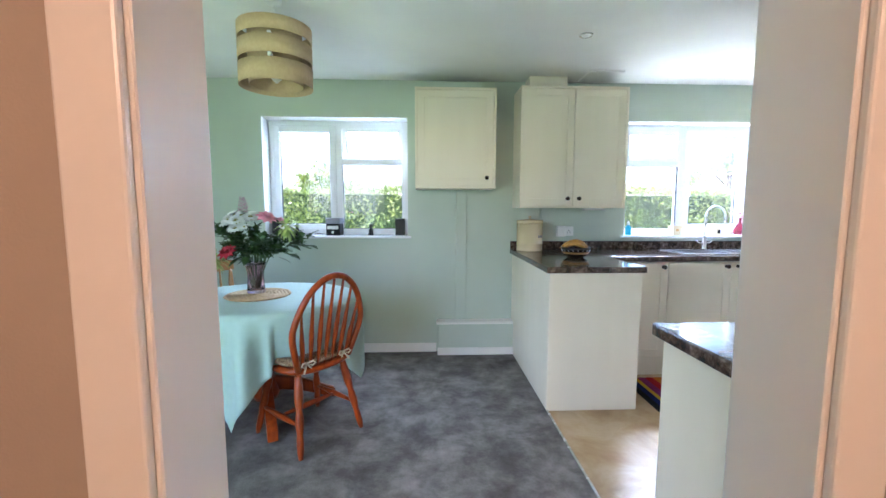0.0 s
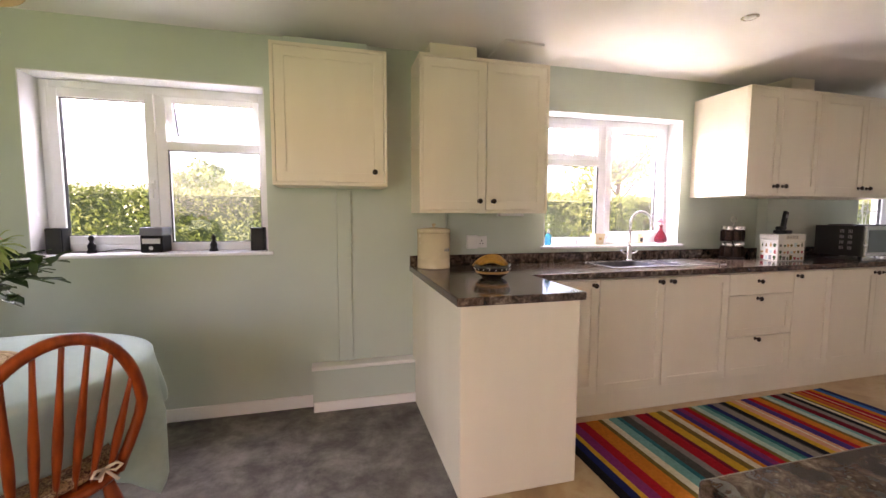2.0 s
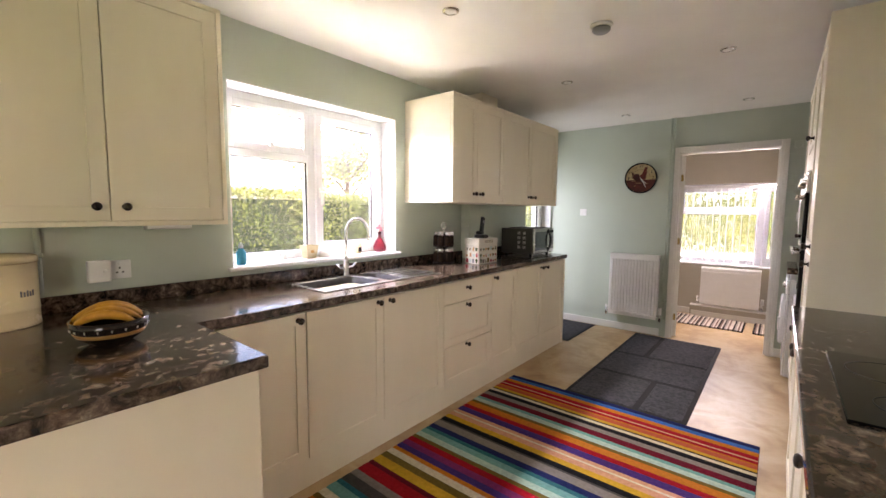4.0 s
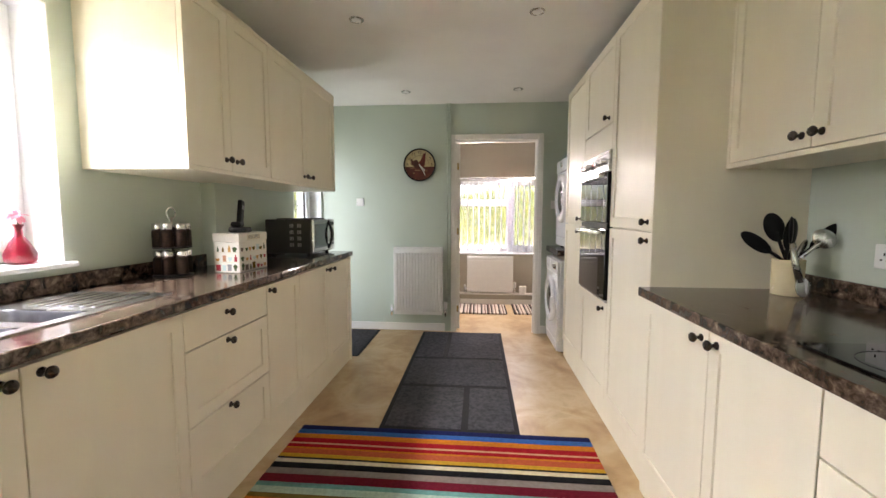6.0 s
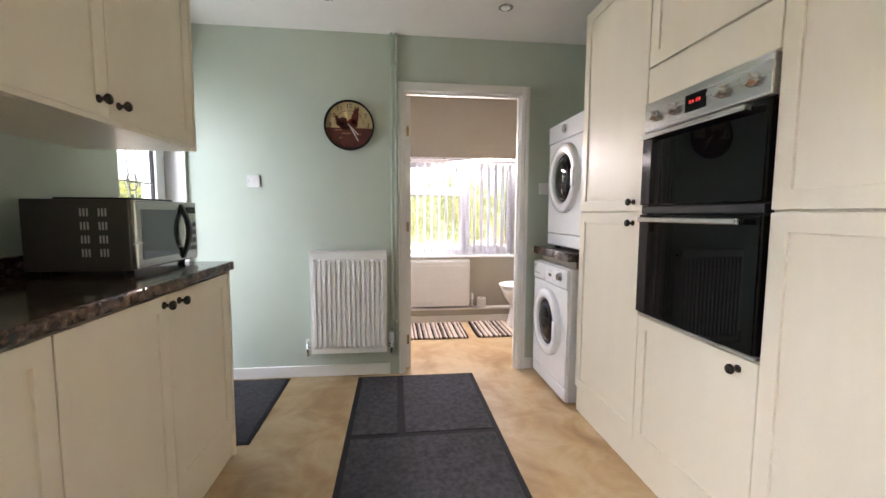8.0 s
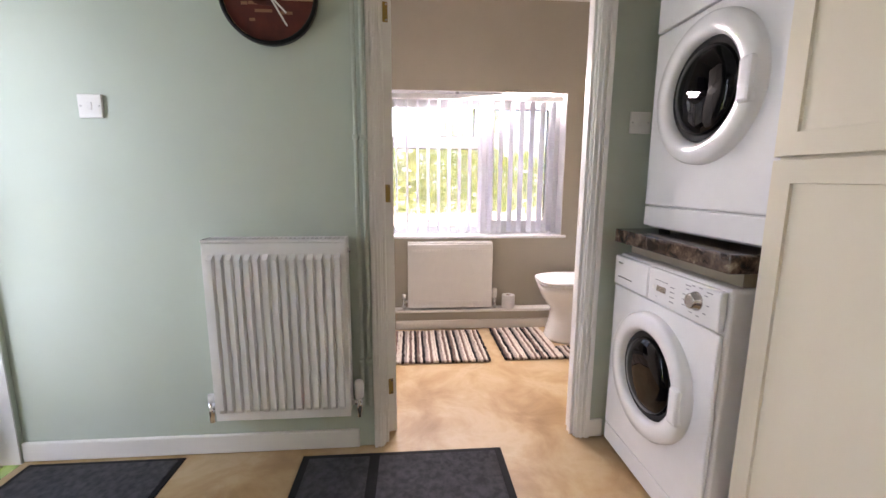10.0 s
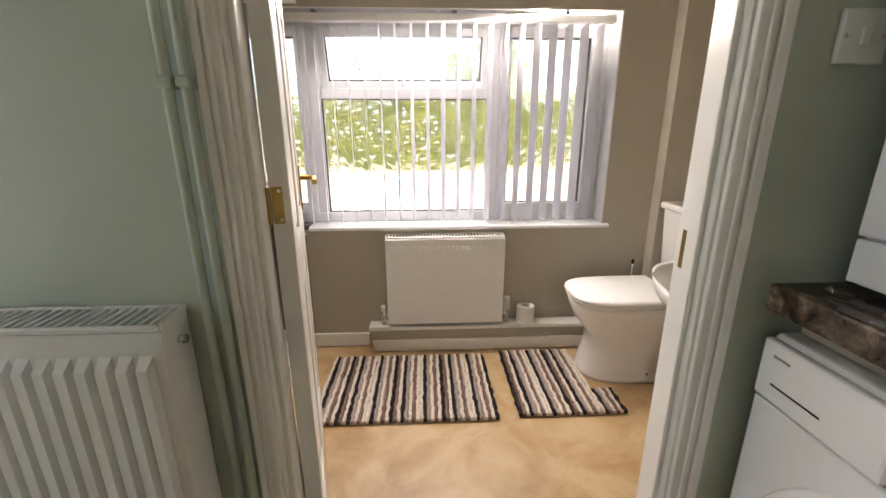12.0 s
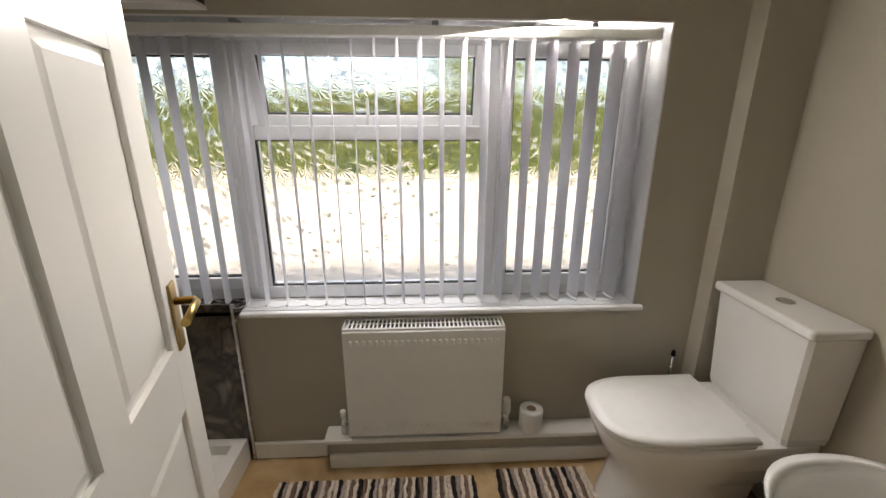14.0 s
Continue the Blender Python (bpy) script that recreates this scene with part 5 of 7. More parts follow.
for k in range(3):
    a = radians(40 + 120 * k)
    for z_lo, z_hi in ((-0.25, -0.225), (-0.345, -0.325)):
        part("spacer", boxm(0.125, 0.186, -0.009, 0.009, z_lo, z_hi, 0.002), WHITEPL, pl, m=Matrix.Rotation(a, 4, "Z"))
part("cross_bar", boxm(-0.135, 0.135, -0.006, 0.006, -0.245, -0.239), STEEL, pl)

# framed print
pf = thing("framed_picture", pose(XW, 2.76, 1.606, 0, 0, 90), "black-framed print of a bottle on the wall", "picture")
PAPER = mat("print_paper", (0.74, 0.74, 0.70), rough=0.7)
bm = bmesh.new()
for a in ((-0.12, -0.098, -0.165, 0.165), (0.098, 0.12, -0.165, 0.165), (-0.098, 0.098, -0.165, -0.143), (-0.098, 0.098, 0.143, 0.165)):
    box(bm, a[0], a[1], -0.024, -0.002, a[2], a[3], 0.003)
part("picture_frame", bm, BLACK, pf)
part("mount", boxm(-0.098, 0.098, -0.012, -0.004, -0.143, 0.143), PAPER, pf)
PALEBLUE = mat("pale_print_ink", (0.45, 0.58, 0.60), rough=0.7)
bm = boxm(-0.03, 0.03, -0.0135, -0.0121, -0.09, 0.03)
box(bm, -0.012, 0.012, -0.0135, -0.0121, 0.03, 0.085)
part("printed_bottle", bm, PALEBLUE, pf)
p = part("picture_glass", boxm(-0.098, 0.098, -0.0165, -0.0155, -0.143, 0.143), CLEAR, pf)
p.visible_shadow = False

# window sill of the dining end
SZ = 1.0645
for x in (-0.265, -1.36):
    sp = thing("speaker", pose(x, 3.53, SZ), "small black box speaker on the window sill", "speaker", "speakers on the sill")
    part("cabinet", boxm(-0.042, 0.042, -0.03, 0.045, 0, 0.15, 0.004, 2), BLACK, sp)
    part("grille", boxm(-0.038, 0.038, -0.034, -0.0305, 0.005, 0.145, 0.003), RUBBER, sp)
ra = thing("clock_radio", pose(-0.86, 3.52, SZ, 0, 0, -6), "grey and black compact stereo on the sill", "radio")
part("body", boxm(-0.062, 0.062, -0.03, 0.10, 0.0, 0.105, 0.006, 2), BLACK, ra)
part("lid", boxm(-0.065, 0.065, -0.032, 0.102, 0.1055, 0.155, 0.008, 2), GREYPL, ra)
part("display", boxm(-0.05, 0.05, -0.033, -0.0305, 0.055, 0.085), PAPER, ra)
part("dial", lathe(bmesh.new(), [(0.014, 0), (0.012, 0.008)], 14, Matrix.Translation((0, -0.0302, 0.028)) @ Matrix.Rotation(radians(90), 4, "X")), STEEL, ra)
for x in (-0.53, -1.19):
    solo("figurine", lathe(bmesh.new(), [(0.026, 0), (0.026, 0.012), (0.018, 0.02), (0.022, 0.045), (0.012, 0.062), (0.009, 0.07), (0.016, 0.085), (0.012, 0.10), (0.003, 0.106)], 14), BLACK, "small dark figurine on the window sill", "figurine", pose(x, 3.53, SZ), "figurines on the sill")
ca = solo("cable", tube(bmesh.new(), [(-1.31, 3.56, SZ + 0.004), (-1.15, 3.575, SZ + 0.004), (-1.05, 3.555, SZ + 0.02), (-0.93, 3.57, SZ + 0.004)], 0.003, 6), BLACK, "black speaker cable along the window sill", "cable")


# ---- kitchen things ----
def lettering(text, size, parent, material, m, name="lettering"):
    """Raised letters in the built-in font, as a mesh, in the plane z=0 before m."""
    cu = bpy.data.curves.new(name, "FONT")
    cu.body, cu.size, cu.extrude, cu.align_x, cu.align_y, cu.resolution_u = text, size, 0.0004, "CENTER", "CENTER", 2
    ob = bpy.data.objects.new(name, cu)
    me = bpy.data.meshes.new_from_object(ob)
    bpy.data.objects.remove(ob)
    me.materials.clear()
    me.materials.append(material)
    return share(name, me, parent, m)


def wool(name, c):
    return mat(name, c, tuple(v * 0.8 for v in c), scale=60, rough=0.95, bump=0.8, bscale=500, wear=0.10, spec=0.05)


PAL = {"k": (0.012, 0.012, 0.014), "n": (0.015, 0.02, 0.09), "g": (0.55, 0.32, 0.03), "p": (0.22, 0.03, 0.12), "r": (0.36, 0.012, 0.02), "o": (0.55, 0.17, 0.02), "v": (0.16, 0.11, 0.025), "c": (0.62, 0.56, 0.40),
       "t": (0.13, 0.33, 0.30), "T": (0.02, 0.13, 0.15), "d": (0.07, 0.065, 0.06), "a": (0.22, 0.19, 0.17), "m": (0.14, 0.01, 0.02), "i": (0.38, 0.52, 0.45), "s": (0.58, 0.30, 0.19), "b": (0.03, 0.12, 0.36), "e": (0.48, 0.10, 0.04), "x": (0.06, 0.03, 0.16)}
SEQ = "k3 n3 g2 p4 r4 o6 v2 c3 t4 T2 d4 a3 r5 m2 g4 v3 c3 o2 x3 p3 r3 v2 i3 t3 T2 n3 a4 d1 k3 g3 s3 c1 s2 x4 r3 o4 v2 i3 t2 m4 a3 k3 c2 k1 g2 e3 o1 r2 s1 r3 o3 b3 n3"
mats_of = {}
for key, c in PAL.items():
    mats_of[key] = wool("wool_" + key.lower() + ("_dark" if key.isupper() else ""), c)
RX0, RX1, RY0, RY1 = 1.47, 3.745, 1.12, 2.772
bands = [(q[0], int(q[1:])) for q in SEQ.split()]
unit_w = (RX1 - RX0) / sum(w for _, w in bands)
rug = thing("striped_rug", pose(0, 0, 0), "multicoloured striped wool rug on the kitchen floor", "rug")
part("backing", boxm(RX0 - 0.002, RX1 + 0.002, RY0 - 0.002, RY1 + 0.002, 0.0006, 0.0085, 0.002), mats_of["k"], rug)
x = RX0
for key, w in bands:
    x2 = x + w * unit_w
    bm = bmesh.new()
    n, NY = max(2, w * 2), 24
    cols = []
    for i in range(n + 1):
        u = i / n
        xx = x + (x2 - x) * u
        hgt = 0.009 + 0.0025 * math.sin(math.pi * u) ** 0.5
        cols.append([bm.verts.new((xx + 0.004 * noise.noise((xx * 3, (RY1 - RY0) * j / NY * 2.0, 1.0)), RY0 + (RY1 - RY0) * j / NY, hgt)) for j in range(NY + 1)])
    for a, b in zip(cols, cols[1:]):
        for j in range(NY):
            bm.faces.new((a[j], b[j], b[j + 1], a[j + 1]))
    part("woven_stripe", bm, mats_of[key], rug)
    x = x2

MATG = mat("charcoal_mat_pile", (0.05, 0.05, 0.055), (0.09, 0.088, 0.095), scale=40, rough=0.95, bump=0.9, bscale=500, wear=0.15, spec=0.1)
MATK = mat("black_mat_rubber", (0.004, 0.004, 0.0045), scale=60, rough=0.8)
dm = thing("runner_mat", pose(0, 0, 0), "charcoal runner mat with black block lines", "mat")
part("base", boxm(3.745, 5.76, 1.50, 2.325, 0.0006, 0.006, 0.002), MATK, dm)
for a in ((3.775, 4.35, 1.84, 2.295), (3.775, 4.35, 1.53, 1.80), (4.39, 4.93, 1.53, 2.295), (4.97, 5.735, 1.53, 2.01), (4.97, 5.735, 2.05, 2.295)):
    part("pile_block", boxm(a[0], a[1], a[2], a[3], 0.006, 0.0105, 0.002), MATG, dm)
d2m = thing("door_mat", pose(0, 0, 0), "dark rubber-edged door mat by the back door", "mat")
part("base", boxm(4.95, 5.785, 2.80, 3.40, 0.0006, 0.006, 0.002), MATK, d2m)
part("pile_block", boxm(4.97, 5.765, 2.82, 3.38, 0.006, 0.010, 0.002), MATG, d2m)

# biscuit tin
CREAMEN = mat("cream_enamel", (0.66, 0.56, 0.36), scale=15, rough=0.25, coat=0.3)
tn = thing("biscuit_tin", pose(0.865, 3.30, TOP), "cream enamel biscuit tin with a lidded top", "tin")
part("body", lathe(bmesh.new(), [(0.108, 0), (0.112, 0.004), (0.110, 0.012), (0.110, 0.06), (0.112, 0.064), (0.110, 0.068), (0.110, 0.235)], 36), CREAMEN, tn)
part("lid", lathe(bmesh.new(), [(0.113, 0.236), (0.113, 0.256), (0.106, 0.262), (0.03, 0.27)], 36), CREAMEN, tn)
part("lid_knob", lathe(bmesh.new(), [(0.008, 0.27), (0.007, 0.28), (0.014, 0.287), (0.013, 0.295), (0.004, 0.298)], 14), CREAMEN, tn)
bm = bmesh.new()
for k in range(5):
    a = radians(-62 + k * 5.5)
    box(bm, 0.1101 * math.cos(a) - 0.002, 0.1106 * math.cos(a) + 0.002, 0.1106 * math.sin(a) - 0.003, 0.1106 * math.sin(a) + 0.003, 0.115, 0.137 - 0.005 * (k % 2))
part("lettering_bars", bm, GREYPL, tn, "unreadable grey lettering")

# fruit bowl
BOWLC = mat("black_brown_glaze", (0.02, 0.013, 0.010), scale=12, rough=0.15, coat=0.5)
BANANA = mat("ripe_banana", (0.60, 0.29, 0.025), (0.36, 0.15, 0.015), scale=22, rough=0.45, wear=0.25)
TERRA = mat("ochre_glaze", (0.48, 0.25, 0.07), rough=0.3)
fb = thing("fruit_bowl", pose(1.085, 2.79, TOP), "dark glazed pottery bowl heaped with bananas", "fruit bowl")
part("bowl", lathe(bmesh.new(), [(0.05, 0), (0.058, 0.004), (0.085, 0.025), (0.102, 0.055), (0.106, 0.08), (0.100, 0.08), (0.094, 0.055), (0.06, 0.02)], 36), BOWLC, fb)
part("glaze_band", lathe(bmesh.new(), [(0.0905, 0.030), (0.0975, 0.043), (0.096, 0.0435), (0.089, 0.0305)], 36), TERRA, fb)
bm = bmesh.new()
for k in range(18):
    a = 2 * math.pi * k / 18
    lathe(bm, [(0.007, 0), (0.0005, 0.006)], 3, Matrix.Rotation(a, 4, "Z") @ Matrix.Translation((0.0995, 0, 0.056)) @ Matrix.Rotation(radians(80), 4, "Y"))
part("glaze_points", bm, PETALW, fb)
for k in range(7):
    off = -0.062 + 0.021 * k
    pts = []
    for i in range(9):
        u = i / 8 * 2 - 1
        pts.append((0.085 * u, off + 0.012 * u * u, 0.10 - 0.038 * u * u + 0.022 * math.cos(off * 22)))
    part("banana", tube(bmesh.new(), pts, [0.004, 0.010, 0.014, 0.0155, 0.016, 0.0155, 0.014, 0.009, 0.004], 6), BANANA, fb, m=Matrix.Rotation(radians(-25 + 6 * k), 4, "Z"))

# sockets and switches
def plate(name, m, w, h, label, kind):
    r = thing(name, m, label, "switch" if kind == "switch" else "socket")
    part("plate", boxm(-w / 2, w / 2, -0.010, -0.0005, -h / 2, h / 2, 0.003, 2), WHITEPL, r)
    if kind == "switch":
        part("rocker", boxm(-0.008, 0.008, -0.0135, -0.0102, -0.014, 0.014, 0.002), WHITEPL, r)
        for sx in (-1, 1):
            part("screw", lathe(bmesh.new(), [(0.004, 0), (0.003, 0.0012)], 8, Matrix.Translation((sx * w * 0.38, -0.010, 0)) @ Matrix.Rotation(radians(90), 4, "X")), STEEL, r)
    else:
        for cx in ((-w / 4, w / 4) if w > 0.1 else (0,)):
            for dx, dz, a, b in ((0, 0.014, 0.003, 0.005), (-0.011, -0.006, 0.004, 0.003), (0.011, -0.006, 0.004, 0.003)):
                part("pin_hole", boxm(cx + dx - a, cx + dx + a, -0.0108, -0.0102, dz - b - 0.006, dz + b - 0.006), BLACK, r)
            part("rocker", boxm(cx - 0.006, cx + 0.006, -0.013, -0.0102, 0.022, 0.034, 0.0015), WHITEPL, r)
    return r


plate("wall_socket", pose(1.255, WN, 1.105), 0.085, 0.085, "white wall socket above the worktop", "socket")
fs = thing("plug_in_unit", pose(1.178, WN, 1.105), "white plastic control box on the wall", "control box")
part("case", boxm(-0.04, 0.04, -0.04, -0.0005, -0.048, 0.048, 0.006, 2), WHITEPL, fs)
part("button", boxm(0.012, 0.028, -0.043, -0.0402, -0.008, 0.008, 0.002), WHITEPL, fs)
plate("light_switch", pose(XE, 3.015, 1.388, 0, 0, -90), 0.082, 0.082, "white light switch on the sage wall", "switch")
plate("light_switch", pose(XE, 0.962, 1.362, 0, 0, -90), 0.084, 0.084, "white isolator switch beside the dryer", "switch")
plate("wall_socket", pose(2.95, WS, 1.12, 0, 0, 180), 0.146, 0.085, "white double wall socket above the hob worktop", "socket")
sp = thing("surface_pipe", pose(0.99, WN, 0), "painted pipe running down under the wall cabinet", "pipe")
part("pipe", tube(bmesh.new(), [(0, -0.014, 1.016), (0, -0.014, 1.311)], 0.011, 10), SAGE, sp)
part("clip", boxm(-0.015, 0.015, -0.03, -0.001, 1.18, 1.20, 0.003), SAGE, sp)
uc = solo("cabinet_light", boxm(1.32, 1.50, 3.25, 3.30, 1.292, 1.311, 0.004), WHITEPL, "slim white fitting under the wall cabinet", "light")

# window sill over the sink
AQUA = mat("aqua_soap", (0.05, 0.45, 0.60), rough=0.15, trans=0.5)
sb = thing("soap_bottle", pose(1.845, 3.52, SZ), "aqua blue washing-up liquid bottle", "bottle")
part("bottle", lathe(bmesh.new(), [(0.024, 0), (0.027, 0.006), (0.027, 0.07), (0.014, 0.09), (0.010, 0.095)], 18), AQUA, sb)
part("cap", lathe(bmesh.new(), [(0.011, 0.0955), (0.011, 0.11), (0.005, 0.118), (0.005, 0.128)], 12), WHITEPL, sb)
solo("egg_cup", lathe(bmesh.new(), [(0.016, 0), (0.010, 0.012), (0.018, 0.028), (0.021, 0.05), (0.018, 0.05), (0.010, 0.025)], 16), CERAMIC, "small white china egg cup", "cup", pose(2.115, 3.54, SZ))
mg = thing("planter", pose(2.30, 3.535, SZ), "cream square-topped china planter on the sill", "planter")
bm = lathe(bmesh.new(), [(0.045, 0), (0.062, 0.085), (0.056, 0.085), (0.04, 0.01)], 4, Matrix.Rotation(radians(45), 4, "Z"))
for f in bm.faces:
    f.smooth = False
part("pot", bm, CREAMEN, mg)
part("motif", boxm(-0.012, 0.012, -0.047, -0.0445, 0.03, 0.055), TERRA, mg, m=Matrix.Rotation(radians(-8), 4, "X"))
solo("upturned_bowl", lathe(bmesh.new(), [(0.052, 0), (0.052, 0.008), (0.045, 0.035), (0.025, 0.052), (0.018, 0.056)], 24), CERAMIC, "white china bowl turned upside down", "bowl", pose(2.425, 3.52, SZ))
cn = thing("candle_jar", pose(2.70, 3.53, SZ), "cream candle jar with a dark label", "candle")
part("jar", lathe(bmesh.new(), [(0.029, 0), (0.031, 0.003), (0.031, 0.078), (0.029, 0.082)], 20), CREAMEN, cn)
part("label", boxm(-0.013, 0.013, -0.033, -0.0305, 0.015, 0.05), BLACK, cn)
RUBY = mat("ruby_glass", (0.30, 0.01, 0.03), rough=0.05, trans=0.6)
rv = thing("ruby_vase", pose(2.92, 3.53, SZ), "ruby red glass bottle vase with a pink flower", "vase")
part("vase", lathe(bmesh.new(), [(0.032, 0), (0.048, 0.012), (0.050, 0.04), (0.030, 0.085), (0.013, 0.11), (0.011, 0.14), (0.018, 0.155), (0.014, 0.154), (0.008, 0.135)], 24), RUBY, rv)
b = bmesh.new()
for k in range(26):
    d = Vector((rf.gauss(0, 1), rf.gauss(0, 1), rf.gauss(0.3, 0.8))).normalized()
    leaf(b, Vector((0, 0, 0.19)), d, 0.035, 0.018, 0.3)
part("pink_flower", b, PETALP, rv)
part("stem", tube(bmesh.new(), [(0, 0, 0.10), (0, 0, 0.19)], 0.003, 6), GREEN, rv)

# jar rack
COFFEE = mat("dark_spice", (0.012, 0.007, 0.005), (0.03, 0.016, 0.01), scale=60, rough=0.7, spec=0.15)
jr = thing("spice_rack", pose(3.43, 3.30, TOP), "two-tier chrome rack of dark spice jars", "spice rack")
part("base", lathe(bmesh.new(), [(0.088, 0), (0.091, 0.006), (0.085, 0.012)], 28), BLACK, jr)
part("post", tube(bmesh.new(), [(0, 0, 0.012), (0, 0, 0.30)], 0.005, 8), CHROME, jr)
part("carry_ring", tube(bmesh.new(), [(0.030 * math.cos(q), 0, 0.318 + 0.030 * math.sin(q)) for q in [2 * math.pi * k / 16 for k in range(17)]], 0.003, 6), CHROME, jr)
for z in (0.013, 0.150):
    if z > 0.1:
        part("shelf", lathe(bmesh.new(), [(0.086, z - 0.006), (0.086, z - 0.001)], 28), BLACK, jr)
    for k in range(6):
        a = 2 * math.pi * k / 6 + 0.3
        M = Matrix.Translation((0.058 * math.cos(a), 0.058 * math.sin(a), z))
        j = part("jar", lathe(bmesh.new(), [(0.026, 0), (0.028, 0.004), (0.028, 0.078), (0.023, 0.088)], 16), COFFEE, jr, m=M)
        part("lid", lathe(bmesh.new(), [(0.026, 0.0885), (0.027, 0.092), (0.027, 0.116), (0.024, 0.119)], 16), CHROME, j)

# recipe tin with a phone on it
TINW = mat("printed_tin_white", (0.70, 0.68, 0.62), rough=0.35)
TINB = mat("printed_tin_beige", (0.62, 0.55, 0.42), rough=0.35)
rt = thing("recipe_tin", pose(3.69, 3.09, TOP, 0, 0, -3), "printed recipe tin with kitchen shelf drawings", "tin")
part("body", boxm(-0.13, 0.13, -0.075, 0.075, 0, 0.165, 0.003), TINW, rt)
part("lid", boxm(-0.133, 0.133, -0.078, 0.078, 0.1655, 0.212, 0.004, 2), TINW, rt)
part("name_band", boxm(-0.06, 0.06, -0.0795, -0.0782, 0.175, 0.202), TINB, rt)
lettering("RECIPES", 0.03, rt, GREYPL, Matrix.Translation((0, -0.0802, 0.1885)) @ Matrix.Rotation(radians(90), 4, "X"))
rp = random.Random(11)
inks = [PETALR, PALEBLUE, GREEN, TERRA, GREYPL, mats_of["s"], mats_of["v"], mats_of["a"]]


def plate(bm, ring, y0, y1):
    """A flat printed shape with a little thickness, drawn in x and z."""
    p = [bm.verts.new((x, y0, z)) for x, z in ring]
    q = [bm.verts.new((x, y1, z)) for x, z in ring]
    bm.faces.new(p)
    bm.faces.new(list(reversed(q)))
    for k in range(len(p)):
        bm.faces.new((p[k], q[k], q[(k + 1) % len(p)], p[(k + 1) % len(p)]))
    bmesh.ops.recalc_face_normals(bm, faces=bm.faces)


def drawn(kind, w, h):
    """Outline of a drawn jar, bowl, bottle, scale or plant."""
    if kind == "bowl":
        return [(w * math.cos(t), h * 0.6 + h * 0.6 * math.sin(t)) for t in [math.pi + math.pi * k / 10 for k in range(11)]]
    if kind == "bottle":
        return [(-w * 0.5, 0), (w * 0.5, 0), (w * 0.5, h * 0.6), (w * 0.2, h * 0.75), (w * 0.2, h), (-w * 0.2, h), (-w * 0.2, h * 0.75), (-w * 0.5, h * 0.6)]
    if kind == "plant":
        return [(-w * 0.5, 0), (w * 0.5, 0), (w * 0.6, h * 0.4), (w * 1.1, h * 0.6), (w * 0.7, h * 0.8), (w * 0.3, h * 0.95), (-w * 0.2, h), (-w * 0.7, h * 0.85), (-w, h * 0.6), (-w * 0.6, h * 0.4)]
    return [(-w * 0.8, 0), (w * 0.8, 0), (w * 0.9, h * 0.1), (w * 0.85, h * 0.75), (w, h * 0.8), (w, h), (-w, h), (-w, h * 0.8), (-w * 0.85, h * 0.75), (-w * 0.9, h * 0.1)]


for z in (0.010, 0.060, 0.112):
    for face, count, span in ((0, 7, 0.24), (1, 4, 0.135)):
        for s in range(count):
            u = (s + 0.5) / count * span - span / 2 + rp.uniform(-0.004, 0.004)
            w, h = rp.uniform(0.010, 0.016), rp.uniform(0.026, 0.042)
            kind = rp.choice(["jar", "bowl", "bottle", "plant", "jar", "bowl"])
            b = bmesh.new()
            plate(b, drawn(kind, w, h), -0.0009, 0.0)
            M = Matrix.Translation((u, -0.0753, z)) if not face else Matrix.Translation((-0.1303, u, z)) @ Matrix.Rotation(radians(-90), 4, "Z")
            part("printed_pot", b, GREEN if kind == "plant" else rp.choice(inks), rt, m=M)
    part("printed_shelf", boxm(-0.128, 0.128, -0.0761, -0.0752, z - 0.005, z - 0.003), TINB, rt)
    part("printed_shelf", boxm(-0.1311, -0.1302, -0.073, 0.073, z - 0.005, z - 0.003), TINB, rt)
ph = thing("cordless_phone", pose(3.69, 3.09, TOP + 0.2125, 0, 0, 10), "black cordless phone upright in its charging base", "phone")
bm = boxm(-0.048, 0.048, -0.045, 0.05, 0, 0.03, 0.010, 3)
box(bm, -0.032, 0.032, -0.012, 0.045, 0.03, 0.06, 0.012, 3)
part("charging_base", bm, BLACK, ph)
hs = part("handset", boxm(-0.024, 0.024, -0.013, 0.013, 0.0, 0.155, 0.009, 3), BLACK, ph, m=Matrix.Translation((0, 0.005, 0.03)) @ Matrix.Rotation(radians(14), 4, "Y"))
part("screen", boxm(-0.016, 0.016, -0.0142, -0.0132, 0.10, 0.125), GREYPL, hs)

# microwave
mw = thing("microwave", pose(4.45, 2.985, TOP), "grey microwave oven with a mirrored glass door", "microwave")
DARKST = mat("grey_microwave_steel", (0.075, 0.07, 0.065), scale=30, rough=0.38, metal=0.6)
part("case", boxm(0, 0.455, 0.016, 0.37, 0.018, 0.275, 0.005, 2), DARKST, mw)
fr = part("door", boxm(0.002, 0.345, -0.004, 0.0155, 0.02, 0.273, 0.006, 2), STEEL, mw)
MIRG = mat("mirrored_door_glass", (0.20, 0.23, 0.25), rough=0.06, metal=0.8)
part("door_glass", boxm(0.035, 0.285, -0.007, -0.0042, 0.055, 0.24, 0.001), MIRG, fr)
bm = bmesh.new()
prev = None
for i in range(11):
    u = i / 10
    y = -0.004 - 0.034 * math.sin(math.pi * u)
    ring = [bm.verts.new((0.305 + a, y + c, 0.03 + 0.235 * u)) for a, c in ((0, 0), (0.032, 0), (0.032, 0.012), (0, 0.012))]
    if prev:
        for q in range(4):
            bm.faces.new((prev[q], prev[(q + 1) % 4], ring[(q + 1) % 4], ring[q])).smooth = True
    else:
        bm.faces.new(ring)
    prev = ring
bm.faces.new(prev)
part("door_handle", bm, BLACK, fr)
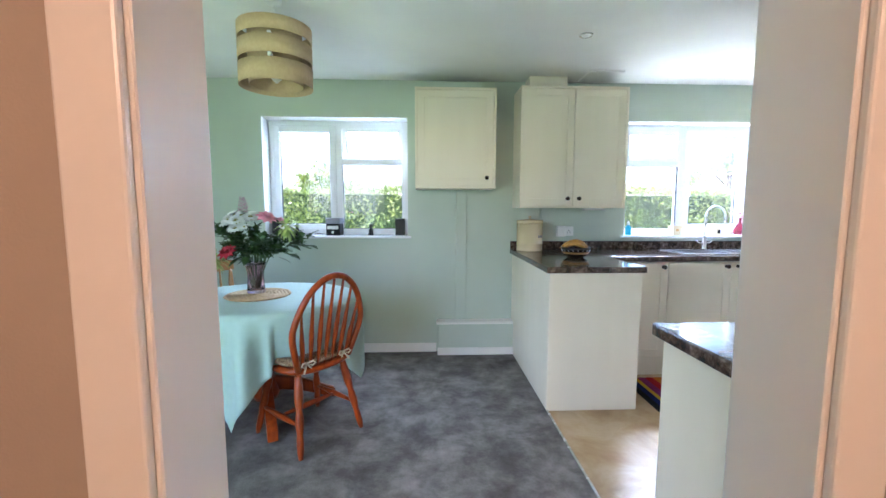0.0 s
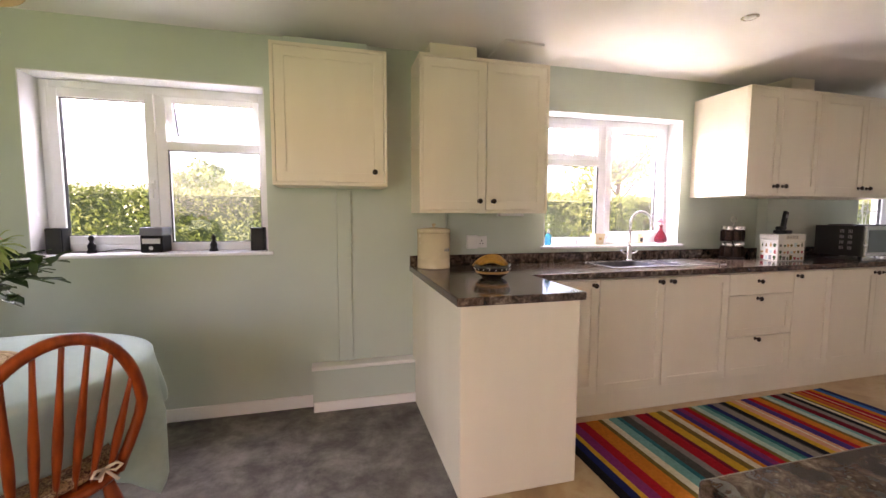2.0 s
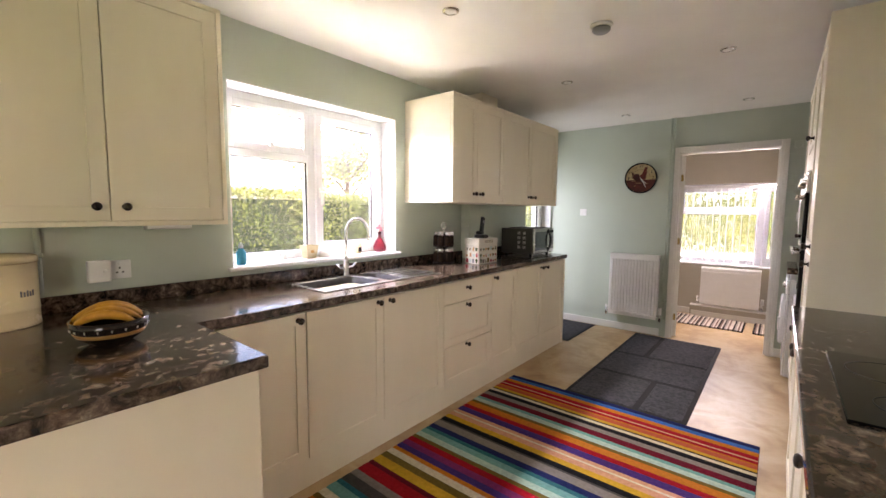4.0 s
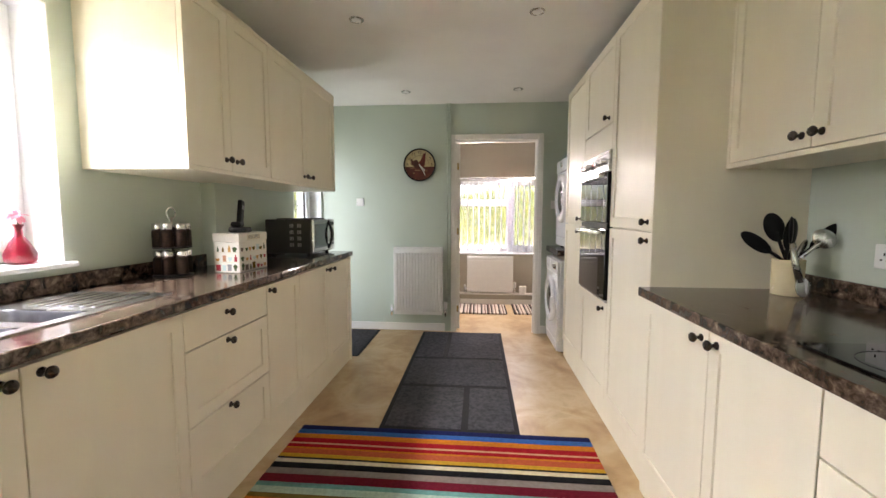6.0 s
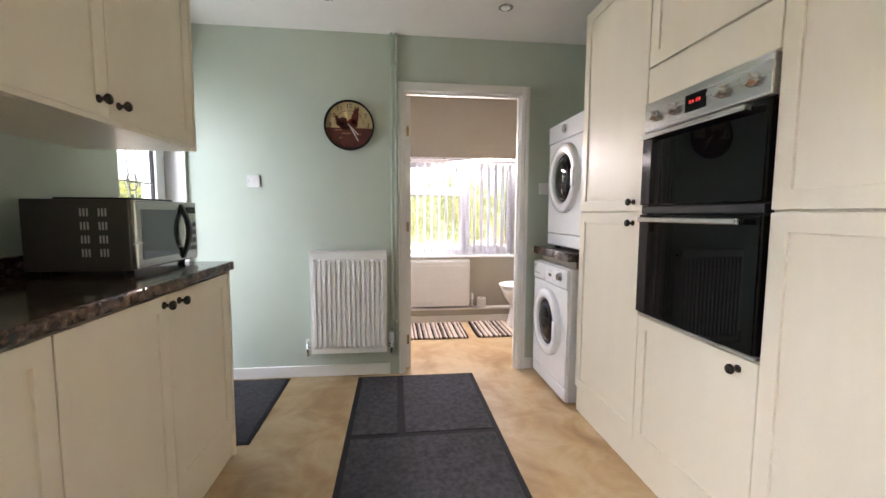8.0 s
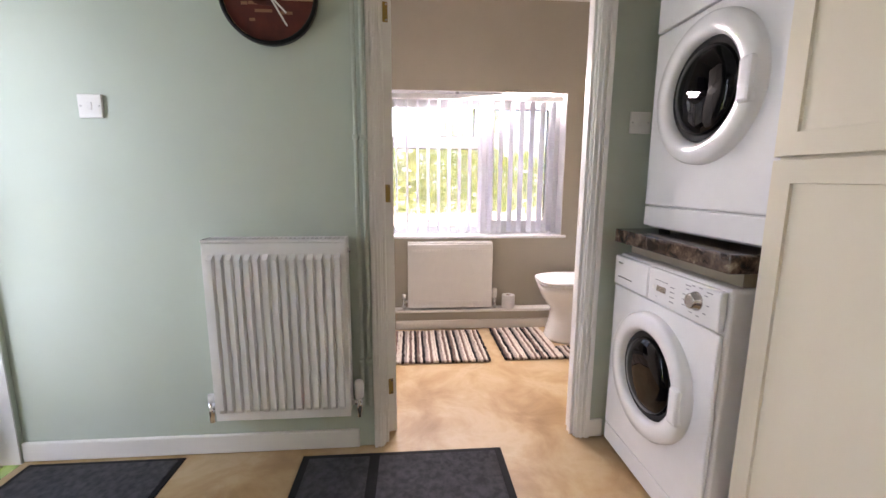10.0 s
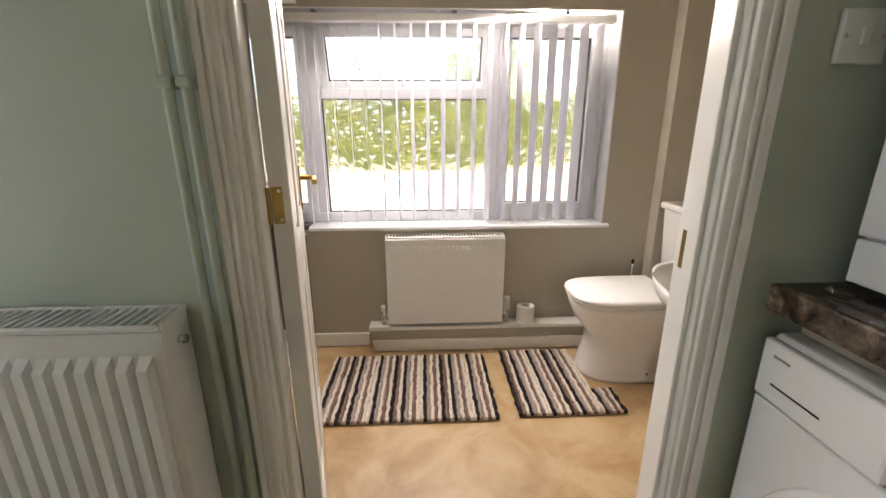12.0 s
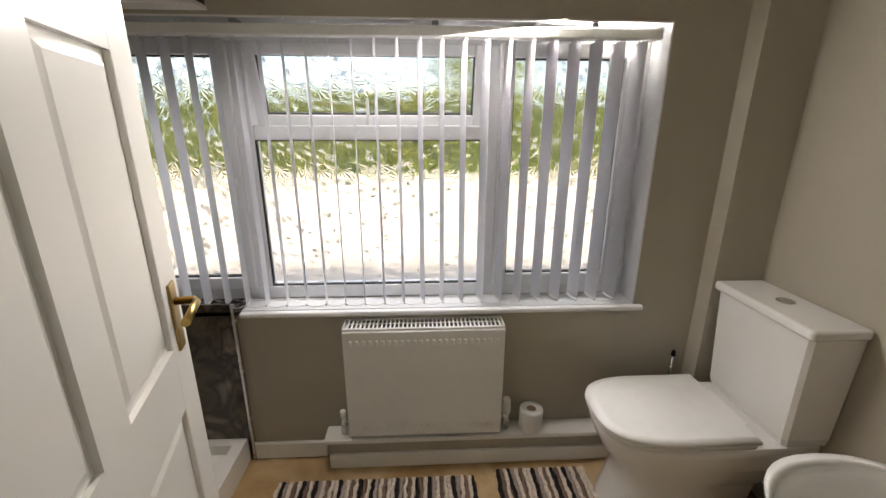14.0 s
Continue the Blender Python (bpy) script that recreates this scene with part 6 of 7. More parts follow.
cpm = part("control_panel", boxm(0.347, 0.453, -0.004, 0.0155, 0.02, 0.273, 0.005, 2), STEEL, mw)
part("display", boxm(0.36, 0.44, -0.0052, -0.0042, 0.225, 0.252), BLACKGLASS, cpm)
for r in range(4):
    for c in range(3):
        part("button", boxm(0.362 + c * 0.028, 0.382 + c * 0.028, -0.006, -0.0042, 0.06 + r * 0.035, 0.08 + r * 0.035, 0.002), GREYPL, cpm)
VENT = mat("light_vent_paint", (0.45, 0.45, 0.44), rough=0.5)
for r in range(4):
    for c in range(2):
        for q in range(3):
            y = 0.09 + c * 0.06 + q * 0.011
            part("vent_slot", boxm(-0.0012, -0.0002, y, y + 0.006, 0.07 + r * 0.048, 0.098 + r * 0.048), VENT, mw)
for fx in (0.04, 0.41):
    for fy in (0.05, 0.33):
        part("foot", lathe(bmesh.new(), [(0.014, 0), (0.016, 0.018)], 12, Matrix.Translation((fx, fy, 0))), BLACK, mw)
tray = solo("flat_tray", boxm(4.52, 4.80, 3.03, 3.30, TOP + 0.2755, TOP + 0.283, 0.002), BLACK, "thin black tray lying on the microwave", "tray")

# utensil pot
up = thing("utensil_pot", pose(3.205, 0.52, TOP), "cream pot of black and steel kitchen utensils", "utensil pot")
part("pot", lathe(bmesh.new(), [(0.050, 0), (0.052, 0.003), (0.054, 0.142), (0.050, 0.142), (0.047, 0.01)], 30), CREAMEN, up)


def utensil(a, tilt, blade, length, mt):
    """A handle with a flat rounded head."""
    b = tube(bmesh.new(), [(0, 0, 0.0), (0, 0, length), (0, 0, length + 0.03)], [0.006, 0.007, 0.010], 8)
    bmesh.ops.create_uvsphere(b, u_segments=16, v_segments=10, radius=1.0, matrix=Matrix.Translation((0, 0, length + blade[1] / 2)) @ Matrix.Diagonal((blade[0] / 2, 0.009, blade[1] / 2 + 0.01, 1)))
    for f in b.faces:
        f.smooth = True
    return part("utensil", b, mt, up, m=Matrix.Translation((-0.036 * math.cos(a), -0.036 * math.sin(a), max(0.02, 0.15 - 0.076 / math.tan(tilt)))) @ Matrix.Rotation(a, 4, "Z") @ Matrix.Rotation(tilt, 4, "Y"))


utensil(1.57, 0.98, (0.055, 0.12), 0.135, BLACK)
utensil(1.45, 0.36, (0.075, 0.10), 0.215, BLACK)
utensil(2.6, 0.14, (0.085, 0.10), 0.185, BLACK)
utensil(-1.3, 0.16, (0.065, 0.11), 0.17, BLACK)
utensil(-1.6, 0.80, (0.055, 0.12), 0.165, BLACK)
utensil(-1.9, 0.72, (0.085, 0.05), 0.19, STEEL)
utensil(-1.35, 0.52, (0.03, 0.06), 0.16, STEEL)
b = tube(bmesh.new(), [(-0.062, 0.035, 0.21), (-0.066, 0.022, 0.13), (-0.072, 0.005, 0.06)], [0.011, 0.012, 0.014], 8)
part("hanging_ladle", b, STEEL, up)
part("ladle_bowl", lathe(bmesh.new(), [(0.006, -0.012), (0.026, -0.004), (0.030, 0.006), (0.024, 0.004)], 16), STEEL, up, m=Matrix.Translation((-0.078, 0.0, 0.04)) @ Matrix.Rotation(radians(-80), 4, "Y") @ Matrix.Diagonal((1.3, 0.9, 1, 1)))

# clock
CLK = mat("aged_clock_cream", (0.50, 0.40, 0.22), (0.42, 0.31, 0.15), scale=12, rough=0.5, wear=0.15)
CLKB = mat("dark_russet_print", (0.05, 0.012, 0.008), (0.10, 0.022, 0.012), scale=30, rough=0.5)
CLKR = mat("russet_clock_print", (0.075, 0.014, 0.009), (0.12, 0.022, 0.012), scale=16, rough=0.5)
ck = thing("wall_clock", pose(XE, 2.37, 1.777, 0, 0, -90), "round country clock with a cockerel picture face", "clock")
A90 = Matrix.Rotation(radians(90), 4, "X")
part("rim", lathe(bmesh.new(), [(0.17, 0.001), (0.17, 0.026), (0.164, 0.030), (0.158, 0.028), (0.158, 0.012)], 48, A90), BLACK, ck)
part("face", lathe(bmesh.new(), [(0.157, 0.010), (0.157, 0.014)], 48, A90), CLK, ck)
bm = bmesh.new()
plate(bm, [(0.156 * math.cos(a), 0.156 * math.sin(a)) for a in [math.pi + 0.12 + (math.pi - 0.24) * k / 30 for k in range(31)]], -0.0155, -0.0145)
part("printed_ground", bm, CLKR, ck)
bm = bmesh.new()
for cx, cz, rx, rz_, tilt in ((-0.052, 0.022, 0.040, 0.026, 0.5), (-0.030, 0.0, 0.040, 0.030, 0.0), (-0.078, 0.035, 0.012, 0.032, 0.4), (-0.012, -0.022, 0.045, 0.016, 0.0)):
    plate(bm, [(cx + rx * math.cos(a) * math.cos(tilt) - rz_ * math.sin(a) * math.sin(tilt), cz + rx * math.cos(a) * math.sin(tilt) + rz_ * math.sin(a) * math.cos(tilt)) for a in [2 * math.pi * k / 18 for k in range(18)]], -0.0172, -0.0158)
part("printed_cockerel_tail", bm, CLKB, ck, "dark feathered tail print")
CLKC = mat("red_cockerel_print", (0.17, 0.022, 0.012), (0.10, 0.014, 0.008), scale=40, rough=0.5)
bm = bmesh.new()
for cx, cz, rx, rz_, tilt in ((0.022, 0.01, 0.036, 0.036, 0.0), (0.038, 0.045, 0.024, 0.046, -0.2), (0.046, 0.09, 0.016, 0.018, 0.0), (0.058, 0.108, 0.007, 0.014, -0.3), (0.044, 0.112, 0.006, 0.012, 0.2)):
    plate(bm, [(cx + rx * math.cos(a) * math.cos(tilt) - rz_ * math.sin(a) * math.sin(tilt), cz + rx * math.cos(a) * math.sin(tilt) + rz_ * math.sin(a) * math.cos(tilt)) for a in [2 * math.pi * k / 18 for k in range(18)]], -0.0174, -0.0158)
part("printed_cockerel", bm, CLKC, ck, "red cockerel print")
part("printed_ring", tube(bmesh.new(), [(0.098 * math.cos(q), -0.0148, 0.098 * math.sin(q)) for q in [0.1 + (math.pi - 0.2) * k / 28 for k in range(29)]], 0.0016, 5), CLKB, ck)
CLKL = mat("faded_clock_lettering", (0.26, 0.13, 0.07), rough=0.5)
for k, (bx, bz, bw) in enumerate(((-0.085, -0.032, 0.022), (-0.05, -0.03, 0.04), (-0.02, -0.055, 0.06), (0.055, -0.06, 0.05), (-0.06, -0.085, 0.02))):
    part("lettering_bar", boxm(bx - bw / 2, bx + bw / 2, -0.0163, -0.0156, bz - 0.005, bz + 0.005), CLKL, ck)
for k, num in ((9, "9"), (10, "10"), (11, "11"), (12, "12"), (1, "1"), (2, "2"), (3, "3")):
    a = radians(90 - 30 * k)
    lettering(num, 0.042, ck, BLACK, Matrix.Translation((0.128 * math.cos(a), -0.0155, 0.128 * math.sin(a))) @ A90, "numeral")
for ang, ln in ((46, 0.085), (60, 0.120)):
    part("clock_hand", boxm(-0.01, ln, -0.0195, -0.0185, -0.003, 0.003), PETALW, ck, m=Matrix.Rotation(radians(ang), 4, "Y"))

# ceiling fittings
dl = thing("downlight", pose(0.984, 2.46, CEIL), "recessed ceiling downlight with a brushed rim", "downlight", "ceiling downlights")
part("rim", lathe(bmesh.new(), [(0.030, -0.002), (0.034, -0.006), (0.042, -0.005), (0.044, -0.0005)], 28), STEEL, dl)
part("lamp_face", lathe(bmesh.new(), [(0.029, -0.004), (0.026, -0.007), (0.01, -0.009)], 20), WHITEPL, dl)
for x, y in ((2.467, 2.475), (3.935, 2.475), (5.365, 2.435), (3.92, 1.43), (5.36, 1.40), (2.467, 1.43)):
    copy_thing(dl, pose(x, y, CEIL))
sd = thing("smoke_alarm", pose(3.10, 1.93, CEIL), "round white smoke alarm on the ceiling", "smoke alarm")
part("base", lathe(bmesh.new(), [(0.055, -0.018), (0.058, -0.012), (0.058, -0.0005)], 30), WHITEPL, sd)
part("head", lathe(bmesh.new(), [(0.015, -0.045), (0.035, -0.042), (0.045, -0.034), (0.047, -0.0185)], 30), GREYPL, sd)
part("slots", lathe(bmesh.new(), [(0.0475, -0.030), (0.0475, -0.024)], 30), GREYPL, sd)
solo("ceiling_patch_panel", boxm(1.27, 1.55, 3.10, 3.40, CEIL - 0.014, CEIL - 0.0005, 0.003), WHITE_C, "small white access panel on the ceiling", "panel")
solo("duct_box", boxm(0.83, 1.15, 3.27, 3.43, 2.2905, CEIL - 0.001, 0.003), CREAM, "cream boxed duct between wall cabinet and ceiling", "duct")
solo("duct_box", boxm(3.75, 4.0, 3.15, 3.43, 2.2355, CEIL - 0.001, 0.003), CREAM, "cream boxed duct between wall cabinet and ceiling", "duct")
solo("duct_box", boxm(-0.05, 0.43, 3.22, 3.43, 2.2685, 2.325, 0.003), SAGE, "sage painted boxed duct above the wall cabinet", "duct")
solo("wall_hook_plate", boxm(XE - 0.012, XE - 0.0005, 1.00, 1.06, 2.0, 2.06, 0.003), SAGE, "small painted-over blank plate above the switch", "plate")


# ---- bathroom ----
OBS = bpy.data.materials.new("patterned_obscure_glass")
OBS.use_nodes = True
n, l = OBS.node_tree.nodes, OBS.node_tree.links
b = n["Principled BSDF"]
b.inputs["Transmission Weight"].default_value, b.inputs["Roughness"].default_value, b.inputs["IOR"].default_value = 1.0, 0.04, 1.45
co = n.new("ShaderNodeTexCoord")
# pressed daisies: round each cell's middle the relief runs in rays, in the plane of the pane
flat = n.new("ShaderNodeVectorMath")
flat.operation = "MULTIPLY"
flat.inputs[1].default_value = (20, 0, 20)
l.new(co.outputs["Object"], flat.inputs[0])
vo = n.new("ShaderNodeTexVoronoi")
vo.inputs["Scale"].default_value, vo.inputs["Randomness"].default_value = 1.0, 0.75
l.new(flat.outputs[0], vo.inputs["Vector"])
off = n.new("ShaderNodeVectorMath")
off.operation = "SUBTRACT"
l.new(flat.outputs[0], off.inputs[0])
l.new(vo.outputs["Position"], off.inputs[1])
sep = n.new("ShaderNodeSeparateXYZ")
l.new(off.outputs[0], sep.inputs[0])
ang = n.new("ShaderNodeMath")
ang.operation = "ARCTAN2"
l.new(sep.outputs["X"], ang.inputs[0])
l.new(sep.outputs["Z"], ang.inputs[1])
petals = n.new("ShaderNodeMath")
petals.operation = "MULTIPLY"
petals.inputs[1].default_value = 13
l.new(ang.outputs[0], petals.inputs[0])
ray = n.new("ShaderNodeMath")
ray.operation = "SINE"
l.new(petals.outputs[0], ray.inputs[0])
fade = n.new("ShaderNodeMath")
fade.operation = "MULTIPLY"
l.new(ray.outputs[0], fade.inputs[0])
l.new(vo.outputs["Distance"], fade.inputs[1])
soft = n.new("ShaderNodeMath")
soft.operation = "MULTIPLY"
l.new(fade.outputs[0], soft.inputs[0])
l.new(vo.outputs["Distance"], soft.inputs[1])
ad = n.new("ShaderNodeMath")
ad.operation = "MULTIPLY_ADD"
ad.inputs[1].default_value = 0.3
l.new(vo.outputs["Distance"], ad.inputs[0])
l.new(soft.outputs[0], ad.inputs[2])
bp = n.new("ShaderNodeBump")
bp.inputs["Strength"].default_value, bp.inputs["Distance"].default_value = 0.6, 0.0022
l.new(ad.outputs[0], bp.inputs["Height"])
l.new(bp.outputs[0], b.inputs["Normal"])

# the bathroom window; its own x runs along -y of the room
win3 = tagged(new("window_3"), "white uPVC bathroom window with patterned obscure glass", "window", kind="structure")
win3.matrix_basis = pose(0, 0, 0, 0, 0, -90)
x0, x1, z0, z1 = -W3[1], -W3[0], W3[2], W3[3]
YW = 7.43
M1, M2 = -2.257, -1.307
window_frame_bars(win3, x0 + 0.006, x1 - 0.006, z0 + 0.004, z1 - 0.006, YW, [(M1 - 0.035, M1 + 0.035, z0 + 0.057, z1 - 0.059), (M2 - 0.035, M2 + 0.035, z0 + 0.057, z1 - 0.059), (M1 + 0.034, M2 - 0.034, 1.375, 1.43)])
fixed_pane(win3, M1 + 0.036, M2 - 0.036, z0 + 0.059, 1.375, YW, OBS)
sash(win3, x0 + 0.05, M1 - 0.022, z0 + 0.05, z1 - 0.05, YW, OBS)
sash(win3, M2 + 0.022, x1 - 0.05, z0 + 0.05, z1 - 0.05, YW, OBS)
hz = z1 - 0.052
ts = sash(win3, M1 + 0.024, M2 - 0.024, 1.42, hz, YW + 0.01, OBS, m=Matrix.Translation((0, YW, hz)) @ Matrix.Rotation(radians(14), 4, "X") @ Matrix.Translation((0, -YW, -hz)), w=0.045)
bm = boxm(-1.80, -1.775, YW - 0.04, YW - 0.026, 1.43, 1.46, 0.003)
box(bm, -1.793, -1.781, YW - 0.06, YW - 0.041, 1.43, 1.53, 0.004)
part("window_handle", bm, WHITEPL, ts)
handle(win3, M1 - 0.05, 1.20, YW - 0.036)
handle(win3, M2 + 0.05, 1.20, YW - 0.036)
reveal(win3, x0, x1, z0, z1, XB, YW)
bm = bmesh.new()
box(bm, -2.31, x1 - 0.001, XB, YW - 0.02, z0 - 0.018, z0 + 0.004)
box(bm, -2.31, x1 + 0.03, XB - 0.03, XB - 0.0005, z0 - 0.018, z0 + 0.004, 0.007, 2)
part("window_sill", bm, UPVC, win3)

# vertical blind
bl = thing("vertical_blind", pose(7.325, 0, 0), "white vertical louvre blind turned open", "blind")
part("head_rail", boxm(-0.022, 0.022, 0.73, 2.84, z1 - 0.055, z1 - 0.02, 0.004), WHITEPL, bl)
for y in (0.98, 1.53, 2.20):
    part("bracket", boxm(-0.03, 0.024, y - 0.012, y + 0.012, z1 - 0.019, z1 - 0.0065, 0.002), GREYPL, bl)
SLAT = mat("white_louvre_fabric", (0.78, 0.79, 0.82), scale=50, rough=0.8, bump=0.2, bscale=400, wear=0.02)
sn, sl_ = SLAT.node_tree.nodes, SLAT.node_tree.links
tl = sn.new("ShaderNodeBsdfTranslucent")
tl.inputs["Color"].default_value = (0.80, 0.80, 0.84, 1)
mx = sn.new("ShaderNodeMixShader")
mx.inputs[0].default_value = 0.5
sl_.new(sn["Principled BSDF"].outputs[0], mx.inputs[1])
sl_.new(tl.outputs[0], mx.inputs[2])
sl_.new(mx.outputs[0], sn["Material Output"].inputs["Surface"])
sbm = bmesh.new()
prev = None
for i in range(7):
    u = i / 6 * 2 - 1
    q = [sbm.verts.new((0.043 * u, 0.004 * (1 - u * u), zz)) for zz in (0.745, z1 - 0.062)]
    if prev:
        sbm.faces.new((prev[0], q[0], q[1], prev[1])).smooth = True
    prev = q
bmesh.ops.solidify(sbm, geom=list(sbm.faces), thickness=0.0009)
SL = mesh_of("slat", sbm, SLAT)
WBM = mesh_of("bottom_weight", boxm(-0.040, 0.040, -0.002, 0.004, 0.735, 0.744, 0.001), WHITEPL)
HKM = mesh_of("hanger", boxm(-0.008, 0.008, -0.001, 0.003, z1 - 0.062, z1 - 0.054), WHITEPL)
rs = random.Random(3)
for k in range(27):
    y = 0.80 + k * 0.0785
    M = Matrix.Translation((0, y, 0)) @ Matrix.Rotation(radians(10 + rs.uniform(-2.2, 2.2)), 4, "Z")
    s = share("slat", SL, bl, M)
    share("bottom_weight", WBM, s)
    share("hanger", HKM, s)
bm = bmesh.new()
for x in (-0.034, 0.034):
    pts = []
    for k in range(26):
        y = 0.80 + k * 0.0785
        for q in range(4):
            pts.append((x, y + 0.0785 * q / 4, 0.742 - 0.012 * math.sin(math.pi * q / 4)))
    tube(bm, pts, 0.0012, 4)
part("bead_chain", bm, WHITEPL, bl)

# slatted box over the shower end of the window
SLATB = mat("dark_brown_slat", (0.05, 0.026, 0.016), (0.035, 0.018, 0.011), scale=12, rough=0.45, stretch=(1, 0.1, 6))
vb = thing("slatted_wall_box", pose(7.20, 2.275, 1.80), "dark brown slatted box on the wall over the shower", "vent")
part("back_board", boxm(0.012, 0.089, 0, 0.56, 0, 0.20, 0.002), SLATB, vb)
part("bottom_edge", boxm(0.0, 0.089, -0.004, 0.564, -0.014, -0.0005, 0.002), WHITEPL, vb)
for k in range(6):
    part("slat", boxm(0.0, 0.0115, 0.004, 0.556, 0.006 + k * 0.032, 0.030 + k * 0.032, 0.003), SLATB, vb)

# pipe ledge below the window
structure("bath_ledge", boxm(7.222, XB, 0.445, 1.985, 0.0, 0.134), GREIGE, "low greige boxed-in pipe ledge", "ledge")
structure("bath_ledge_top", boxm(7.195, XB - 0.0005, 0.445, 2.01, 0.1345, 0.156, 0.005, 2), GLOSS, "white shelf top of the bathroom ledge", "ledge")
structure("baseboard_9", boxm(7.206, 7.2215, 0.445, 1.995, 0.0, 0.07, 0.004, 2), GLOSS, "white gloss painted skirting board", "baseboard")
tr = thing("toilet_roll", pose(7.238, 1.12, 0.1565), "white toilet roll standing on the ledge", "toilet roll")
TISSUE = mat("white_tissue", (0.80, 0.79, 0.76), rough=0.95, bump=0.4, bscale=200, wear=0.03)
CARD = mat("brown_card", (0.24, 0.17, 0.10), rough=0.9)
bm = bmesh.new()
rr = []
for rad, z in ((0.021, 0), (0.048, 0), (0.050, 0.006), (0.050, 0.094), (0.048, 0.10), (0.021, 0.10), (0.021, 0)):
    rr.append([bm.verts.new((rad * math.cos(2 * math.pi * k / 32), rad * math.sin(2 * math.pi * k / 32), z)) for k in range(32)])
for p, q in zip(rr, rr[1:]):
    for k in range(32):
        bm.faces.new((p[k], p[(k + 1) % 32], q[(k + 1) % 32], q[k])).smooth = True
part("paper", bm, TISSUE, tr)
part("tube", lathe(bmesh.new(), [(0.0205, 0.001), (0.0205, 0.097)], 24), CARD, tr)

# toilet against the side wall, facing +y
wc = thing("toilet", pose(6.99, BS, 0), "white close-coupled toilet with a closed soft-square lid", "toilet")


def dee(bm, w, y0, y1, z, r_back, n=12, sq=0.66):
    """A ring of points: straight back, rounded front."""
    pts = []
    for k in range(n * 2 + 1):
        a = math.pi * k / (n * 2)
        c, s = math.cos(a), math.sin(a)
        pts.append((w / 2 * math.copysign(abs(c) ** sq, c), y1 - (y1 - y0) * 0.50 + (y1 - y0) * 0.50 * s ** 0.85, z))
    pts += [(-w / 2, y0, z), (w / 2, y0, z)]
    return [bm.verts.new(p) for p in pts]


def lofted(rings, bm):
    for a, b in zip(rings, rings[1:]):
        m = len(a)
        for k in range(m):
            bm.faces.new((a[k], a[(k + 1) % m], b[(k + 1) % m], b[k])).smooth = True
    bm.faces.new(list(reversed(rings[0])))
    bm.faces.new(rings[-1])
    return bm


bm = bmesh.new()
part("pan", lofted([dee(bm, 0.315, 0.20, 0.66, 0.0, 0, sq=0.8), dee(bm, 0.315, 0.20, 0.66, 0.02, 0, sq=0.8), dee(bm, 0.29, 0.20, 0.625, 0.14, 0, sq=0.8), dee(bm, 0.30, 0.19, 0.62, 0.22, 0, sq=0.8), dee(bm, 0.355, 0.10, 0.69, 0.31, 0), dee(bm, 0.368, 0.03, 0.715, 0.37, 0), dee(bm, 0.37, 0.03, 0.722, 0.408, 0)], bm), CERAMIC, wc)
bm = bmesh.new()
part("seat", lofted([dee(bm, 0.37, 0.255, 0.725, 0.4085, 0), dee(bm, 0.375, 0.25, 0.73, 0.418, 0), dee(bm, 0.372, 0.25, 0.727, 0.424, 0)], bm), WHITEPL, wc)
bm = bmesh.new()
part("lid", lofted([dee(bm, 0.372, 0.245, 0.728, 0.4245, 0), dee(bm, 0.385, 0.24, 0.735, 0.432, 0), dee(bm, 0.382, 0.242, 0.733, 0.444, 0), dee(bm, 0.35, 0.25, 0.70, 0.451, 0)], bm), WHITEPL, wc)
part("hinge_bar", boxm(-0.10, 0.10, 0.215, 0.246, 0.409, 0.436, 0.006, 2), WHITEPL, wc)
bm = bmesh.new()
rings = []
for wd, dd, z in ((0.36, 0.155, 0.409), (0.375, 0.165, 0.44), (0.405, 0.185, 0.815)):
    rings.append([bm.verts.new(p) for p in ((-wd / 2, 0.01, z), (wd / 2, 0.01, z), (wd / 2, dd - 0.012, z), (wd / 2 - 0.012, dd, z), (-wd / 2 + 0.012, dd, z), (-wd / 2, dd - 0.012, z))])
lofted(rings, bm)
for f in bm.faces:
    f.smooth = False
part("cistern", bm, CERAMIC, wc)
part("cistern_lid", boxm(-0.213, 0.213, 0.004, 0.20, 0.816, 0.852, 0.012, 3), CERAMIC, wc)
part("flush_button", lathe(bmesh.new(), [(0.028, 0.8525), (0.028, 0.857), (0.024, 0.859)], 24, Matrix.Translation((0, 0.10, 0))), CHROME, wc)
part("fixing_cap", lathe(bmesh.new(), [(0.007, 0), (0.005, 0.004)], 10, Matrix.Translation((-0.1535, 0.36, 0.05)) @ Matrix.Rotation(radians(-90), 4, "Y")), GREYPL, wc)
tbz = thing("toilet_brush", pose(7.235, 0.53, 0.1565), "dark toilet brush in its holder beside the toilet", "toilet brush")
part("holder", lathe(bmesh.new(), [(0.036, 0), (0.04, 0.004), (0.038, 0.20), (0.034, 0.205)], 20), BLACK, tbz)
part("handle", tube(bmesh.new(), [(0, 0, 0.20), (0, 0, 0.34)], 0.006, 8), STEEL, tbz)
part("knob", lathe(bmesh.new(), [(0.006, 0.34), (0.010, 0.345), (0.008, 0.365), (0.003, 0.37)], 10), BLACK, tbz)

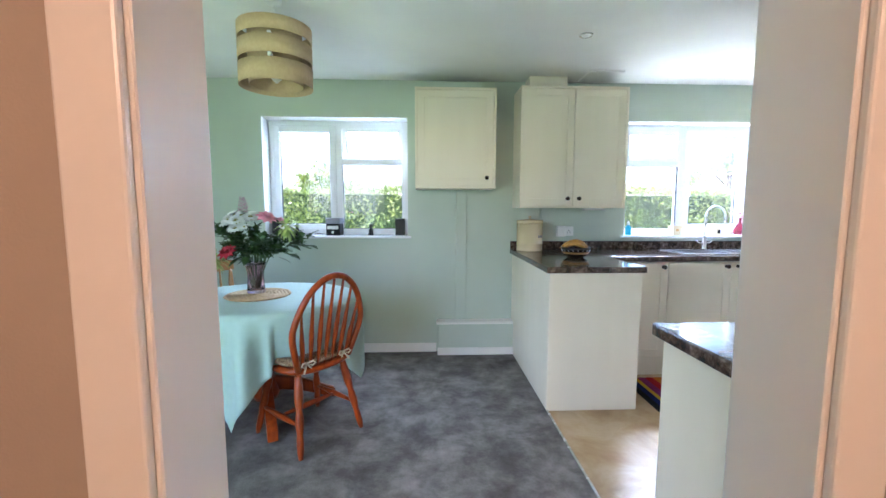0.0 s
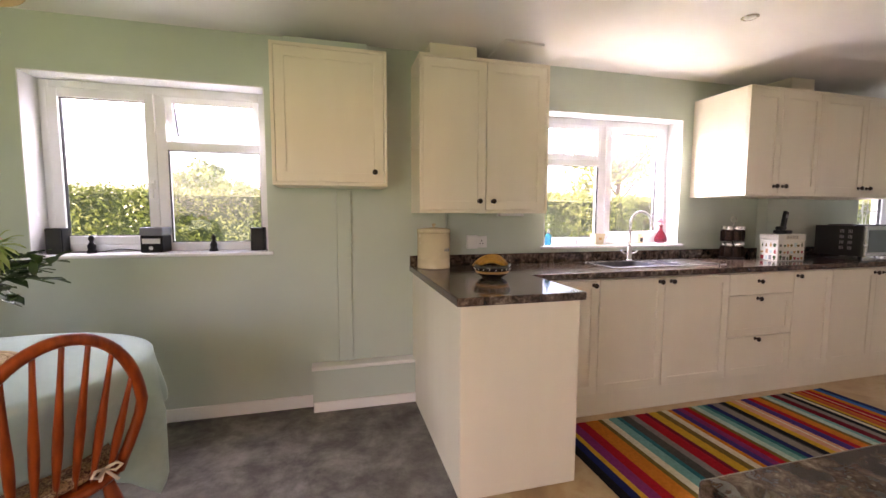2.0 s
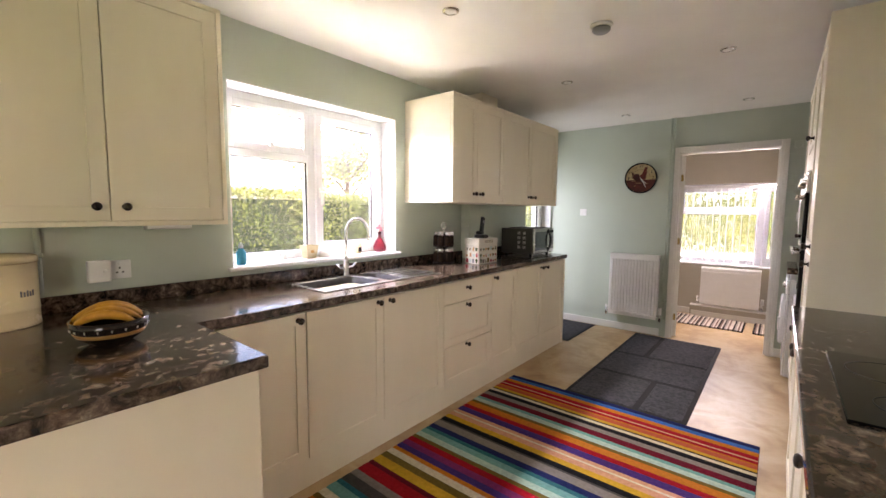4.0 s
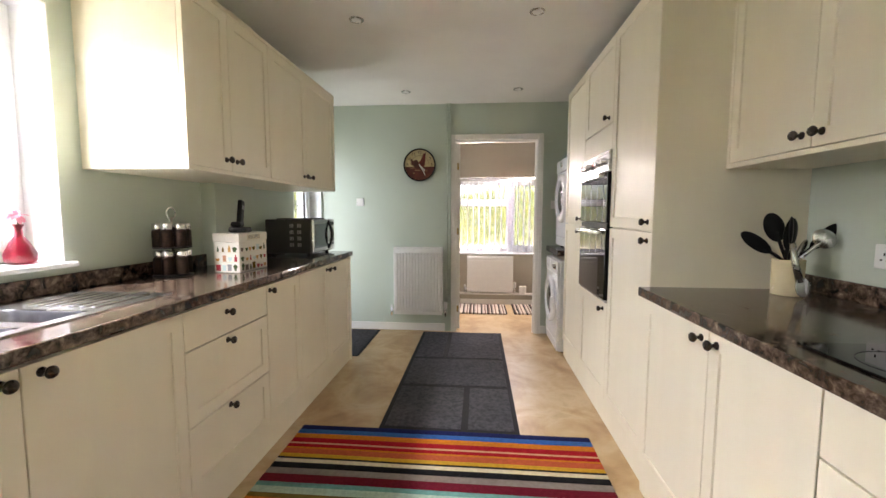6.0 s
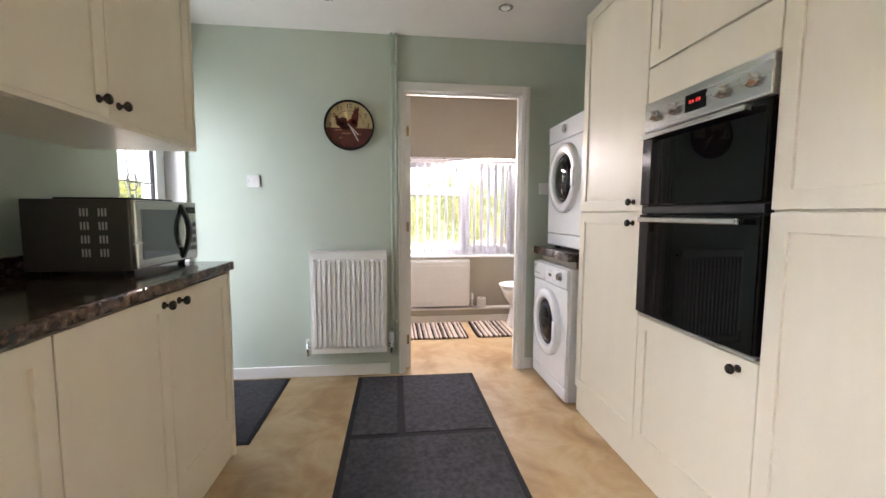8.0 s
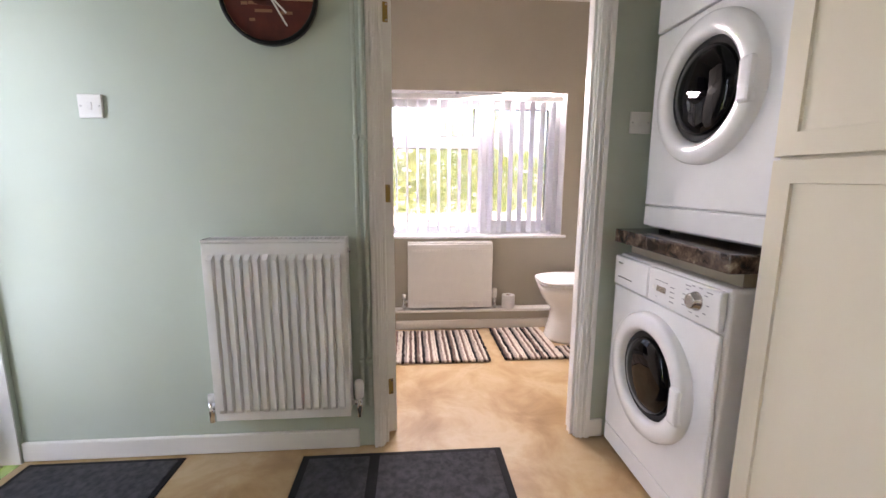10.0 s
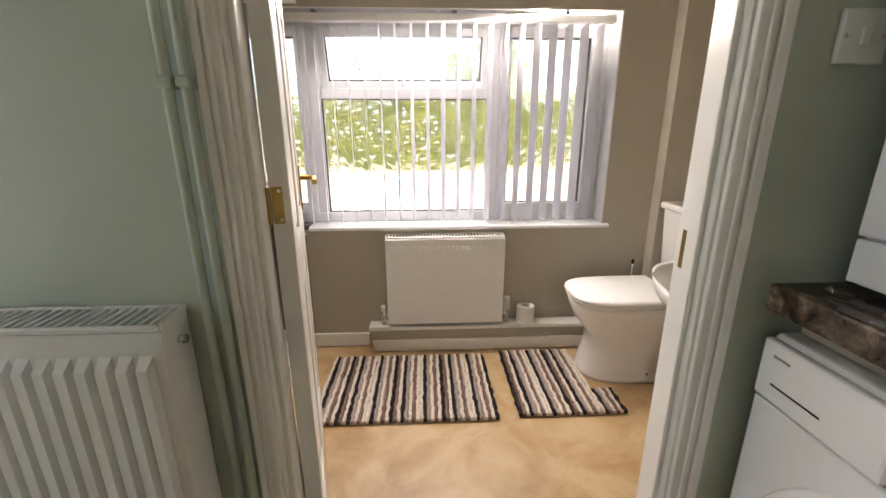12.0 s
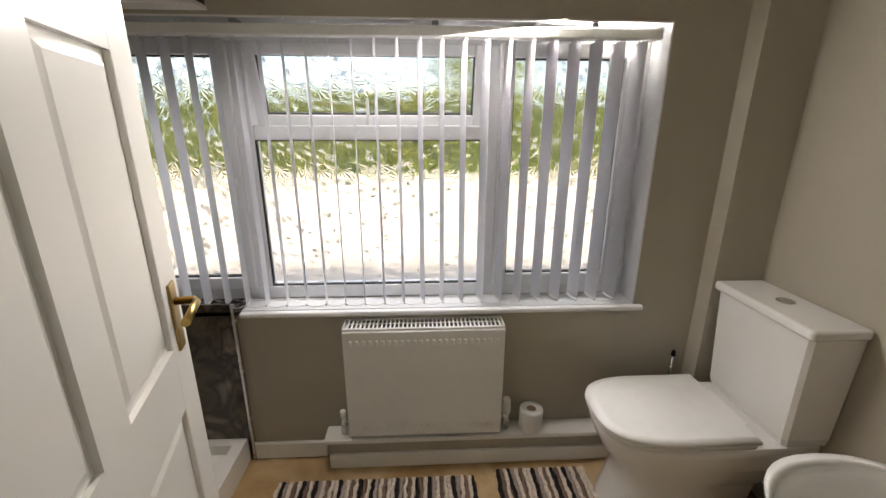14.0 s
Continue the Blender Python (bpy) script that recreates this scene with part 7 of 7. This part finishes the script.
pb = thing("waste_bin", pose(6.67, 0.345, 0) @ Matrix.Diagonal((0.82, 0.82, 0.85, 1)), "small black pedal bin between toilet and basin", "bin")
part("body", lathe(bmesh.new(), [(0.10, 0), (0.104, 0.006), (0.104, 0.24), (0.10, 0.245)], 30), BLACK, pb)
part("lid", lathe(bmesh.new(), [(0.105, 0.246), (0.106, 0.256), (0.095, 0.272), (0.05, 0.284), (0.01, 0.286)], 30), BLACK, pb)
part("pedal", boxm(-0.022, 0.022, 0.10, 0.145, 0.012, 0.022, 0.003), CHROME, pb)

# basin on the partition wall
bs = thing("wash_basin", pose(XE2, 0.79, 0), "white ceramic wash basin on a pedestal", "basin")


def oval(bm, px, w, z, dx=0.0):
    pts = []
    for k in range(25):
        a = -math.pi / 2 + math.pi * k / 24
        pts.append((0.10 + dx + (px - 0.10) * abs(math.cos(a)) ** 0.8, w / 2 * math.copysign(abs(math.sin(a)) ** 0.85, math.sin(a)), z))
    pts += [(0.0 + dx * 1.4, w / 2, z), (0.0 + dx * 1.4, -w / 2, z)]
    return [bm.verts.new(p) for p in pts]


bm = bmesh.new()
rings = [oval(bm, 0.22, 0.22, 0.60), oval(bm, 0.34, 0.36, 0.66), oval(bm, 0.445, 0.48, 0.75), oval(bm, 0.462, 0.50, 0.782), oval(bm, 0.458, 0.495, 0.79), oval(bm, 0.43, 0.45, 0.788, 0.06), oval(bm, 0.405, 0.40, 0.75, 0.075), oval(bm, 0.33, 0.28, 0.68, 0.09)]
part("bowl", lofted(rings, bm), CERAMIC, bs)
part("pedestal", lathe(bmesh.new(), [(0.10, 0), (0.095, 0.02), (0.075, 0.10), (0.075, 0.45), (0.10, 0.60), (0.105, 0.64)], 28, Matrix.Translation((0.16, 0, 0))), CERAMIC, bs)
part("tap", tube(bmesh.new(), [(0.05, 0, 0.788), (0.05, 0, 0.85), (0.07, 0, 0.872), (0.15, 0, 0.865), (0.165, 0, 0.85)], 0.013, 10), CHROME, bs)
part("tap_lever", boxm(0.035, 0.075, -0.012, 0.012, 0.878, 0.90, 0.005, 2), CHROME, bs)

# chenille bath mats
CH = [mat("chenille_" + nme, c, tuple(v * 0.7 for v in c), scale=90, rough=0.95, bump=0.9, bscale=260, spec=0.1) for nme, c in (("black", (0.03, 0.026, 0.026)), ("cream", (0.80, 0.70, 0.60)), ("brown", (0.24, 0.16, 0.13)), ("grey", (0.42, 0.35, 0.31)))]
PATT = [0, 1, 2, 1, 3, 0, 1, 1, 2, 1, 3, 0, 1, 2]


def bath_mat(x0, x1, y0, y1, seed, notch=None):
    r = thing("bath_mat", pose(0, 0, 0), "shaggy striped bath mat in black, brown and cream", "bath mat", "bath mats")
    part("backing", boxm(x0 + 0.01, x1 - 0.01, y0 + 0.01, y1 - 0.01, 0.0006, 0.006, 0.001) if not notch else grid_solid([x0 + 0.01, notch[0], x1 - 0.01], [y0 + 0.01, notch[1], y1 - 0.01], lambda u, v: not (u > notch[0] and v < notch[1]), 0.0006, 0.006, "z"), CH[2], r)
    rr = random.Random(seed)
    n = int((y1 - y0) / 0.0165)
    for k in range(n):
        y = y0 + (k + 0.5) * (y1 - y0) / n
        xe = notch[0] if notch and y < notch[1] else x1
        m = int((xe - x0) / 0.010)
        pts, rad = [], []
        for i in range(m + 1):
            pts.append((x0 + (xe - x0) * i / m, y + 0.008 * noise.noise((i * 0.28, k * 3.1, seed)), 0.0125 + 0.002 * rr.random()))
            rad.append(0.0075 + 0.0038 * rr.random())
        part("chenille_strip", tube(bmesh.new(), pts, rad, 5), CH[PATT[k % 14]], r)
    return r


bath_mat(6.595, 7.125, 1.375, 2.19, 4)
bath_mat(6.61, 7.15, 0.80, 1.285, 9, (6.78, 0.90))

# shower corner
structure("shower_panel", boxm(XB - 0.012, XB - 0.0005, 2.345, BN, 0.0, 0.752), TILE, "dark brown marble-effect shower wall panel", "panel")
structure("shower_panel_edge", boxm(XB - 0.02, XB - 0.0005, 2.332, 2.3445, 0.0, 0.752, 0.002), STEEL, "thin metal edge trim of the shower panel", "trim")
structure("shower_sill", boxm(XB - 0.012, YW - 0.02, 2.312, 2.855, W3[2] - 0.012, W3[2] + 0.006), TILE, "polished marble-effect sill in the shower", "sill")
sh = thing("shower_tray", pose(0, 0, 0), "low white shower tray with a raised rim", "shower tray")
bm = grid_solid([6.30, 6.35, 7.235, 7.277], [2.36, 2.41, 3.10, 3.148], lambda u, v: not (6.35 < u < 7.235 and 2.41 < v < 3.10), 0.001, 0.115, "z")
part("rim", bm, CERAMIC, sh)
part("floor", boxm(6.351, 7.234, 2.411, 3.099, 0.001, 0.07), CERAMIC, sh)
part("drain", lathe(bmesh.new(), [(0.04, 0.0702), (0.04, 0.074), (0.03, 0.076)], 20, Matrix.Translation((6.8, 2.75, 0))), CHROME, sh)


# ---- garden ----
structure("ground", boxm(-90, 120, -90, 120, -0.6, -0.16), LAWN, "sunlit mown lawn", "ground")
CONC = mat("pale_concrete", (0.46, 0.43, 0.38), (0.38, 0.35, 0.30), scale=5, rough=0.85, bump=0.4, bscale=40, wear=0.12)
structure("drive", boxm(7.58, 19.5, -14, 20, -0.3, -0.14), CONC, "pale sunlit concrete drive", "drive")
structure("path", boxm(-3, 7.57, 3.73, 4.7, -0.3, -0.145), CONC, "pale concrete path behind the house", "path")
TRUNK = mat("hedge_twig", (0.08, 0.06, 0.04), rough=0.9)
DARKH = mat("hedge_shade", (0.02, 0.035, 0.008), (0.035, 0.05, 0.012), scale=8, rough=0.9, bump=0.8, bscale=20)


def leaf_cloud(name, centres, normals, size, material, parent, seed):
    """Many small two-faced leaves, in one mesh."""
    rng = np.random.default_rng(seed)
    n = len(centres)
    d = normals + rng.normal(0, 0.7, (n, 3))
    d /= np.linalg.norm(d, axis=1)[:, None]
    a = np.cross(d, rng.normal(0, 1, (n, 3)))
    a /= np.linalg.norm(a, axis=1)[:, None]
    b = np.cross(d, a)
    s = size * rng.uniform(0.6, 1.3, n)[:, None]
    v = np.stack([centres - a * s, centres - b * s * 0.45 + d * s * 0.2, centres + a * s, centres + b * s * 0.45 + d * s * 0.2], 1).reshape(-1, 3)
    f = np.arange(n * 4).reshape(-1, 4)
    me = bpy.data.meshes.new(name)
    me.from_pydata(v.tolist(), [], f.tolist())
    me.materials.append(material)
    return tagged(share(name, me, parent), kind="stuff")


HL = mat("hedge_leaves", (0.09, 0.13, 0.015), (0.19, 0.21, 0.04), scale=1.2, rough=0.45, wear=0.35)
n_ = HL.node_tree.nodes
geo = n_.new("ShaderNodeNewGeometry")
isl = n_.new("ShaderNodeMapRange")
isl.inputs[3].default_value, isl.inputs[4].default_value = 0.45, 1.45
HL.node_tree.links.new(geo.outputs["Random Per Island"], isl.inputs[0])
hs_ = next(q for q in n_ if q.type == "HUE_SAT")
HL.node_tree.links.new(isl.outputs[0], hs_.inputs["Value"])


def hedge(m, length, depth, height, count, size, seed, label):
    r = thing("hedge", m, label, "hedge")
    bm = bmesh.new()
    bmesh.ops.create_grid(bm, x_segments=int(length * 2), y_segments=1, size=0.5)
    bm.clear()
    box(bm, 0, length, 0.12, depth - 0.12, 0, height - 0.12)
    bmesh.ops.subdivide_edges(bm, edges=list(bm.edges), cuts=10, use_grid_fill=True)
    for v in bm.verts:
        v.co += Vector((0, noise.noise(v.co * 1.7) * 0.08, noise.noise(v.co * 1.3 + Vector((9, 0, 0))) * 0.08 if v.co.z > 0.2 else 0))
    # dark core carries the painted shade behind the leaves
    part("shade_core", bm, DARKH, r)
    rng = np.random.default_rng(seed)
    k = int(count * height / (height + depth))
    x = rng.uniform(0, length, count)
    y = np.concatenate([rng.uniform(-0.02, 0.16, k), rng.uniform(0, depth, count - k)])
    z = np.concatenate([rng.uniform(0.02, height, k), height + rng.normal(-0.04, 0.06, count - k)])
    wob = 0.07 * np.sin(x * 2.1) + 0.05 * np.sin(x * 5.3 + z * 3)
    nrm = np.zeros((count, 3))
    nrm[:k, 1], nrm[k:, 2] = -1, 1
    leaf_cloud("leaves", np.stack([x, y + wob, z + 0.04 * np.sin(x * 1.3)], 1), nrm, size, HL, r, seed + 1)
    return r


hedge(pose(-11, 8.7, -0.16), 26, 1.2, 1.90, 64000, 0.036, 2, "clipped sunlit garden hedge beyond the lawn")
hedge(pose(20, 16, -0.16, 0, 0, -90), 30, 1.3, 2.6, 24000, 0.07, 5, "tall clipped hedge beyond the drive")


def tree(m, height, spread, leaves, seed, label):
    r = thing("tree", m, label, "tree")
    rt_ = random.Random(seed)
    part("trunk", tube(bmesh.new(), [(0, 0, 0), (0.05, 0.02, height * 0.2), (0.0, 0.08, height * 0.45), (0.1, 0.0, height * 0.8)], [0.16, 0.13, 0.10, 0.03], 10), TRUNK, r)
    clumps = []
    for k in range(11):
        a = k * 2.4
        h0 = height * rt_.uniform(0.28, 0.6)
        tip = Vector((math.cos(a) * spread * rt_.uniform(0.5, 1), math.sin(a) * spread * rt_.uniform(0.5, 1), h0 + height * rt_.uniform(0.12, 0.4)))
        part("limb", tube(bmesh.new(), [(0, 0.04, h0), Vector((0, 0, h0)).lerp(tip, 0.5) + Vector((0, 0, 0.15)), tip], 0.05, 7, 0.012), TRUNK, r)
        clumps.append((tip, spread * rt_.uniform(0.3, 0.5)))
    for k in range(6):
        clumps.append((Vector((rt_.uniform(-0.3, 0.3) * spread, rt_.uniform(-0.3, 0.3) * spread, height * rt_.uniform(0.6, 0.95))), spread * rt_.uniform(0.25, 0.45)))
    rng = np.random.default_rng(seed)
    cs, ns = [], []
    for c, rad in clumps:
        k = leaves // len(clumps)
        d = rng.normal(0, 1, (k, 3))
        d /= np.linalg.norm(d, axis=1)[:, None]
        cs.append(np.array(c) + d * rad * rng.uniform(0.35, 1.05, k)[:, None] * np.array([1, 1, 0.8]))
        ns.append(d)
    leaf_cloud("crown", np.concatenate(cs), np.concatenate(ns), 0.11, HL, r, seed + 3)


tree(pose(12.6, 16.5, -0.16), 5.6, 2.3, 5200, 3, "leafy garden tree behind the hedge")
tree(pose(-4.6, 18.5, -0.16), 3.5, 1.4, 3200, 8, "small leafy tree behind the hedge")
tree(pose(27, -1.5, -0.16), 6.5, 3.0, 4200, 12, "leafy tree beyond the far hedge")
